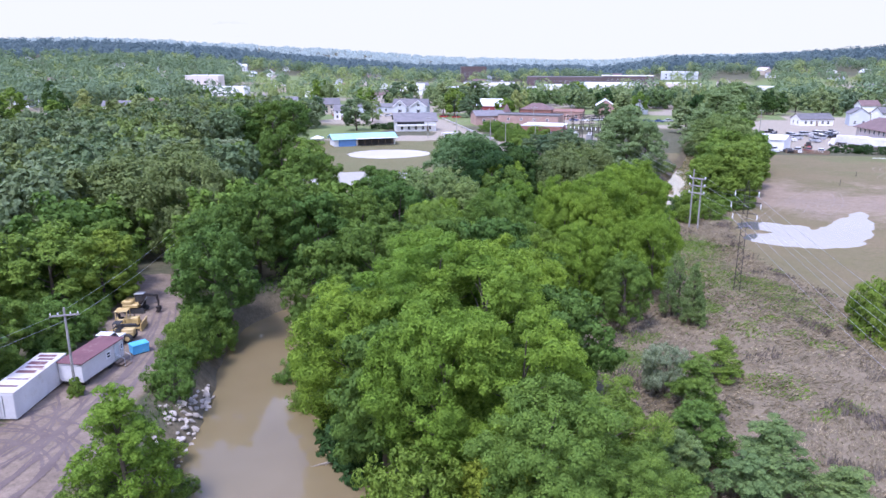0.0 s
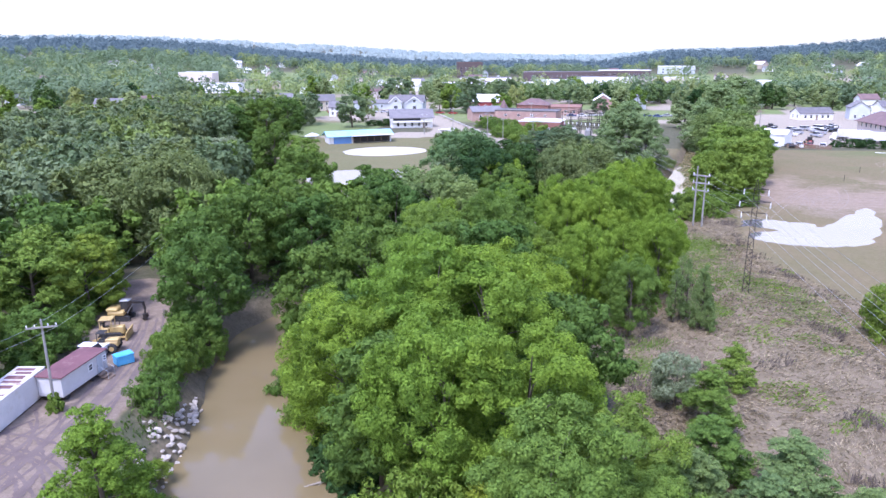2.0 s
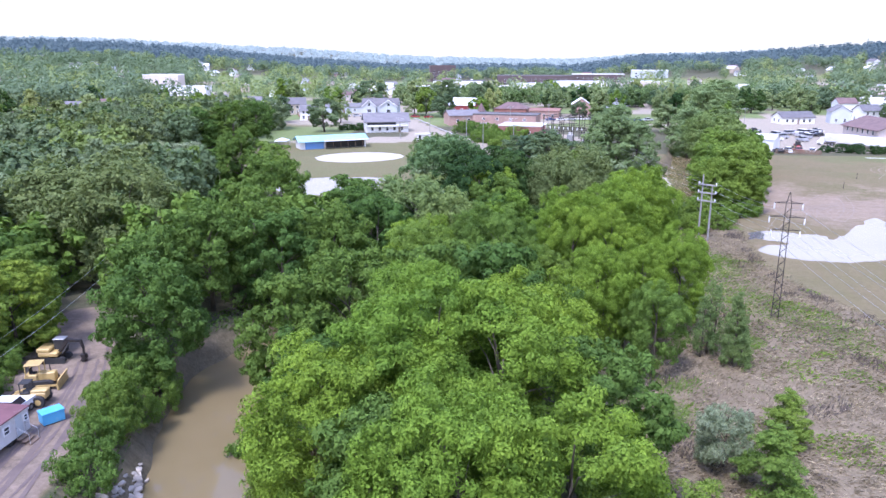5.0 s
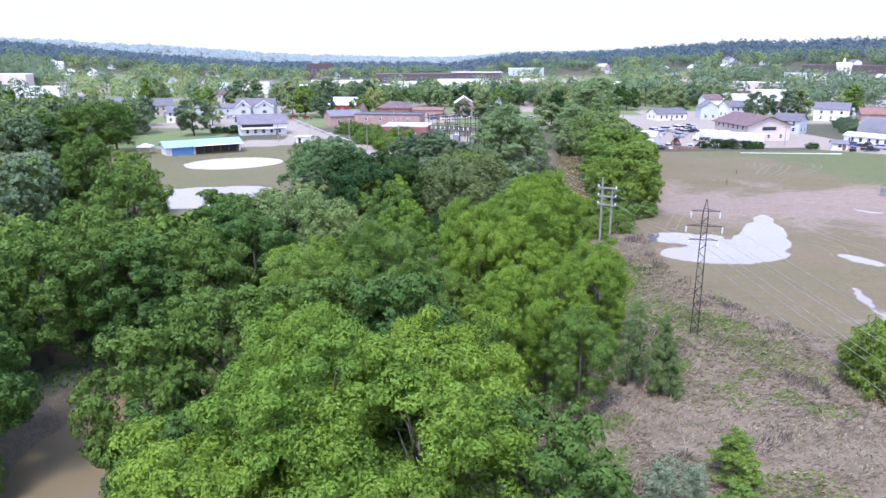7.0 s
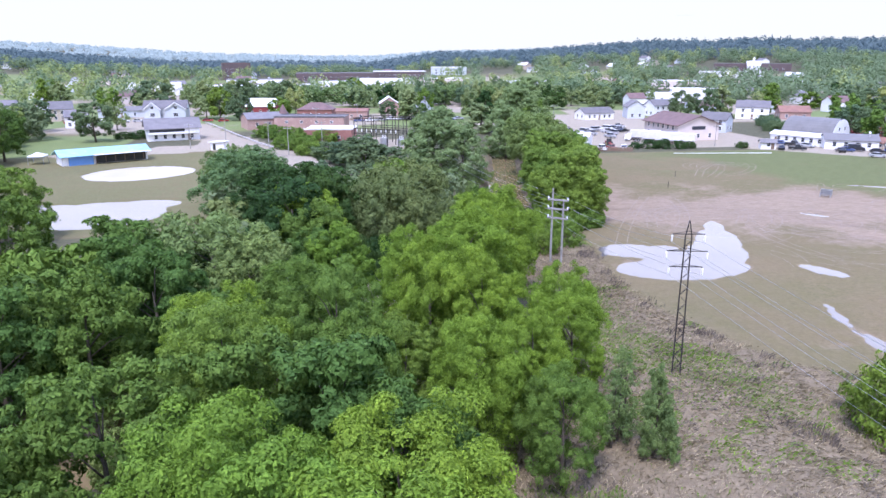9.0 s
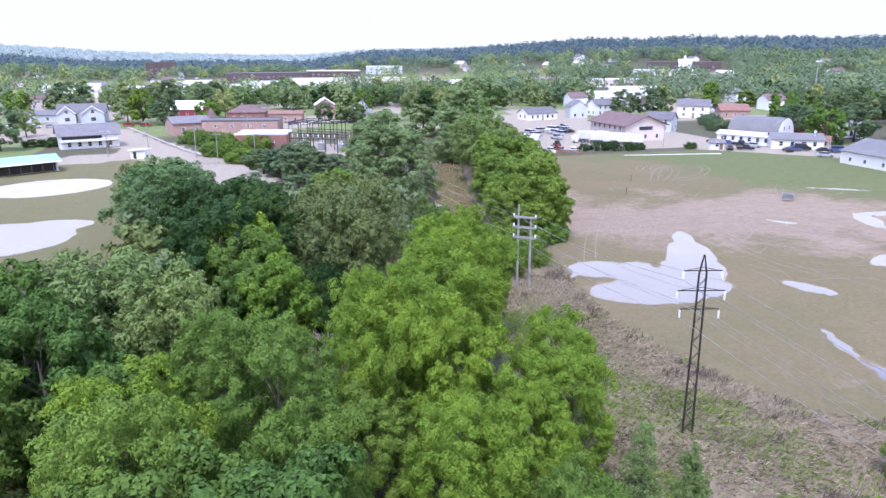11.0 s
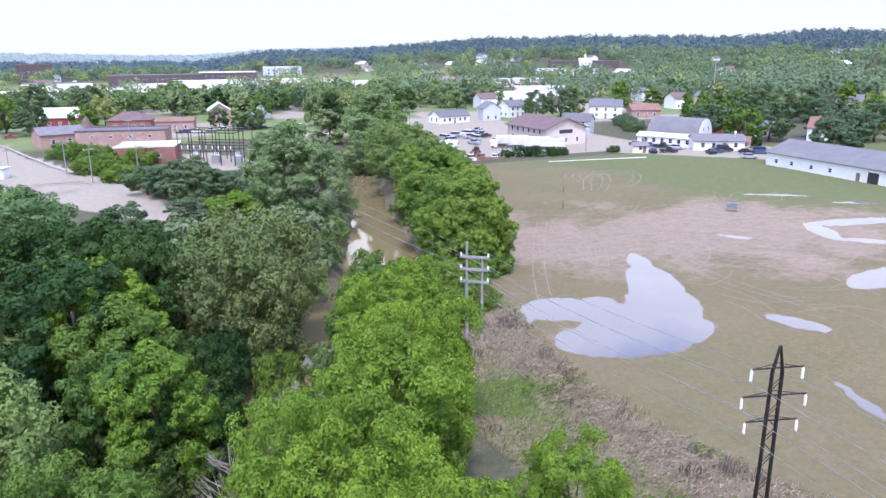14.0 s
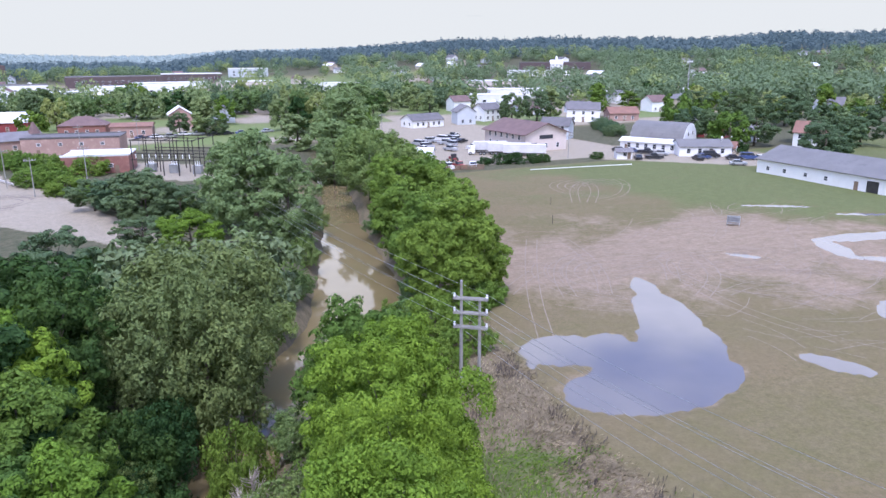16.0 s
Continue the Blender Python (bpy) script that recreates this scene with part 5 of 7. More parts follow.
town_rng = random.Random(11)
walls, roofs = [WHITE_PAINT, WHITE_PAINT, GREY_SIDING, CREAM_PAINT, TAN_SIDING, BRICK_PINK], [ROOF_GREY, ROOF_WHITE, ROOF_GREY, ROOF_BROWN, ROOF_PALE]
made_houses = 0
while made_houses < 120:
    ang, dist = town_rng.uniform(-40, 58), town_rng.uniform(390, 1000)
    x, y = dist * math.sin(radians(ang)), dist * math.cos(radians(ang))
    if y < 330 or any((x - a) ** 2 + (y - b) ** 2 < (r + 12) ** 2 for a, b, r in footprints):
        continue
    wm, rm = town_rng.choice(walls), town_rng.choice(roofs)
    building("house", x, y, town_rng.choice([0, 90, 20, 110]) + town_rng.uniform(-8, 8), town_rng.uniform(9, 16), town_rng.uniform(8, 10), town_rng.choice([3.2, 5.2]), town_rng.uniform(2, 3), wm, rm,
             f"{wm.name.split('_')[0]} house among the trees of the town", rows=((0, 0.9, 3), (1, 0.9, 2)), group="town houses")
    made_houses += 1

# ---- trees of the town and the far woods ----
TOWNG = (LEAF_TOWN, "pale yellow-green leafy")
made, tries = 0, 0
while made < 120 and tries < 5000:
    tries += 1
    ang, dist = town_rng.uniform(-42, 58), 235 + 290 * town_rng.random() ** 0.8
    x, y = dist * math.sin(radians(ang)), dist * math.cos(radians(ang))
    pt = np.array(x), np.array(y)
    if y < 238 and x > 30 and x < 168 or any((x - a) ** 2 + (y - b) ** 2 < (r + 4) ** 2 for a, b, r in footprints) or min(near_line(LOT_LINE, *pt), near_line(ROAD_LINE, *pt)) < 4 or near_line(GRAVEL_LINE, *pt) < 12:
        continue
    if 80 < x < 195 and 238 < y < 330 or -100 < x < -15 and y < 330 or -10 < x < 40 and 235 < y < 330:
        continue
    if any((x - a) ** 2 + (y - b) ** 2 < 36 for a, b, _ in placed_trees):
        continue
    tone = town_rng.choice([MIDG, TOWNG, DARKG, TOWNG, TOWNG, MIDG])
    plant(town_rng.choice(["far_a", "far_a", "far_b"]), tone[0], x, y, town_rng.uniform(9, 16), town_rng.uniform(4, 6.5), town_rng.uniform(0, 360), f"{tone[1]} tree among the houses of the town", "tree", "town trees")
    placed_trees.append((x, y, 5))
    made += 1
TOWN_TREES = [(-76.5, 292, 14.5, 6.0), (-108, 330, 13, 6), (-119, 318, 14, 7), (-36, 365, 12, 5.5), (-40, 420, 18, 8), (-20, 430, 16, 7), (-85, 430, 17, 8), (186, 250, 13, 6), (193, 240, 14, 6.5), (214, 236, 15, 7), (222, 224, 14, 7), (187, 262, 12, 6),
              (225, 300, 15, 7), (240, 290, 16, 8), (255, 280, 16, 8), (180, 205, 12, 6), (192, 210, 13, 6), (165, 345, 13, 6), (178, 345, 14, 6), (30, 360, 9, 4), (42, 352, 8, 4)]
stand(["mid_a", "mid_b"], SLATE, "beside the houses of the town", "town trees", TOWN_TREES)
# hedge, scrub by the lot and the fence line
stand(["bush_b"], SLATE, "clipped into a hedge beside the road", "hedge", [(172 + 3.2 * k, 283 + 6.4 * k, 4.6, 4.2) for k in range(5)], "shrub")
stand(["bush_a", "bush_b"], MIDG, "on the slope above the flooded lot", "scrub above the lot", [(-12 + 4.4 * k + 1.5 * math.sin(k * 2.1), 262 - 7.6 * k, 4.6 + 1.2 * math.sin(k * 1.7), 4.4) for k in range(8)] + [(-20 + 5 * k, 296 - 5.5 * k, 5.0, 4.6) for k in range(5)], "shrub")
stand(["bush_b", "bush_a"], DARKG, "along the edge of the truck yard", "yard scrub", [(100.5, 243.5, 3.2, 2.6), (105, 242.5, 3.4, 2.4), (110, 241.4, 3.0, 2.2), (113.5, 241, 2.6, 1.8), (96.5, 244, 2.4, 2.0), (131, 240, 2.2, 2.0), (175, 231, 4.0, 3.0), (-64, 300, 3.2, 3.6), (-69, 301, 2.8, 3.4)], "shrub")


belt_rng = random.Random(23)
belt = []
while len(belt) < 150:
    x, y = belt_rng.uniform(-75, 190), belt_rng.uniform(425, 520)
    if not any((x - a) ** 2 + (y - b) ** 2 < (r + 2) ** 2 for a, b, r in footprints):
        belt.append((x, y, belt_rng.uniform(8, 14), belt_rng.uniform(4, 6.5), belt_rng.choice([0, 0, 1, 2, 3])))
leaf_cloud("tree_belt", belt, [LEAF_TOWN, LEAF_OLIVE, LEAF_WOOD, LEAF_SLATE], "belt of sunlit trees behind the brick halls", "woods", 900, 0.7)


def far_woods():
    rng = np.random.default_rng(21)
    near, ridge = [], []
    for count, lo, hi, power in ((3000, 470, 1000, 1.1), (8200, 1000, 2720, 1.35)):
        made_ = 0
        while made_ < count:
            ang, dist = rng.uniform(-46, 66), lo + (hi - lo) * rng.random() ** power
            x, y = dist * math.sin(radians(ang)), dist * math.cos(radians(ang))
            town = dist < 950 and -24 < ang < 22
            if town and rng.random() < 0.78 + 0.1 * (0 < ang < 16) or 22 <= ang < 44 and dist < 800 and rng.random() < 0.3 or any(abs(x - a) < r + 5 and abs(y - b) < r + 9 for a, b, r in footprints):
                continue
            h, r = rng.uniform(9, 17), rng.uniform(4.2, 7.2)
            if dist > 1700:
                r *= 1.6
            n = 130 if dist < 1000 else 34
            way = rng.normal(size=(n, 3)) + np.array([0, -0.25, 0.5])
            way /= np.linalg.norm(way, axis=1, keepdims=True)
            lump = 1 + 0.22 * np.sin(way[:, 0] * 5 + ang * 9) * np.cos(way[:, 1] * 4 + dist) + 0.12 * rng.normal(size=n)
            c = way * lump[:, None] * np.array([r, r, h * 0.42]) + np.array([x, y, gz(x, y) + h * (0.52 if dist < 1700 else 0.36)])
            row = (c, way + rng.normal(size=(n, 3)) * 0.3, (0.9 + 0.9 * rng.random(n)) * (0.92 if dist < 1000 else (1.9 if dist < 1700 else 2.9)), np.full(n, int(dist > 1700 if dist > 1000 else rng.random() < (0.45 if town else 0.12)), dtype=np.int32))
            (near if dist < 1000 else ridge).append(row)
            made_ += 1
    for name, rows, mats, label in (("far_woods", near, [LEAF_FAR, LEAF_TOWN], "hazy broadleaf trees between the houses of the town"), ("backdrop_woods", ridge, [LEAF_RIDGE, LEAF_HORIZON], "distant ridge woods, haze put into colour and glow")):
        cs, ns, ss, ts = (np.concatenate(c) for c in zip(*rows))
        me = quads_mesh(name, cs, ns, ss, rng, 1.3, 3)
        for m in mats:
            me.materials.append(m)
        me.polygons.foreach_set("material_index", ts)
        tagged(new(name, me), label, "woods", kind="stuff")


far_woods()

# ---- power line ----
def lattice_tower(x, y, turn):
    """Two dark channel legs laced together and drawn to a point, three crossarms with insulators along local x."""
    t = thing("lattice_tower", pose(x, y, gz(x, y), 0, 0, turn), "slender dark steel lattice tower with three crossarms", "pylon", "power line")
    top = 14.1
    for s in (-1, 1):
        bm = bmesh.new()
        for oy in (-0.1, 0.1):
            tube(bm, [(s * 0.36, oy, -0.4), (s * 0.26, oy, top - 1.4), (s * 0.02, oy * 0.5, top)], [0.05, 0.042, 0.035], 4)
        tube(bm, [(s * 0.36, 0, -0.4), (s * 0.26, 0, top - 1.4), (s * 0.02, 0, top)], [0.04, 0.04, 0.03], 4)
        part("leg", bm, DARK_STEEL, t)
    n = 17
    for k in range(n):
        z0, z1 = 0.3 + k * (top - 2) / n, 0.3 + (k + 1) * (top - 2) / n
        s = 1 if k % 2 else -1
        for oy in (-0.09, 0.09):
            part("lacing", tube(bmesh.new(), [(s * 0.33, oy, z0), (-s * 0.32, oy, z1)], [0.025, 0.025], 4), DARK_STEEL, t)
    for z, half in ARMS:
        arm = part("crossarm", tube(tube(bmesh.new(), [(-half, 0, z), (half, 0, z + 0.05)], [0.05, 0.05], 4), [(-half, 0, z), (0, 0, z + 0.28), (half, 0, z)], [0.02, 0.03, 0.02], 4), DARK_STEEL, t)
        for s in (-1, 1):
            bm = bmesh.new()
            pts, rad = [(s * half, 0, z)], [0.03]
            for k in range(4):
                h = z - 0.1 - 0.14 * k
                pts += [(s * half, 0, h), (s * half, 0, h - 0.03), (s * half, 0, h - 0.09)]
                rad += [0.03, 0.08, 0.07]
            pts.append((s * half, 0, z - 0.7)); rad.append(0.03)
            part("insulator", tube(bm, pts, rad, 8), PORCELAIN, arm, "string of white insulator discs")
    return t


ARMS = [(12.9, 1.35), (11.4, 1.7), (10.0, 1.4)]
FRAME_ARMS = [(9.0, 1.5), (7.7, 1.5), (6.4, 1.5)]
TOWER, TOWER_TURN = (28.0, 86.3), -17.0


def pole_frame(x, y, turn):
    """Two grey wooden poles of unequal height with three double crossarms."""
    t = thing("pole_frame", pose(x, y, gz(x, y), 0, 0, turn), "pair of grey wooden poles with three crossarms", "utility pole", "power line")
    for px, h in ((-0.8, 10.6), (0.8, 9.0)):
        part("pole", tube(bmesh.new(), [(px, 0, -0.5), (px, 0, h * 0.5), (px, 0, h)], [0.17, 0.15, 0.11], 8), POLE_WOOD, t)
    for z, half in FRAME_ARMS:
        arm = part("crossarm", boxes((-half, half, -0.2, -0.12, z - 0.1, z + 0.1), (-half, half, 0.12, 0.2, z - 0.1, z + 0.1), bevel=0.01), POLE_WOOD, t)
        for s in (-1, 1):
            part("insulator", tube(bmesh.new(), [(s * (half - 0.1), 0, z + 0.05), (s * (half - 0.1), 0, z + 0.2), (s * (half - 0.1), 0, z + 0.3), (s * (half - 0.1), 0, z + 0.42)], [0.06, 0.12, 0.07, 0.1], 8), PORCELAIN, arm)
    return t


lattice_tower(*TOWER, TOWER_TURN)
lattice_tower(31.0, -12.0, 0.0)
pole_frame(30.0, 125.4, -38.0)
pole_frame(23.0, 222.0, -10.0)


def arm_ends(x, y, turn, arms, drop):
    c, s = math.cos(radians(turn)), math.sin(radians(turn))
    return [(x + k * half * c, y + k * half * s, gz(x, y) + z + drop) for z, half in arms for k in (-1, 1)]


def wire(points_a, points_b, sag, parent):
    for a, b in zip(points_a, points_b):
        a, b = Vector(a), Vector(b)
        pts = [a.lerp(b, k / 16) - Vector((0, 0, sag * 4 * (k / 16) * (1 - k / 16))) for k in range(17)]
        part("wire", tube(bmesh.new(), pts, [0.012] * 17, 4), GREY_STEEL, parent)


line = thing("power_line", pose(0, 0, 0), "six sagging pale wires of the power line", "cable", "power line")
ends_b = arm_ends(*TOWER, TOWER_TURN, ARMS, -0.7)
ends_c = arm_ends(30.0, 125.4, -38.0, FRAME_ARMS, 0.4)
wire(arm_ends(31.0, -12.0, 0.0, ARMS, -0.7), ends_b, 1.6, line)
wire(ends_b, ends_c, 0.7, line)
wire(ends_c, arm_ends(23.0, 222.0, -10.0, FRAME_ARMS, 0.4), 1.5, line)


def utility_pole(x, y, turn, height):
    t = thing("utility_pole", pose(x, y, gz(x, y), 0, 0, turn), "weathered wooden utility pole with one crossarm", "utility pole", "utility poles")
    part("pole", tube(bmesh.new(), [(0, 0, -0.4), (0, 0, height * 0.6), (0, 0, height)], [0.13, 0.11, 0.085], 8), POLE_WOOD, t)
    arm = part("crossarm", boxes((-1.2, 1.2, -0.16, -0.07, height - 0.75, height - 0.6), bevel=0.01), POLE_WOOD, t)
    for k in (-1.1, -0.5, 0.5, 1.1):
        part("insulator", tube(bmesh.new(), [(k, -0.11, height - 0.6), (k, -0.11, height - 0.5), (k, -0.11, height - 0.4)], [0.03, 0.06, 0.05], 6), PORCELAIN, arm)
    return t


for ux, uy, ut, uh in ((-37.9, 48.6, 25, 8.3), (-48.0, 96.0, 15, 8.0), (-52.0, 6.0, 30, 8.0), (-17.5, 262.0, 20, 9.0), (-11.0, 247.0, 20, 8.5), (-33.0, 284.0, 20, 9.0), (-2.5, 303.0, 0, 10.0), (-1.0, 264.0, 0, 8.5), (13.5, 318.0, 0, 10.0), (88.0, 300.0, 0, 10.0),
                       (124.0, 244.5, 0, 7.0), (-42.0, 268.0, 0, 8.0)):
    utility_pole(ux, uy, ut, uh)
drop_line = thing("service_line", pose(0, 0, 0), "thin sagging wires between the yard poles", "cable", "utility poles")
for off in (-1.0, 0.9):
    wire([(-37.3 + off, 48.0 + off * 0.4, gz(-37.3, 48) + 7.8)], [(-48 + off, 96 + off * 0.3, gz(-48, 96) + 7.6)], 0.9, drop_line)
    wire([(-37.3 + off, 48.0 + off * 0.4, gz(-37.3, 48) + 7.8)], [(-52 + off, 6 + off * 0.4, gz(-52, 6) + 7.6)], 0.9, drop_line)


# ---- things in the yard ----
def along(x0, y0, x1, y1):
    return math.degrees(math.atan2(y1 - y0, x1 - x0))


YZ = gz(-40, 50)
container = thing("storage_trailer", pose(-41.31, 47.3, YZ, 0, 0, 97), "white storage trailer with a rust-streaked roof on the mud", "trailer")
part("body", boxes((-4.1, 4.1, -1.22, 1.22, 0.15, 2.5), bevel=0.03), DIRTY_SHADED_WHITE, container)
part("roof", boxes((-4.12, 4.12, -1.25, 1.25, 2.5, 2.58), bevel=0.02), RUSTY_ROOF, container)
for k, (rx, rw, ry) in enumerate(((-0.3, 0.6, 0.5), (0.8, 0.4, 0.2), (1.5, 0.7, 0.6), (2.5, 0.45, 0.35), (3.2, 0.5, 0.55), (-1.6, 0.22, 0.1), (-3.0, 0.3, 0.3))):
    part("rust_streak", boxes((rx, rx + rw, -1.0 + ry * 0.5, 0.95 - ry * (k % 2), 2.575, 2.585)), MAROON, container, "dark rust streak across the roof")
for s in (-1, 1):
    part("rear_door", boxes((-4.16, -4.1, s * 0.61 - 0.57, s * 0.61 + 0.57, 0.25, 2.4)), DIRTY_SHADED_WHITE, container)
    part("lock_bar", tube(bmesh.new(), [(-4.19, s * 0.25, 0.3), (-4.19, s * 0.25, 2.35)], [0.03, 0.03], 6), GREY_STEEL, container)
part("skid", boxes((-3.7, 3.7, -1.1, -0.9, -0.2, 0.15), (-3.7, 3.7, 0.9, 1.1, -0.2, 0.15)), DARK_STEEL, container)

office = thing("office_trailer", pose(-39.1, 53.1, YZ, 0, 0, 89), "white office trailer with a maroon roof and side steps", "trailer")
part("body", boxes((-3.2, 3.2, -1.2, 1.2, 0.5, 2.3), bevel=0.03), DIRTY_SHADED_WHITE, office)
part("roof", boxes((-3.32, 3.32, -1.32, 1.32, 2.3, 2.42), bevel=0.03), MAROON, office)
part("chassis", boxes((-3.1, 3.1, -0.9, 0.9, 0.3, 0.5)), DARK_STEEL, office)
for k in (-2.4, 1.2, 2.0):
    for s in (-1, 1):
        part("wheel", tube(bmesh.new(), [(k, s * 0.9 - 0.1, 0.33), (k, s * 0.9 + 0.1, 0.33)], [0.36, 0.36], 14), BLACK, office)
part("door", boxes((1.7, 2.4, -1.24, -1.19, 0.55, 2.15)), GREY_SIDING, office)
window(office, pose(0.7, -1.22, 1.35), 0.5, 0.5)
window(office, pose(2.8, -1.22, 1.45), 0.3, 0.4)
steps = part("steps", boxes((1.5, 2.6, -1.65, -1.25, 0.38, 0.46), (1.5, 2.6, -2.0, -1.6, 0.2, 0.28), (1.5, 2.6, -2.35, -1.95, 0.02, 0.1)), WOOD, office)
part("handrail", tube(tube(bmesh.new(), [(2.55, -1.3, 0.4), (2.55, -1.3, 1.4), (2.55, -2.3, 0.9), (2.55, -2.3, 0.0)], [0.03] * 4, 6), [(1.55, -1.3, 0.4), (1.55, -1.3, 1.4), (1.55, -2.3, 0.9), (1.55, -2.3, 0.0)], [0.03] * 4, 6), GREY_STEEL, steps)

crate = thing("waste_box", pose(-37.4, 58.2, gz(-37.4, 58.2), 0, 0, 52) @ Matrix.Diagonal((0.82, 0.82, 0.85, 1)), "light blue steel waste box with a flat lid", "container")
part("body", boxes((-1.0, 1.0, -0.7, 0.7, 0.1, 1.15), bevel=0.04), BLUE_BOX, crate)
part("lid", boxes((-1.05, 1.05, -0.75, 0.75, 1.15, 1.25), bevel=0.02), BLUE_BOX, crate)
part("skid", boxes((-0.95, 0.95, -0.6, -0.45, -0.1, 0.1), (-0.95, 0.95, 0.45, 0.6, -0.1, 0.1)), DARK_STEEL, crate)


def wheel(parent, x, y, r, w, rim=GREY_STEEL):
    t = part("wheel", tube(bmesh.new(), [(x, y - w / 2, r), (x, y - w / 2 + 0.05, r), (x, y + w / 2 - 0.05, r), (x, y + w / 2, r)], [r * 0.9, r, r, r * 0.9], 16), BLACK, parent)
    part("rim", tube(bmesh.new(), [(x, y - w / 2 - 0.01, r), (x, y + w / 2 + 0.01, r)], [r * 0.5, r * 0.5], 12), rim, t)


def track(parent, y, length, height, width):
    arc = [(length / 2 - height / 2 + math.sin(a) * height / 2, height / 2 - math.cos(a) * height / 2) for a in np.linspace(0, math.pi, 8)]
    arc += [(-x, z) for x, z in arc[::-1]]
    part("track", profile(bmesh.new(), arc, y - width / 2, y + width / 2), BLACK, parent)


# excavator with a folded dark boom
ex = thing("excavator", pose(-44.4, 69.4, gz(-44.4, 69.4), 0, 0, 8) @ Matrix.Diagonal((0.85, 0.85, 0.85, 1)), "yellow tracked excavator with a dark folded boom", "excavator", "machines in the yard")
track(ex, -0.75, 2.9, 0.7, 0.45); track(ex, 0.75, 2.9, 0.7, 0.45)
part("undercarriage", boxes((-0.7, 0.7, -0.55, 0.55, 0.3, 0.75), bevel=0.05), DARK_STEEL, ex)
part("house", boxes((-1.5, 0.7, -1.0, 1.0, 0.8, 1.35), (-1.6, -0.1, -1.0, 1.0, 1.3, 1.8), bevel=0.12), YELLOW, ex)
cab = part("cab", boxes((-0.1, 1.1, 0.05, 1.0, 0.85, 2.5), bevel=0.08), BLACK, ex, "dark glazed cab")
part("cab_roof", boxes((-0.15, 1.15, 0.0, 1.05, 2.5, 2.58), bevel=0.03), GREY_STEEL, cab)
boom = part("boom", tube(bmesh.new(), [(0.6, -0.3, 1.2), (1.7, -0.3, 2.6), (3.2, -0.3, 2.5)], [0.2, 0.26, 0.17], 4), DARK_STEEL, ex)
part("ram", tube(bmesh.new(), [(0.9, -0.3, 1.0), (1.8, -0.3, 2.3)], [0.08, 0.06], 8), GREY_STEEL, boom)
part("stick", tube(bmesh.new(), [(3.1, -0.3, 2.65), (3.35, -0.3, 1.6), (3.3, -0.3, 0.8)], [0.18, 0.15, 0.12], 4), DARK_STEEL, ex)
part("bucket", profile(bmesh.new(), [(3.0, 0.9), (3.5, 0.9), (3.6, 0.4), (3.3, 0.1), (2.9, 0.2), (3.15, 0.5)], -0.65, 0.05), DARK_STEEL, ex)

# bulldozer
dz = thing("bulldozer", pose(-42.3, 64.2, gz(-42.3, 64.2), 0, 0, 16) @ Matrix.Diagonal((0.85, 0.85, 0.85, 1)), "yellow bulldozer with an open roofed cab", "bulldozer", "machines in the yard")
track(dz, -0.9, 2.9, 0.95, 0.5); track(dz, 0.9, 2.9, 0.95, 0.5)
part("body", boxes((-1.4, -0.2, -0.65, 0.65, 0.6, 1.5), (-0.2, 1.5, -0.45, 0.45, 0.6, 1.6), bevel=0.08), YELLOW, dz)
roof = part("canopy", boxes((-1.3, 0.3, -0.8, 0.8, 2.55, 2.68), bevel=0.04), YELLOW, dz)
for px in (-1.2, 0.2):
    for py in (-0.7, 0.7):
        part("post", boxes((px - 0.05, px + 0.05, py - 0.05, py + 0.05, 1.2, 2.56)), YELLOW, roof)
part("seat", boxes((-0.9, -0.4, -0.3, 0.3, 1.4, 1.6), (-1.0, -0.85, -0.3, 0.3, 1.5, 2.1), bevel=0.04), BLACK, dz)
part("exhaust", tube(bmesh.new(), [(0.9, 0.2, 1.5), (0.9, 0.2, 2.3)], [0.06, 0.06], 8), DARK_STEEL, dz)
part("blade", profile(bmesh.new(), [(1.9, 0.1), (2.1, 0.05), (2.0, 0.6), (2.15, 1.15), (2.0, 1.15), (1.85, 0.6)], -1.5, 1.5), YELLOW, dz)
part("push_arm", boxes((-0.2, 1.95, -1.3, -1.18, 0.4, 0.6), (-0.2, 1.95, 1.18, 1.3, 0.4, 0.6)), YELLOW, dz)

# wheel loader
ld = thing("wheel_loader", pose(-40.9, 60.8, gz(-40.9, 60.8), 0, 0, 12) @ Matrix.Diagonal((0.85, 0.85, 0.85, 1)), "yellow wheel loader with a black cab frame", "loader", "machines in the yard")
for wx in (-1.0, 1.0):
    for wy in (-0.85, 0.85):
        wheel(ld, wx, wy, 0.6, 0.42, YELLOW)
part("body", boxes((-1.0, 1.6, -0.5, 0.5, 0.7, 1.35), (0.1, 1.7, -0.45, 0.45, 1.3, 1.65), bevel=0.1), YELLOW, ld)
lc = part("cab", boxes((-0.8, 0.1, -0.55, 0.55, 1.3, 1.5), bevel=0.05), BLACK, ld)
for px in (-0.75, 0.05):
    for py in (-0.5, 0.5):
        part("post", boxes((px - 0.04, px + 0.04, py - 0.04, py + 0.04, 1.45, 2.4)), BLACK, lc)
part("cab_roof", boxes((-0.85, 0.15, -0.6, 0.6, 2.4, 2.48), bevel=0.03), BLACK, lc)
part("lift_arm", tube(tube(bmesh.new(), [(-0.6, -0.35, 1.5), (-1.6, -0.35, 1.2), (-2.1, -0.35, 0.5)], [0.1, 0.1, 0.08], 4), [(-0.6, 0.35, 1.5), (-1.6, 0.35, 1.2), (-2.1, 0.35, 0.5)], [0.1, 0.1, 0.08], 4), YELLOW, ld)
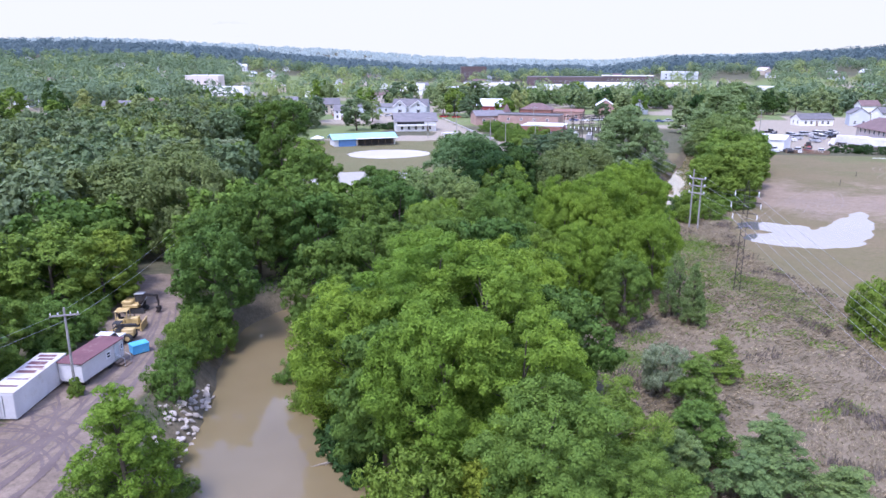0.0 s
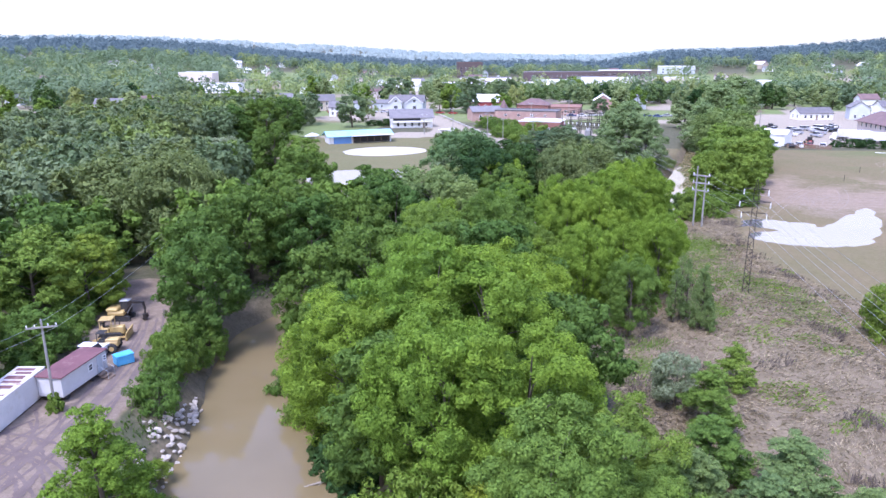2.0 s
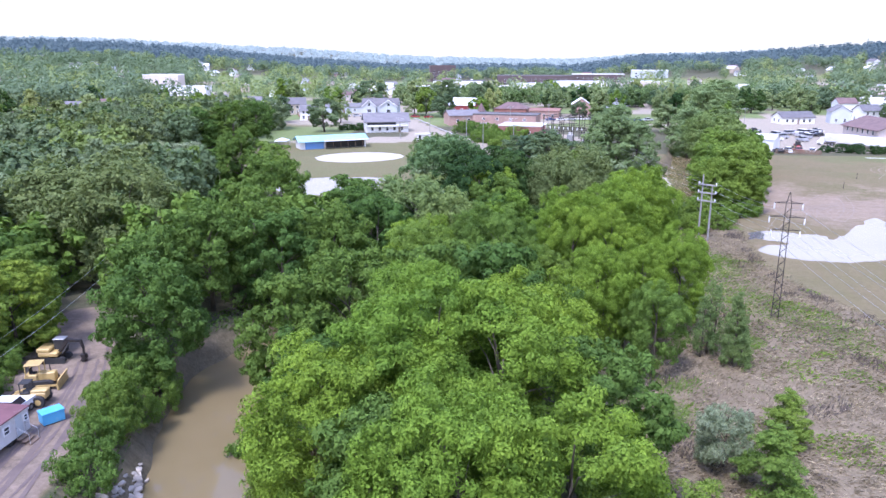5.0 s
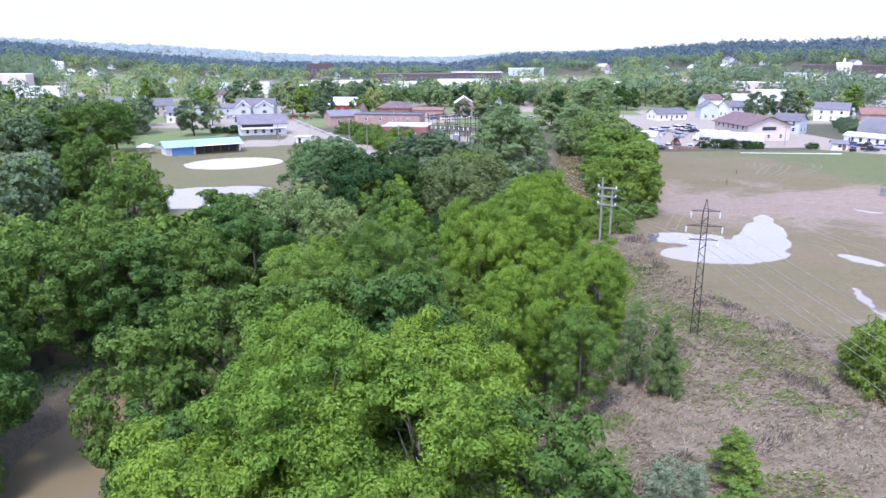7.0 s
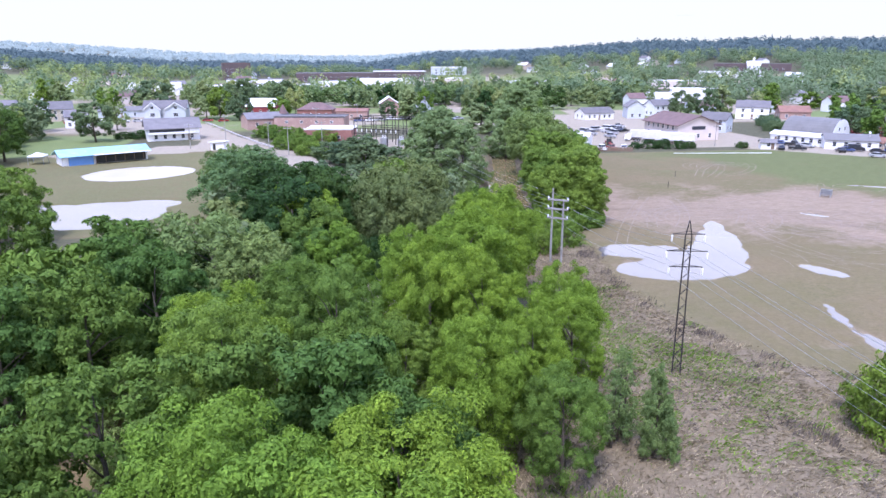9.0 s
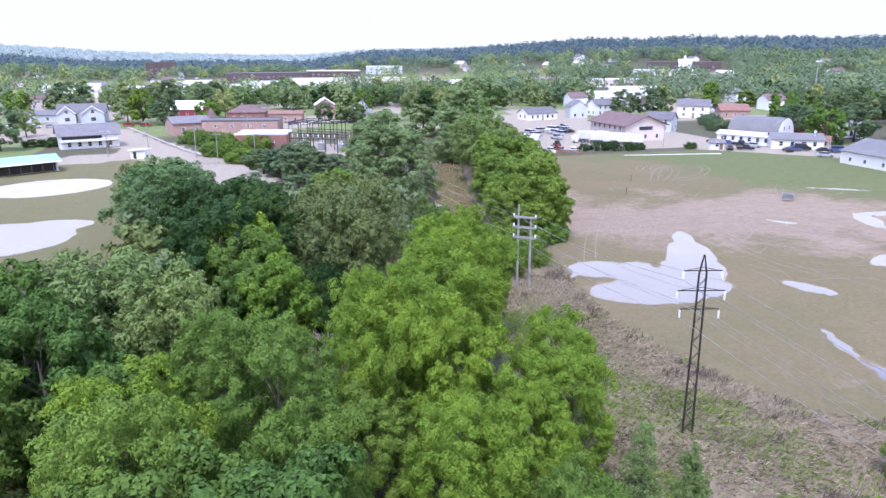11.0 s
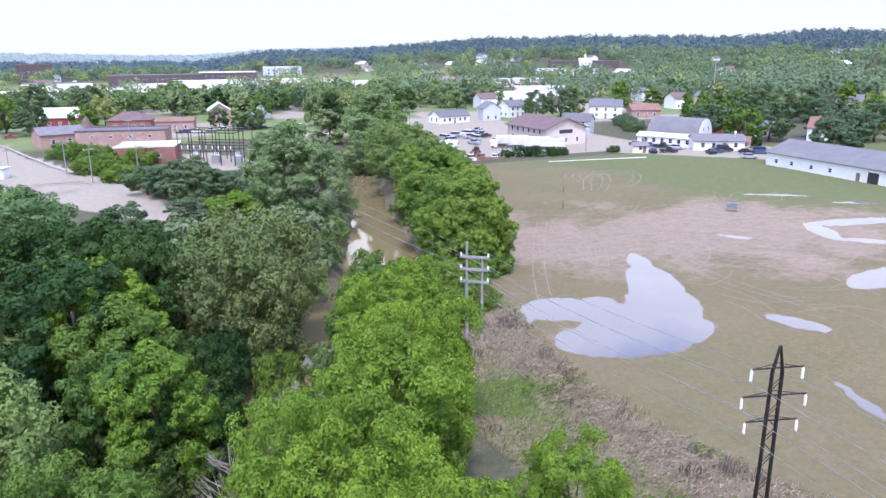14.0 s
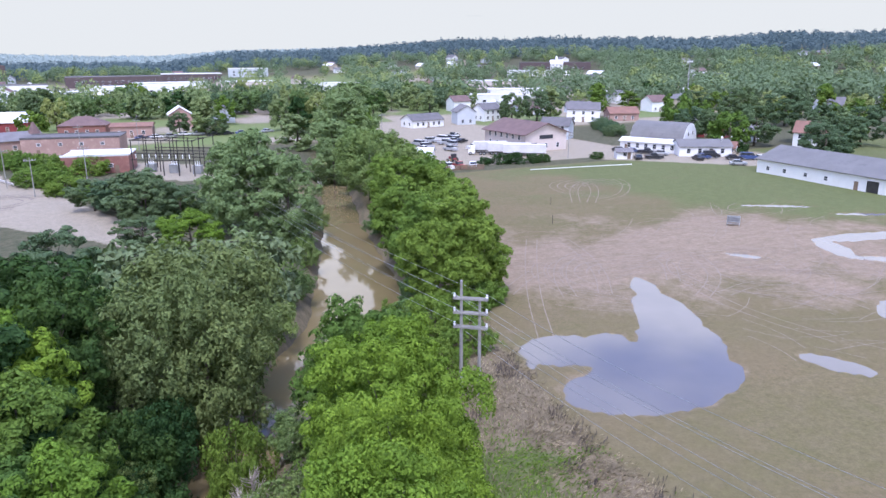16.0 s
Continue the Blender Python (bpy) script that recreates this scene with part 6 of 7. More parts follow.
part("bucket", profile(bmesh.new(), [(-2.1, 0.15), (-2.9, 0.05), (-2.95, 0.15), (-2.3, 0.3), (-2.2, 0.9), (-2.05, 0.9)], -1.1, 1.1), DARK_STEEL, ld)


# ---- vehicles ----
def car_parts(t, paint, kind):
    if kind == "pickup":
        lower, upper = [(-2.6, 0.35), (2.55, 0.35), (2.6, 0.75), (2.4, 1.0), (1.0, 1.08), (-2.6, 1.08)], [(1.1, 1.06), (0.5, 1.75), (-0.55, 1.78), (-0.75, 1.06)]
    elif kind == "van":
        lower, upper = [(-2.4, 0.35), (2.4, 0.35), (2.5, 0.8), (2.3, 1.15), (1.5, 1.3), (-2.4, 1.3)], [(1.6, 1.28), (1.0, 2.0), (-2.3, 2.05), (-2.4, 1.28)]
    else:
        lower, upper = [(-2.2, 0.35), (2.2, 0.35), (2.28, 0.62), (2.1, 0.85), (0.9, 0.95), (-2.2, 0.98), (-2.28, 0.7)], [(1.0, 0.93), (0.35, 1.42), (-1.1, 1.45), (-1.9, 0.95)]
    body = part("body", profile(bmesh.new(), lower, -0.88, 0.88), paint, t)
    part("cabin", profile(bmesh.new(), upper, -0.78, 0.78), GLASS, t)
    rx = [p[0] for p in upper[1:3]]
    part("roof_panel", boxes((min(rx) - 0.02, max(rx) + 0.02, -0.76, 0.76, upper[1][1] - 0.03, upper[2][1] + 0.03), bevel=0.02), paint, t)
    for wx in (-1.4, 1.45):
        for wy in (-0.8, 0.8):
            wheel(t, wx, wy, 0.34, 0.22)
    for s in (-0.62, 0.62):
        part("headlight", boxes((lower[2][0] - 0.1, lower[2][0] + 0.01, s - 0.15, s + 0.15, 0.62, 0.76)), PORCELAIN, body)
        part("tail_light", boxes((lower[0][0] - 0.02, lower[0][0] + 0.05, s - 0.12, s + 0.12, 0.72, 0.9)), RED_PAINT, body)


car_cache = {}


def car(x, y, turn, tone, kind="sedan", where="parked by the white hall"):
    names = ("black", "white", "silver", "red", "dark blue")
    m = pose(x, y, gz(x, y) + 0.03, 0, 0, turn)
    label, group = f"{names[tone]} {kind} {where}", "parked vehicles"
    if (tone, kind) in car_cache:
        return tagged(copy_thing(car_cache[tone, kind], m), label, "car", group)
    t = thing({"pickup": "pickup_truck", "van": "van"}.get(kind, "car"), m, label, "car", group)
    car_parts(t, CAR_PAINTS[tone], kind)
    car_cache[tone, kind] = t
    return t


car(-41.0, 58.2, gz(0, 0) + 95, 1, "pickup", "parked beside the office trailer")
for cx, cy, ct, tone, kind in ((144.4, 231.6, -30, 0, "pickup"), (139.8, 233.0, 60, 0, "sedan"), (160.4, 226.0, -40, 0, "van"), (156.8, 225.6, -35, 4, "sedan"), (154.0, 224.6, 70, 0, "sedan"), (156.6, 212.6, -35, 2, "sedan"), (167.0, 218.6, -35, 4, "van"),
                               (170.0, 216.8, -30, 1, "sedan"), (163.5, 220.6, -35, 0, "sedan"), (145.8, 248.5, -62, 0, "sedan"), (147.6, 244.6, -62, 4, "sedan"), (149.6, 240.6, -62, 0, "pickup"), (151.6, 236.6, -62, 2, "sedan")):
    car(cx, cy, ct, tone, kind)
yard_rng = random.Random(3)
for k in range(22):
    cx, cy = yard_rng.uniform(88, 122), yard_rng.uniform(268, 306)
    car(cx, cy, yard_rng.choice([10, 20, 100, 110]) + yard_rng.uniform(-8, 8), yard_rng.choice([0, 1, 1, 2, 2, 4]), yard_rng.choice(["sedan", "pickup", "van"]), "parked in the dusty truck yard")
for k in range(9):
    car(64 + 3.4 * k + yard_rng.uniform(-0.5, 0.5), 243.2 - 0.2 * k + yard_rng.uniform(-1, 1), 80 + yard_rng.uniform(-25, 25), yard_rng.choice([3, 1, 1, 2, 0]), yard_rng.choice(["sedan", "pickup"]), "parked along the field fence")
for k in range(10):
    car(16 + 5 * k, 352 + yard_rng.uniform(-4, 4), yard_rng.uniform(0, 20), yard_rng.choice([1, 2, 0, 4]), "sedan", "parked near the brick buildings")
for k in range(8):
    car(-104 + 9 * k + yard_rng.uniform(-2, 2), 362 + yard_rng.uniform(-3, 3), yard_rng.uniform(0, 20), yard_rng.choice([1, 2, 0, 4, 3]), "sedan", "parked on the town street")
booth = thing("gate_booth", pose(-32.8, 264.0, gz(-32.8, 264.0), 0, 0, -18), "pale booth with a dark doorway on the gravel lot", "booth")
part("wall", boxes((-2.2, 2.2, -1.4, 1.4, -0.2, 2.3)), WHITE_PAINT, booth)
part("roof", profile(bmesh.new(), [(-2.7, 2.3), (2.7, 2.6), (2.7, 2.75), (-2.7, 2.45)], -2.0, 1.7), ROOF_WHITE, booth)
part("door", boxes((-1.4, -0.5, -1.46, -1.38, 0, 2.0)), BLACK, booth, "dark doorway")
rail = thing("guard_rail", pose(0, 0, 0), "low grey guard rail along the edge of the lot", "barrier")
RAIL = [(-48.8, 353.4), (-39.3, 326.6), (-29.9, 298.7), (-22.1, 276.9), (-16.0, 262.0)]
for (x0, y0), (x1, y1) in zip(RAIL, RAIL[1:]):
    for k in range(4):
        u, v = k / 4, (k + 0.97) / 4
        a, b = (x0 + u * (x1 - x0), y0 + u * (y1 - y0)), (x0 + v * (x1 - x0), y0 + v * (y1 - y0))
        part("beam", tube(bmesh.new(), [(*a, gz(*a) + 0.6), (*b, gz(*b) + 0.6)], [0.22, 0.22], 4), CONCRETE, rail)
        part("post", tube(bmesh.new(), [(*a, gz(*a) - 0.2), (*a, gz(*a) + 0.7)], [0.08, 0.08], 6), CONCRETE, rail)


def semi_trailer(x, y, turn, length=12.5):
    t = thing("box_trailer", pose(x, y, gz(x, y), 0, 0, turn), "white box trailer standing in the truck yard", "trailer", "box trailers")
    part("body", boxes((-length / 2, length / 2, -1.25, 1.25, 1.1, 3.5), bevel=0.03), DIRTY_SHADED_WHITE, t)
    part("frame", boxes((-length / 2 + 0.2, length / 2 - 0.3, -0.5, 0.5, 0.8, 1.1)), DARK_STEEL, t)
    part("landing_leg", boxes((length / 2 - 3, length / 2 - 2.8, -0.8, -0.65, 0, 0.9), (length / 2 - 3, length / 2 - 2.8, 0.65, 0.8, 0, 0.9)), GREY_STEEL, t)
    for wx in (-length / 2 + 1.2, -length / 2 + 2.4):
        for wy in (-0.95, 0.95):
            wheel(t, wx, wy, 0.5, 0.35)
    return t


semi_trailer(112.0, 257.5, -32); semi_trailer(114.4, 252.8, -32); semi_trailer(109.0, 263.5, -25, 10.0)
truck = thing("lorry", pose(103.6, 262.0, 0, 0, 0, 150), "white lorry tractor beside the box trailers", "truck")
part("cab", profile(bmesh.new(), [(0.6, 0.5), (2.6, 0.5), (2.6, 1.5), (2.2, 1.7), (1.7, 2.7), (0.6, 2.8)], -1.1, 1.1), WHITE_PAINT, truck)
part("windscreen", profile(bmesh.new(), [(2.2, 1.75), (2.26, 1.78), (1.76, 2.6), (1.7, 2.58)], -0.95, 0.95), GLASS, truck)
part("frame", boxes((-2.8, 0.8, -0.45, 0.45, 0.6, 0.9)), DARK_STEEL, truck)
for wx in (-2.2, -1.1, 1.9):
    for wy in (-0.95, 0.95):
        wheel(truck, wx, wy, 0.5, 0.35)
skid = thing("tractor", pose(90.6, 252.0, 0.0, 0, 0, 95), "dark red tractor in the dusty yard", "tractor")
part("body", boxes((-0.2, 1.6, -0.4, 0.4, 0.8, 1.5), (-1.3, -0.1, -0.5, 0.5, 0.8, 1.3), bevel=0.08), RED_PAINT, skid)
part("cab", boxes((-1.2, 0.0, -0.6, 0.6, 1.3, 2.4), bevel=0.06), BLACK, skid)
for wx, r in ((-0.8, 0.75), (1.2, 0.45)):
    for wy in (-0.85, 0.85):
        wheel(skid, wx, wy, r, 0.4, YELLOW)

# ---- field things ----
stand_ = thing("bleacher", pose(101.6, 162.8, gz(101.6, 162.8), 0, 0, -47), "small aluminium bleacher alone on the field", "bleacher")
for k in range(4):
    part("seat_plank", boxes((-1.1, 1.1, -0.6 + 0.42 * k, -0.32 + 0.42 * k, 0.35 + 0.3 * k, 0.4 + 0.3 * k)), GREY_STEEL, stand_)
for s in (-1.0, 1.0):
    part("side_frame", tube(tube(bmesh.new(), [(s, -0.6, -0.1), (s, 0.95, 1.25), (s, 0.95, -0.1)], [0.035] * 3, 6), [(s, -0.6, 0.0), (s, 0.95, 0.0)], [0.03, 0.03], 6), GREY_STEEL, stand_)
part("back_board", boxes((-1.1, 1.1, 0.98, 1.02, 0.3, 1.5)), GREY_STEEL, stand_)
beam = thing("boundary_beam", pose(117.5, 228.6, gz(117.5, 228.6), 0, 0, -8), "long white boundary beam at the edge of the field", "barrier")
for k in range(6):
    part("beam", boxes((-15 + 5 * k, -10.1 + 5 * k, -0.1, 0.1, -0.1, 0.14), bevel=0.02), WHITE_PAINT, beam)
for k in range(6):
    f = thing("field_fence", pose(81.0 + 2.1 * k, 239.8 - 0.5 * k, gz(81 + 2.1 * k, 239.8), 0, 0, -13), "low brown board fence at the field's edge", "fence", "field fence")
    for b in range(8):
        part("board", boxes((-1.02 + 0.26 * b, -0.8 + 0.26 * b, -0.03, 0.03, -0.2, 1.3)), WOOD, f)
    part("rail", boxes((-1.05, 1.05, 0.03, 0.08, 0.3, 0.4), (-1.05, 1.05, 0.03, 0.08, 0.95, 1.05)), WOOD, f)
for px, py in ((74, 178), (83, 192)):
    p = thing("marker_post", pose(px, py, gz(px, py)), "thin dark marker post in the mud", "post")
    part("post", tube(bmesh.new(), [(0, 0, -0.3), (0, 0, 1.5)], [0.06, 0.05], 6), DARK_STEEL, p)
mast = thing("floodlight_mast", pose(355, 439, gz(355, 439) - 0.2), "tall floodlight mast above the trees", "lamp")
part("mast", tube(bmesh.new(), [(0, 0, 0), (0, 0, 12), (0, 0, 24)], [0.5, 0.4, 0.25], 8), GREY_STEEL, mast)
rack = part("lamp_rack", boxes((-2.6, 2.6, -0.1, 0.1, 22.3, 22.5), (-2.6, 2.6, -0.1, 0.1, 23.7, 23.9)), GREY_STEEL, mast)
for k in range(5):
    part("lamp", boxes((-2.4 + k * 1.05, -1.8 + k * 1.05, -0.4, 0.0, 22.6, 23.5), bevel=0.05), PORCELAIN, rack)

# ---- substation ----
sub = thing("substation_frame", pose(19.5, 269.0, gz(19.5, 269), 0, 0, -32), "dark steel portal frames of the substation", "substation")
for fx in (-8, -4, 0, 4, 8):
    for fy in (-6, 0, 6):
        part("column", tube(bmesh.new(), [(fx, fy, -0.3), (fx, fy, 4), (fx, fy, 9.0)], [0.15, 0.13, 0.12], 4), DARK_STEEL, sub)
for fy in (-6, 0, 6):
    for z in (3.9, 5.5, 8.75):
        part("beam", boxes((-8.4, 8.4, fy - 0.08, fy + 0.08, z - 0.1, z + 0.1)), DARK_STEEL, sub)
for fx in (-8, 0, 8):
    part("beam", boxes((fx - 0.08, fx + 0.08, -6, 6, 8.65, 8.85)), DARK_STEEL, sub)
for k in range(9):
    part("insulator", tube(bmesh.new(), [(-7 + 1.75 * k, -6, 5.4), (-7 + 1.75 * k, -6, 4.4)], [0.12, 0.12], 6), PORCELAIN, sub)
for k in range(3):
    tr = thing("transformer", pose(14 + 5.2 * k, 272 - 4.2 * k, gz(14 + 5.2 * k, 272 - 4.2 * k), 0, 0, -32), "grey transformer inside the substation", "transformer", "transformers")
    part("tank", boxes((-1.1, 1.1, -0.8, 0.8, 0, 2.2), bevel=0.05), GREY_STEEL, tr)
    for b in (-0.6, 0, 0.6):
        part("bushing", tube(bmesh.new(), [(b, 0, 2.2), (b, 0, 2.8), (b, 0, 3.3)], [0.14, 0.1, 0.05], 8), PORCELAIN, tr)

# ---- river bank: rip-rap and driftwood ----
rock_meshes = []
for k in range(7):
    bm = bmesh.new()
    bmesh.ops.create_icosphere(bm, subdivisions=1, radius=0.5)
    for v in bm.verts:
        v.co *= 0.75 + 0.45 * noise.noise(v.co * 2.3 + Vector((k * 3.1, 0, 0)))
        v.co.z *= 0.65
        v.co.x *= 1.25
    me = bpy.data.meshes.new("rock")
    bm.to_mesh(me); bm.free()
    me.materials.append(STONE)
    rock_meshes.append(me)
rock_rng = random.Random(4)
BANK = [(-28.6, 56.0), (-28.4, 52.0), (-27.9, 48.5), (-26.8, 45.2), (-25.2, 42.0), (-24.0, 39.0), (-23.0, 35.0)]
for k in range(170):
    s = rock_rng.random() * (len(BANK) - 1)
    i = min(int(s), len(BANK) - 2)
    u = s - i
    x = BANK[i][0] * (1 - u) + BANK[i + 1][0] * u + rock_rng.gauss(0.2, 0.8)
    y = BANK[i][1] * (1 - u) + BANK[i + 1][1] * u + rock_rng.gauss(0, 0.5)
    size = rock_rng.uniform(0.4, 1.05)
    ob = new("rock", rock_meshes[k % 7])
    ob.matrix_basis = pose(x, y, gz(x, y) + 0.05 * size, rock_rng.uniform(-20, 20), rock_rng.uniform(-20, 20), rock_rng.uniform(0, 360)) @ Matrix.Diagonal((size, size, size, 1))
    tagged(ob, "pale angular limestone rock on the river bank", "rock", "rip-rap on the bank")
snag = thing("driftwood", pose(-12.6, 46.0, -2.15, 0, 0, 205), "bare pale branch lying in the brown river", "driftwood")
part("branch", tube(bmesh.new(), [(-1.2, 0, 0.5), (0, 0, 0.2), (1.4, 0.2, 0.1), (2.6, 0.1, -0.1)], [0.14, 0.11, 0.08, 0.04], 6), DEADWOOD, snag)
part("twig", tube(bmesh.new(), [(0.6, 0.1, 0.15), (1.2, 0.6, 0.3), (1.5, 1.0, 0.35)], [0.05, 0.03, 0.01], 5), DEADWOOD, snag)


def dead_tree(x, y, height, seed):
    rng = random.Random(seed)
    t = thing("dead_tree", pose(x, y, gz(x, y) - 0.1), "bare dead tree with thin grey branches", "tree", "dead trees")
    part("trunk", tube(bmesh.new(), [(0, 0, -0.2), (0.2, 0.1, height * 0.4), (0.1, -0.2, height)], [0.2, 0.14, 0.03], 6), DEADWOOD, t)
    for k in range(26):
        z = height * rng.uniform(0.3, 0.95)
        a, r = rng.uniform(0, 6.28), (height - z) * 0.35 + 0.6
        c, s = math.cos(a), math.sin(a)
        bm = tube(bmesh.new(), [(0.1, 0, z), (c * r * 0.6, s * r * 0.6, z + r * 0.5), (c * r, s * r, z + r * 1.0)], [0.06, 0.035, 0.008], 4)
        for _ in range(3):
            b = a + rng.uniform(-0.9, 0.9)
            tube(bm, [(c * r * 0.5, s * r * 0.5, z + r * 0.45), (c * r * 0.5 + math.cos(b) * r * 0.5, s * r * 0.5 + math.sin(b) * r * 0.5, z + r * rng.uniform(0.6, 1.1))], [0.025, 0.006], 3)
        part("branch", bm, DEADWOOD, t)


dead_tree(3.0, 105.0, 9.5, 1)
dead_tree(8.2, 113.0, 7.0, 2)
dead_tree(3.8, 96.0, 10.0, 3)
dead_tree(9.5, 117.5, 5.5, 4)


# ---- reeds and low plants ----
def blades(name, count, accept, box_, length, mat_, flat, label, seed, broad=0.09):
    rng = np.random.default_rng(seed)
    x0, x1, y0, y1 = box_
    x, y = rng.uniform(x0, x1, count * 4), rng.uniform(y0, y1, count * 4)
    keep = accept(x, y, rng.random(count * 4))
    x, y = x[keep][:count], y[keep][:count]
    n = len(x)
    z = ground_z(x, y)
    comb = 2.2 * wave(x, y, 9.0, 1.5) + rng.normal(size=n) * 0.55
    up = np.clip(flat + 0.35 * wave(x, y, 1.8, 7.0) + 0.22 * rng.normal(size=n), 0.05, 1.4)
    ln = length * (0.55 + 0.8 * rng.random(n))
    way = np.stack([np.cos(comb) * np.cos(up), np.sin(comb) * np.cos(up), np.sin(up)], -1)
    side = np.cross(way, rng.normal(size=(n, 3)))
    side /= np.linalg.norm(side, axis=1, keepdims=True)
    root = np.stack([x, y, z - 0.03], -1)
    w = (broad * (0.6 + 0.8 * rng.random(n)))[:, None]
    mid_, tip = root + way * (ln * 0.55)[:, None] + np.array([0, 0, 0.06]), root + way * ln[:, None] - np.array([0, 0, 0.05])
    v = np.stack([root - side * w * 0.5, mid_ + side * w, tip, mid_ - side * w], 1).reshape(-1, 3)
    me = bpy.data.meshes.new(name)
    me.vertices.add(4 * n); me.vertices.foreach_set("co", v.astype(np.float32).ravel())
    me.loops.add(4 * n); me.loops.foreach_set("vertex_index", np.arange(4 * n, dtype=np.int32))
    me.polygons.add(n); me.polygons.foreach_set("loop_start", np.arange(0, 4 * n, 4, dtype=np.int32))
    me.update(calc_edges=True)
    me.materials.append(mat_)
    tagged(new(name, me), label, "plants", kind="stuff")


def in_reed(x, y, r):
    (mud, lush, reed), _, _ = ground_zones(x, y)
    return r < reed * (0.45 + 0.55 * (wave(x, y, 3.2, 6.0) > -0.4))


def in_green(x, y, r):
    (mud, lush, reed), _, _ = ground_zones(x, y)
    return (r < lush) & (x < field_edge(y) + 1) & (x > marsh_edge(y) - 3) & (y < 146)


blades("flattened_reeds", 115000, in_reed, (6, 66, 18, 146), 0.55, REED, 0.16, "flattened dry reeds matted over the marsh", 8, 0.042)
blades("standing_reeds", 30000, lambda x, y, r: in_reed(x, y, r) & (wave(x, y, 2.6, 11.0) > 0.45), (6, 60, 30, 146), 0.6, REED_DARK, 1.1, "dark clumps of broken standing reed stalks", 9, 0.05)
blades("reed_stubble", 16000, lambda x, y, r: in_reed(x, y, r) & (wave(x, y, 6.0, 3.0) + 0.5 * wave(x, y, 1.4, 2.0) > 0.3), (6, 66, 30, 146), 0.4, REED_DARK, 0.5, "broken dark reed litter", 19, 0.05)
blades("green_herbs", 75000, in_green, (8, 62, 34, 146), 0.34, LEAF_YELLOW, 0.6, "fresh green herbs growing through the dry marsh", 10, 0.045)
blades("green_tussocks", 24000, lambda x, y, r: (in_reed(x, y, r)) & (wave(x, y, 4.2, 21.0) > 0.45) & (r < 0.7), (8, 62, 34, 100), 0.38, LEAF_BRIGHT, 0.6, "yellow-green tussocks among the reeds", 12, 0.05)
blades("bank_weeds", 34000, lambda x, y, r: (near_line(RIVER_LINE, x, y) > 2.2) & (near_line(RIVER_LINE, x, y) < 6) & (near_line(YARD_LINE, x, y) > 0.5) & (r < 0.8), (-36, 40, 34, 190), 0.5, LEAF_MID, 0.8, "rank green weeds along the river bank", 13, 0.08)


# ---- tyre tracks ----
def ruts(name, lines, width, material, label, gauge=0.85, lift=0.025):
    """Pairs of ribbons pressed along smooth lines of x, y."""
    vs, fs = [], []
    for pts in lines:
        p = np.array(pts, float)
        for _ in range(3):  # round the corners
            q = [p[0]]
            for a, b in zip(p, p[1:]):
                q += [0.75 * a + 0.25 * b, 0.25 * a + 0.75 * b]
            p = np.array(q + [p[-1]])
        way = np.gradient(p, axis=0)
        way /= np.linalg.norm(way, axis=1, keepdims=True)
        nrm = np.stack([-way[:, 1], way[:, 0]], -1)
        for side in ((-gauge, gauge) if gauge else (0,)):
            k0 = len(vs)
            for k, (c, m_) in enumerate(zip(p, nrm)):
                w = width * (0.35 + 0.65 * abs(math.sin(k * 0.9 + side + c[0])))
                for e in (-w / 2, w / 2):
                    vs.append(tuple(c + m_ * (side + e)))
            fs += [(k0 + 2 * k, k0 + 2 * k + 1, k0 + 2 * k + 3, k0 + 2 * k + 2) for k in range(len(p) - 1)]
    xs, ys = np.array(vs).T
    sheet(name, [tuple(v) for v in np.stack([xs, ys, ground_z(xs, ys) + lift], -1)], fs, material, label, "tyre tracks")


def arc(cx, cy, r, a0, a1):
    return [(cx + r * math.cos(radians(a0 + (a1 - a0) * k / 10)), cy + r * math.sin(radians(a0 + (a1 - a0) * k / 10))) for k in range(11)]


TRACK_PALE = surface("dried_mud_track", (0.262, 0.212, 0.162), (0.215, 0.17, 0.125), 0.8, 0.95)
TRACK_DARK = surface("wet_mud_rut", (0.12, 0.087, 0.072), (0.15, 0.112, 0.092), 0.8, 0.8)
FIELD_TRACKS = [[(43.5, 133.6), (49.2, 145), (57.7, 159.4), (64.7, 170.1)], [(53.9, 144.1), (57.1, 151.3), (61.8, 157.4), (67.1, 160.4)], [(58.6, 143.1), (63.2, 149.9), (66.9, 158.6), (69.3, 167.8)],
                [(88.7, 191.3), (97.1, 204.4), (104.9, 210.8), (111.8, 211)], [(91.4, 190), (100.4, 200.2), (105.1, 208.9), (97.9, 205.6)], [(95.4, 191.4), (102.5, 193.7), (111.5, 203), (113.7, 210.1)],
                [(68.6, 136.8), (75, 140.8), (78.9, 145.4), (81.7, 151.3)], [(70, 143.3), (74.7, 149.2), (75.7, 152.3)], [(71.9, 136.5), (80, 138.4), (84.8, 133), (83.4, 118.6)],
                [(71.5, 142.6), (69, 132), (71.3, 120)], [(47.4, 148.6), (51.8, 152.3), (55.9, 155.1)], [(76, 150), (84, 141), (92, 137), (104, 130)], [(70, 158), (80, 152), (92, 150), (100, 144)]]
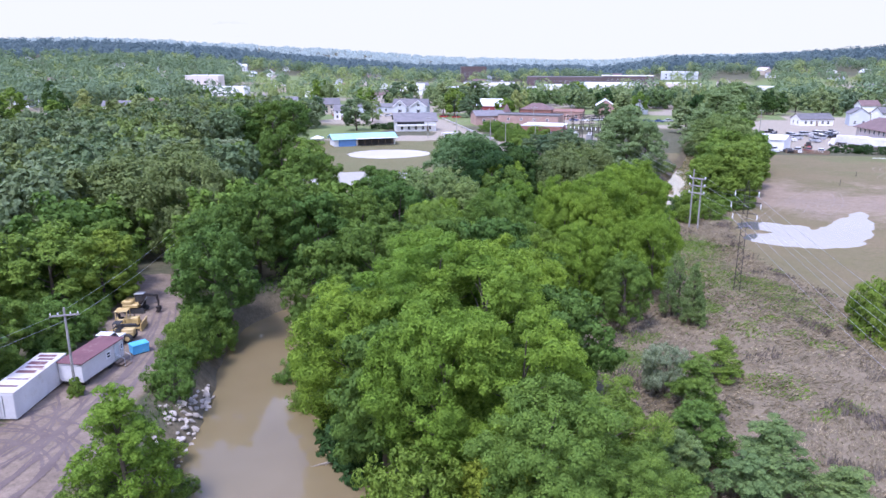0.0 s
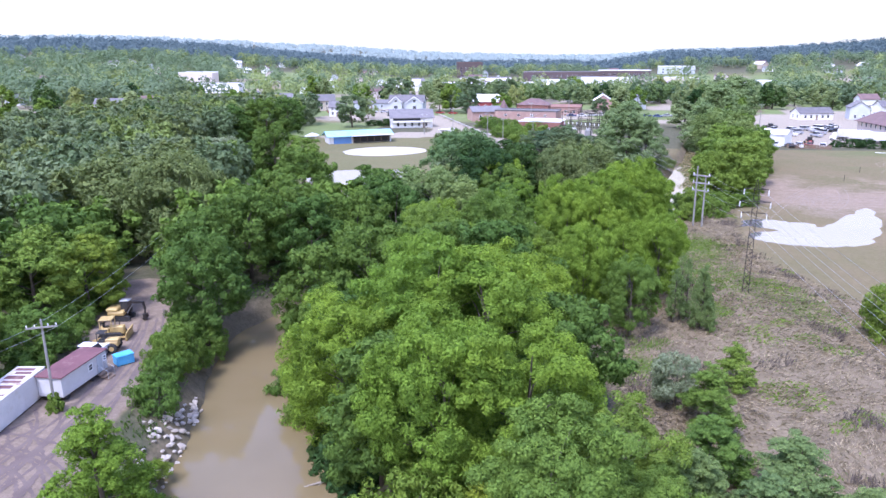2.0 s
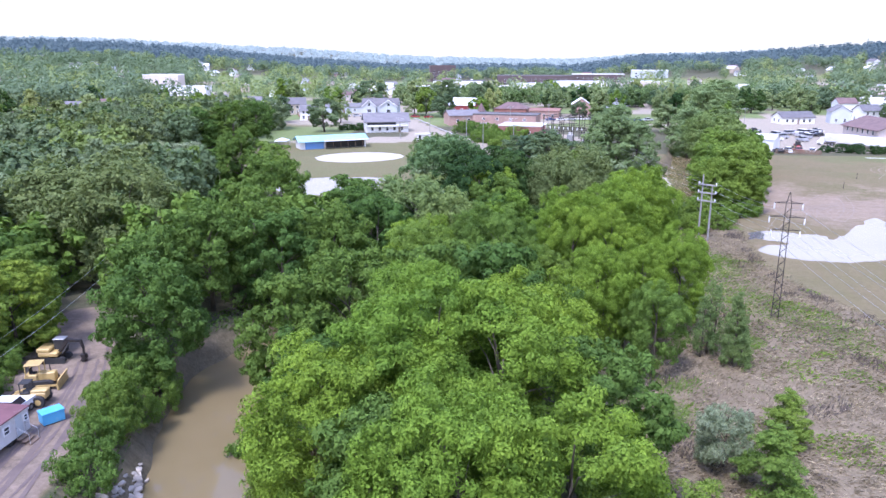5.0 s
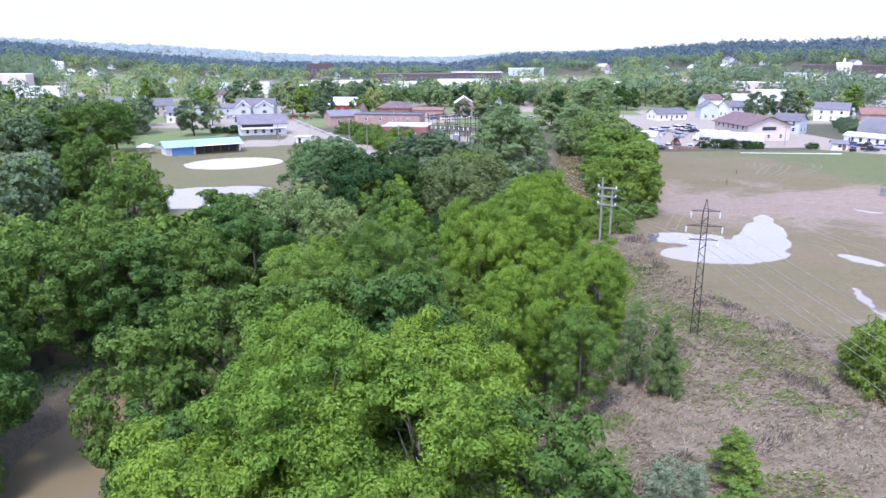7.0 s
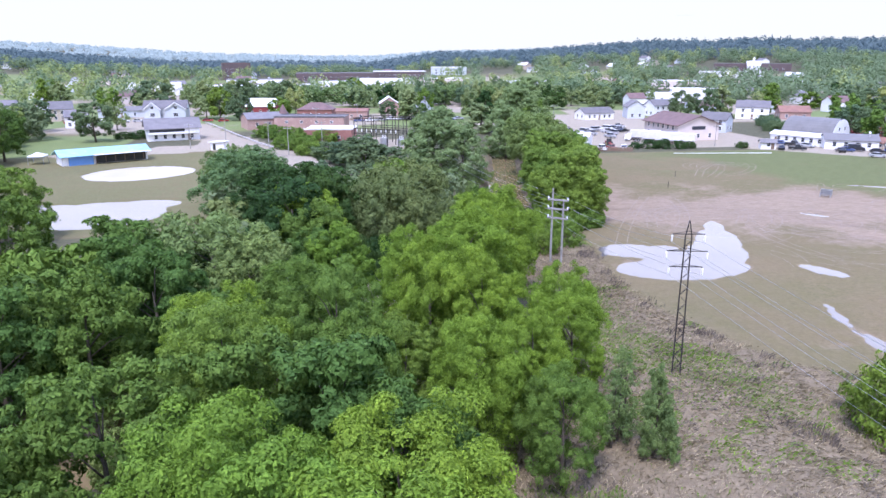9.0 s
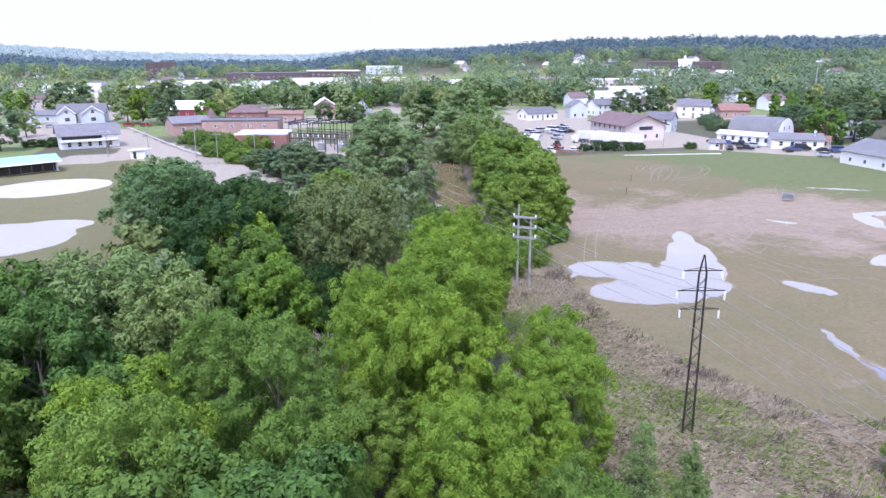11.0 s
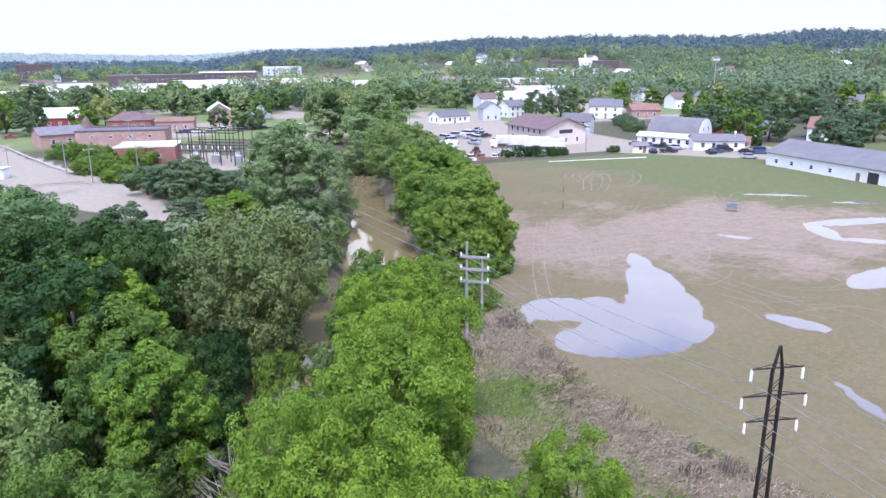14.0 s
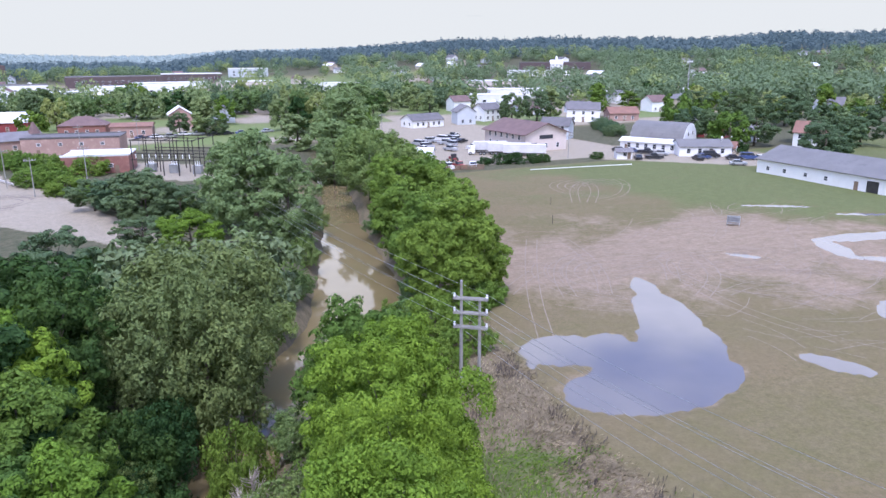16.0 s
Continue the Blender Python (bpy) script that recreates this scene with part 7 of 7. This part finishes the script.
FIELD_TRACKS += [arc(104, 203, r_, a_, a_ + 95 + 9 * k_) for k_, (r_, a_) in enumerate(((3.2, 10), (4.6, 40), (5.9, -20), (7.4, 70), (9.0, 30), (10.8, 100)))]
FIELD_TRACKS += [arc(66, 149, r_, a_, a_ + 70 + 12 * k_) for k_, (r_, a_) in enumerate(((4.0, 90), (5.6, 60), (7.4, 110), (9.4, 80), (11.6, 130)))]
FIELD_TRACKS += [arc(84, 141, r_, a_, a_ + 80) for r_, a_ in ((5.0, 180), (7.2, 150), (9.5, 200), (12.0, 120))]
ruts("tyre_tracks_field", FIELD_TRACKS, 0.17, TRACK_PALE, "pale tyre tracks curving over the muddy field")
track_rng = random.Random(17)
scuffs = []
for k in range(190):  # short scuffs where machines turned
    x, y = track_rng.uniform(50, 118), track_rng.uniform(118, 176)
    if pool_depth(np.array(x), np.array(y)) > -2 or x < field_edge(y) + 4:
        continue
    turn, bend, reach = track_rng.uniform(-1.2, 0.4) + 0.02 * (x - 70), track_rng.uniform(-0.06, 0.06), track_rng.uniform(4, 14)
    scuffs.append([(x + math.cos(turn + bend * s) * s, y + math.sin(turn + bend * s) * s) for s in (0, reach * 0.33, reach * 0.66, reach)])
ruts("tyre_tracks_scuffs", scuffs, 0.13, TRACK_PALE, "faint pale scuffs across the mud film", 0.0)
ruts("tyre_tracks_yard", [[(-30.5, 26), (-31.6, 38), (-34.0, 49), (-36.6, 58), (-39.5, 67)], [(-32.0, 24), (-33.4, 38), (-35.4, 48), (-37.4, 56)], [(-36, 38), (-35.5, 42), (-36.5, 46), (-39, 49)], arc(-90, 46, 54.2, -30, 26), arc(-92, 44, 57.6, -25, 30), arc(-42, 36, 9, -30, 60), arc(-38, 34, 7, 20, 120), arc(-30, 42, 9, 150, 230), arc(-44, 40, 7.5, -40, 50), [(-45, 40), (-40, 41.5), (-35, 41), (-31, 38)], [(-46, 43.5), (-40, 43.8), (-34.5, 43), (-30.5, 41)]], 0.36, TRACK_DARK, "dark wheel ruts in the wet yard mud")
ruts("tyre_tracks_lot", [arc(-18, 243, 6, 0, 340), arc(-18, 243, 8.2, 20, 300)], 0.3, TRACK_DARK, "dark tyre rings on the flooded lot")
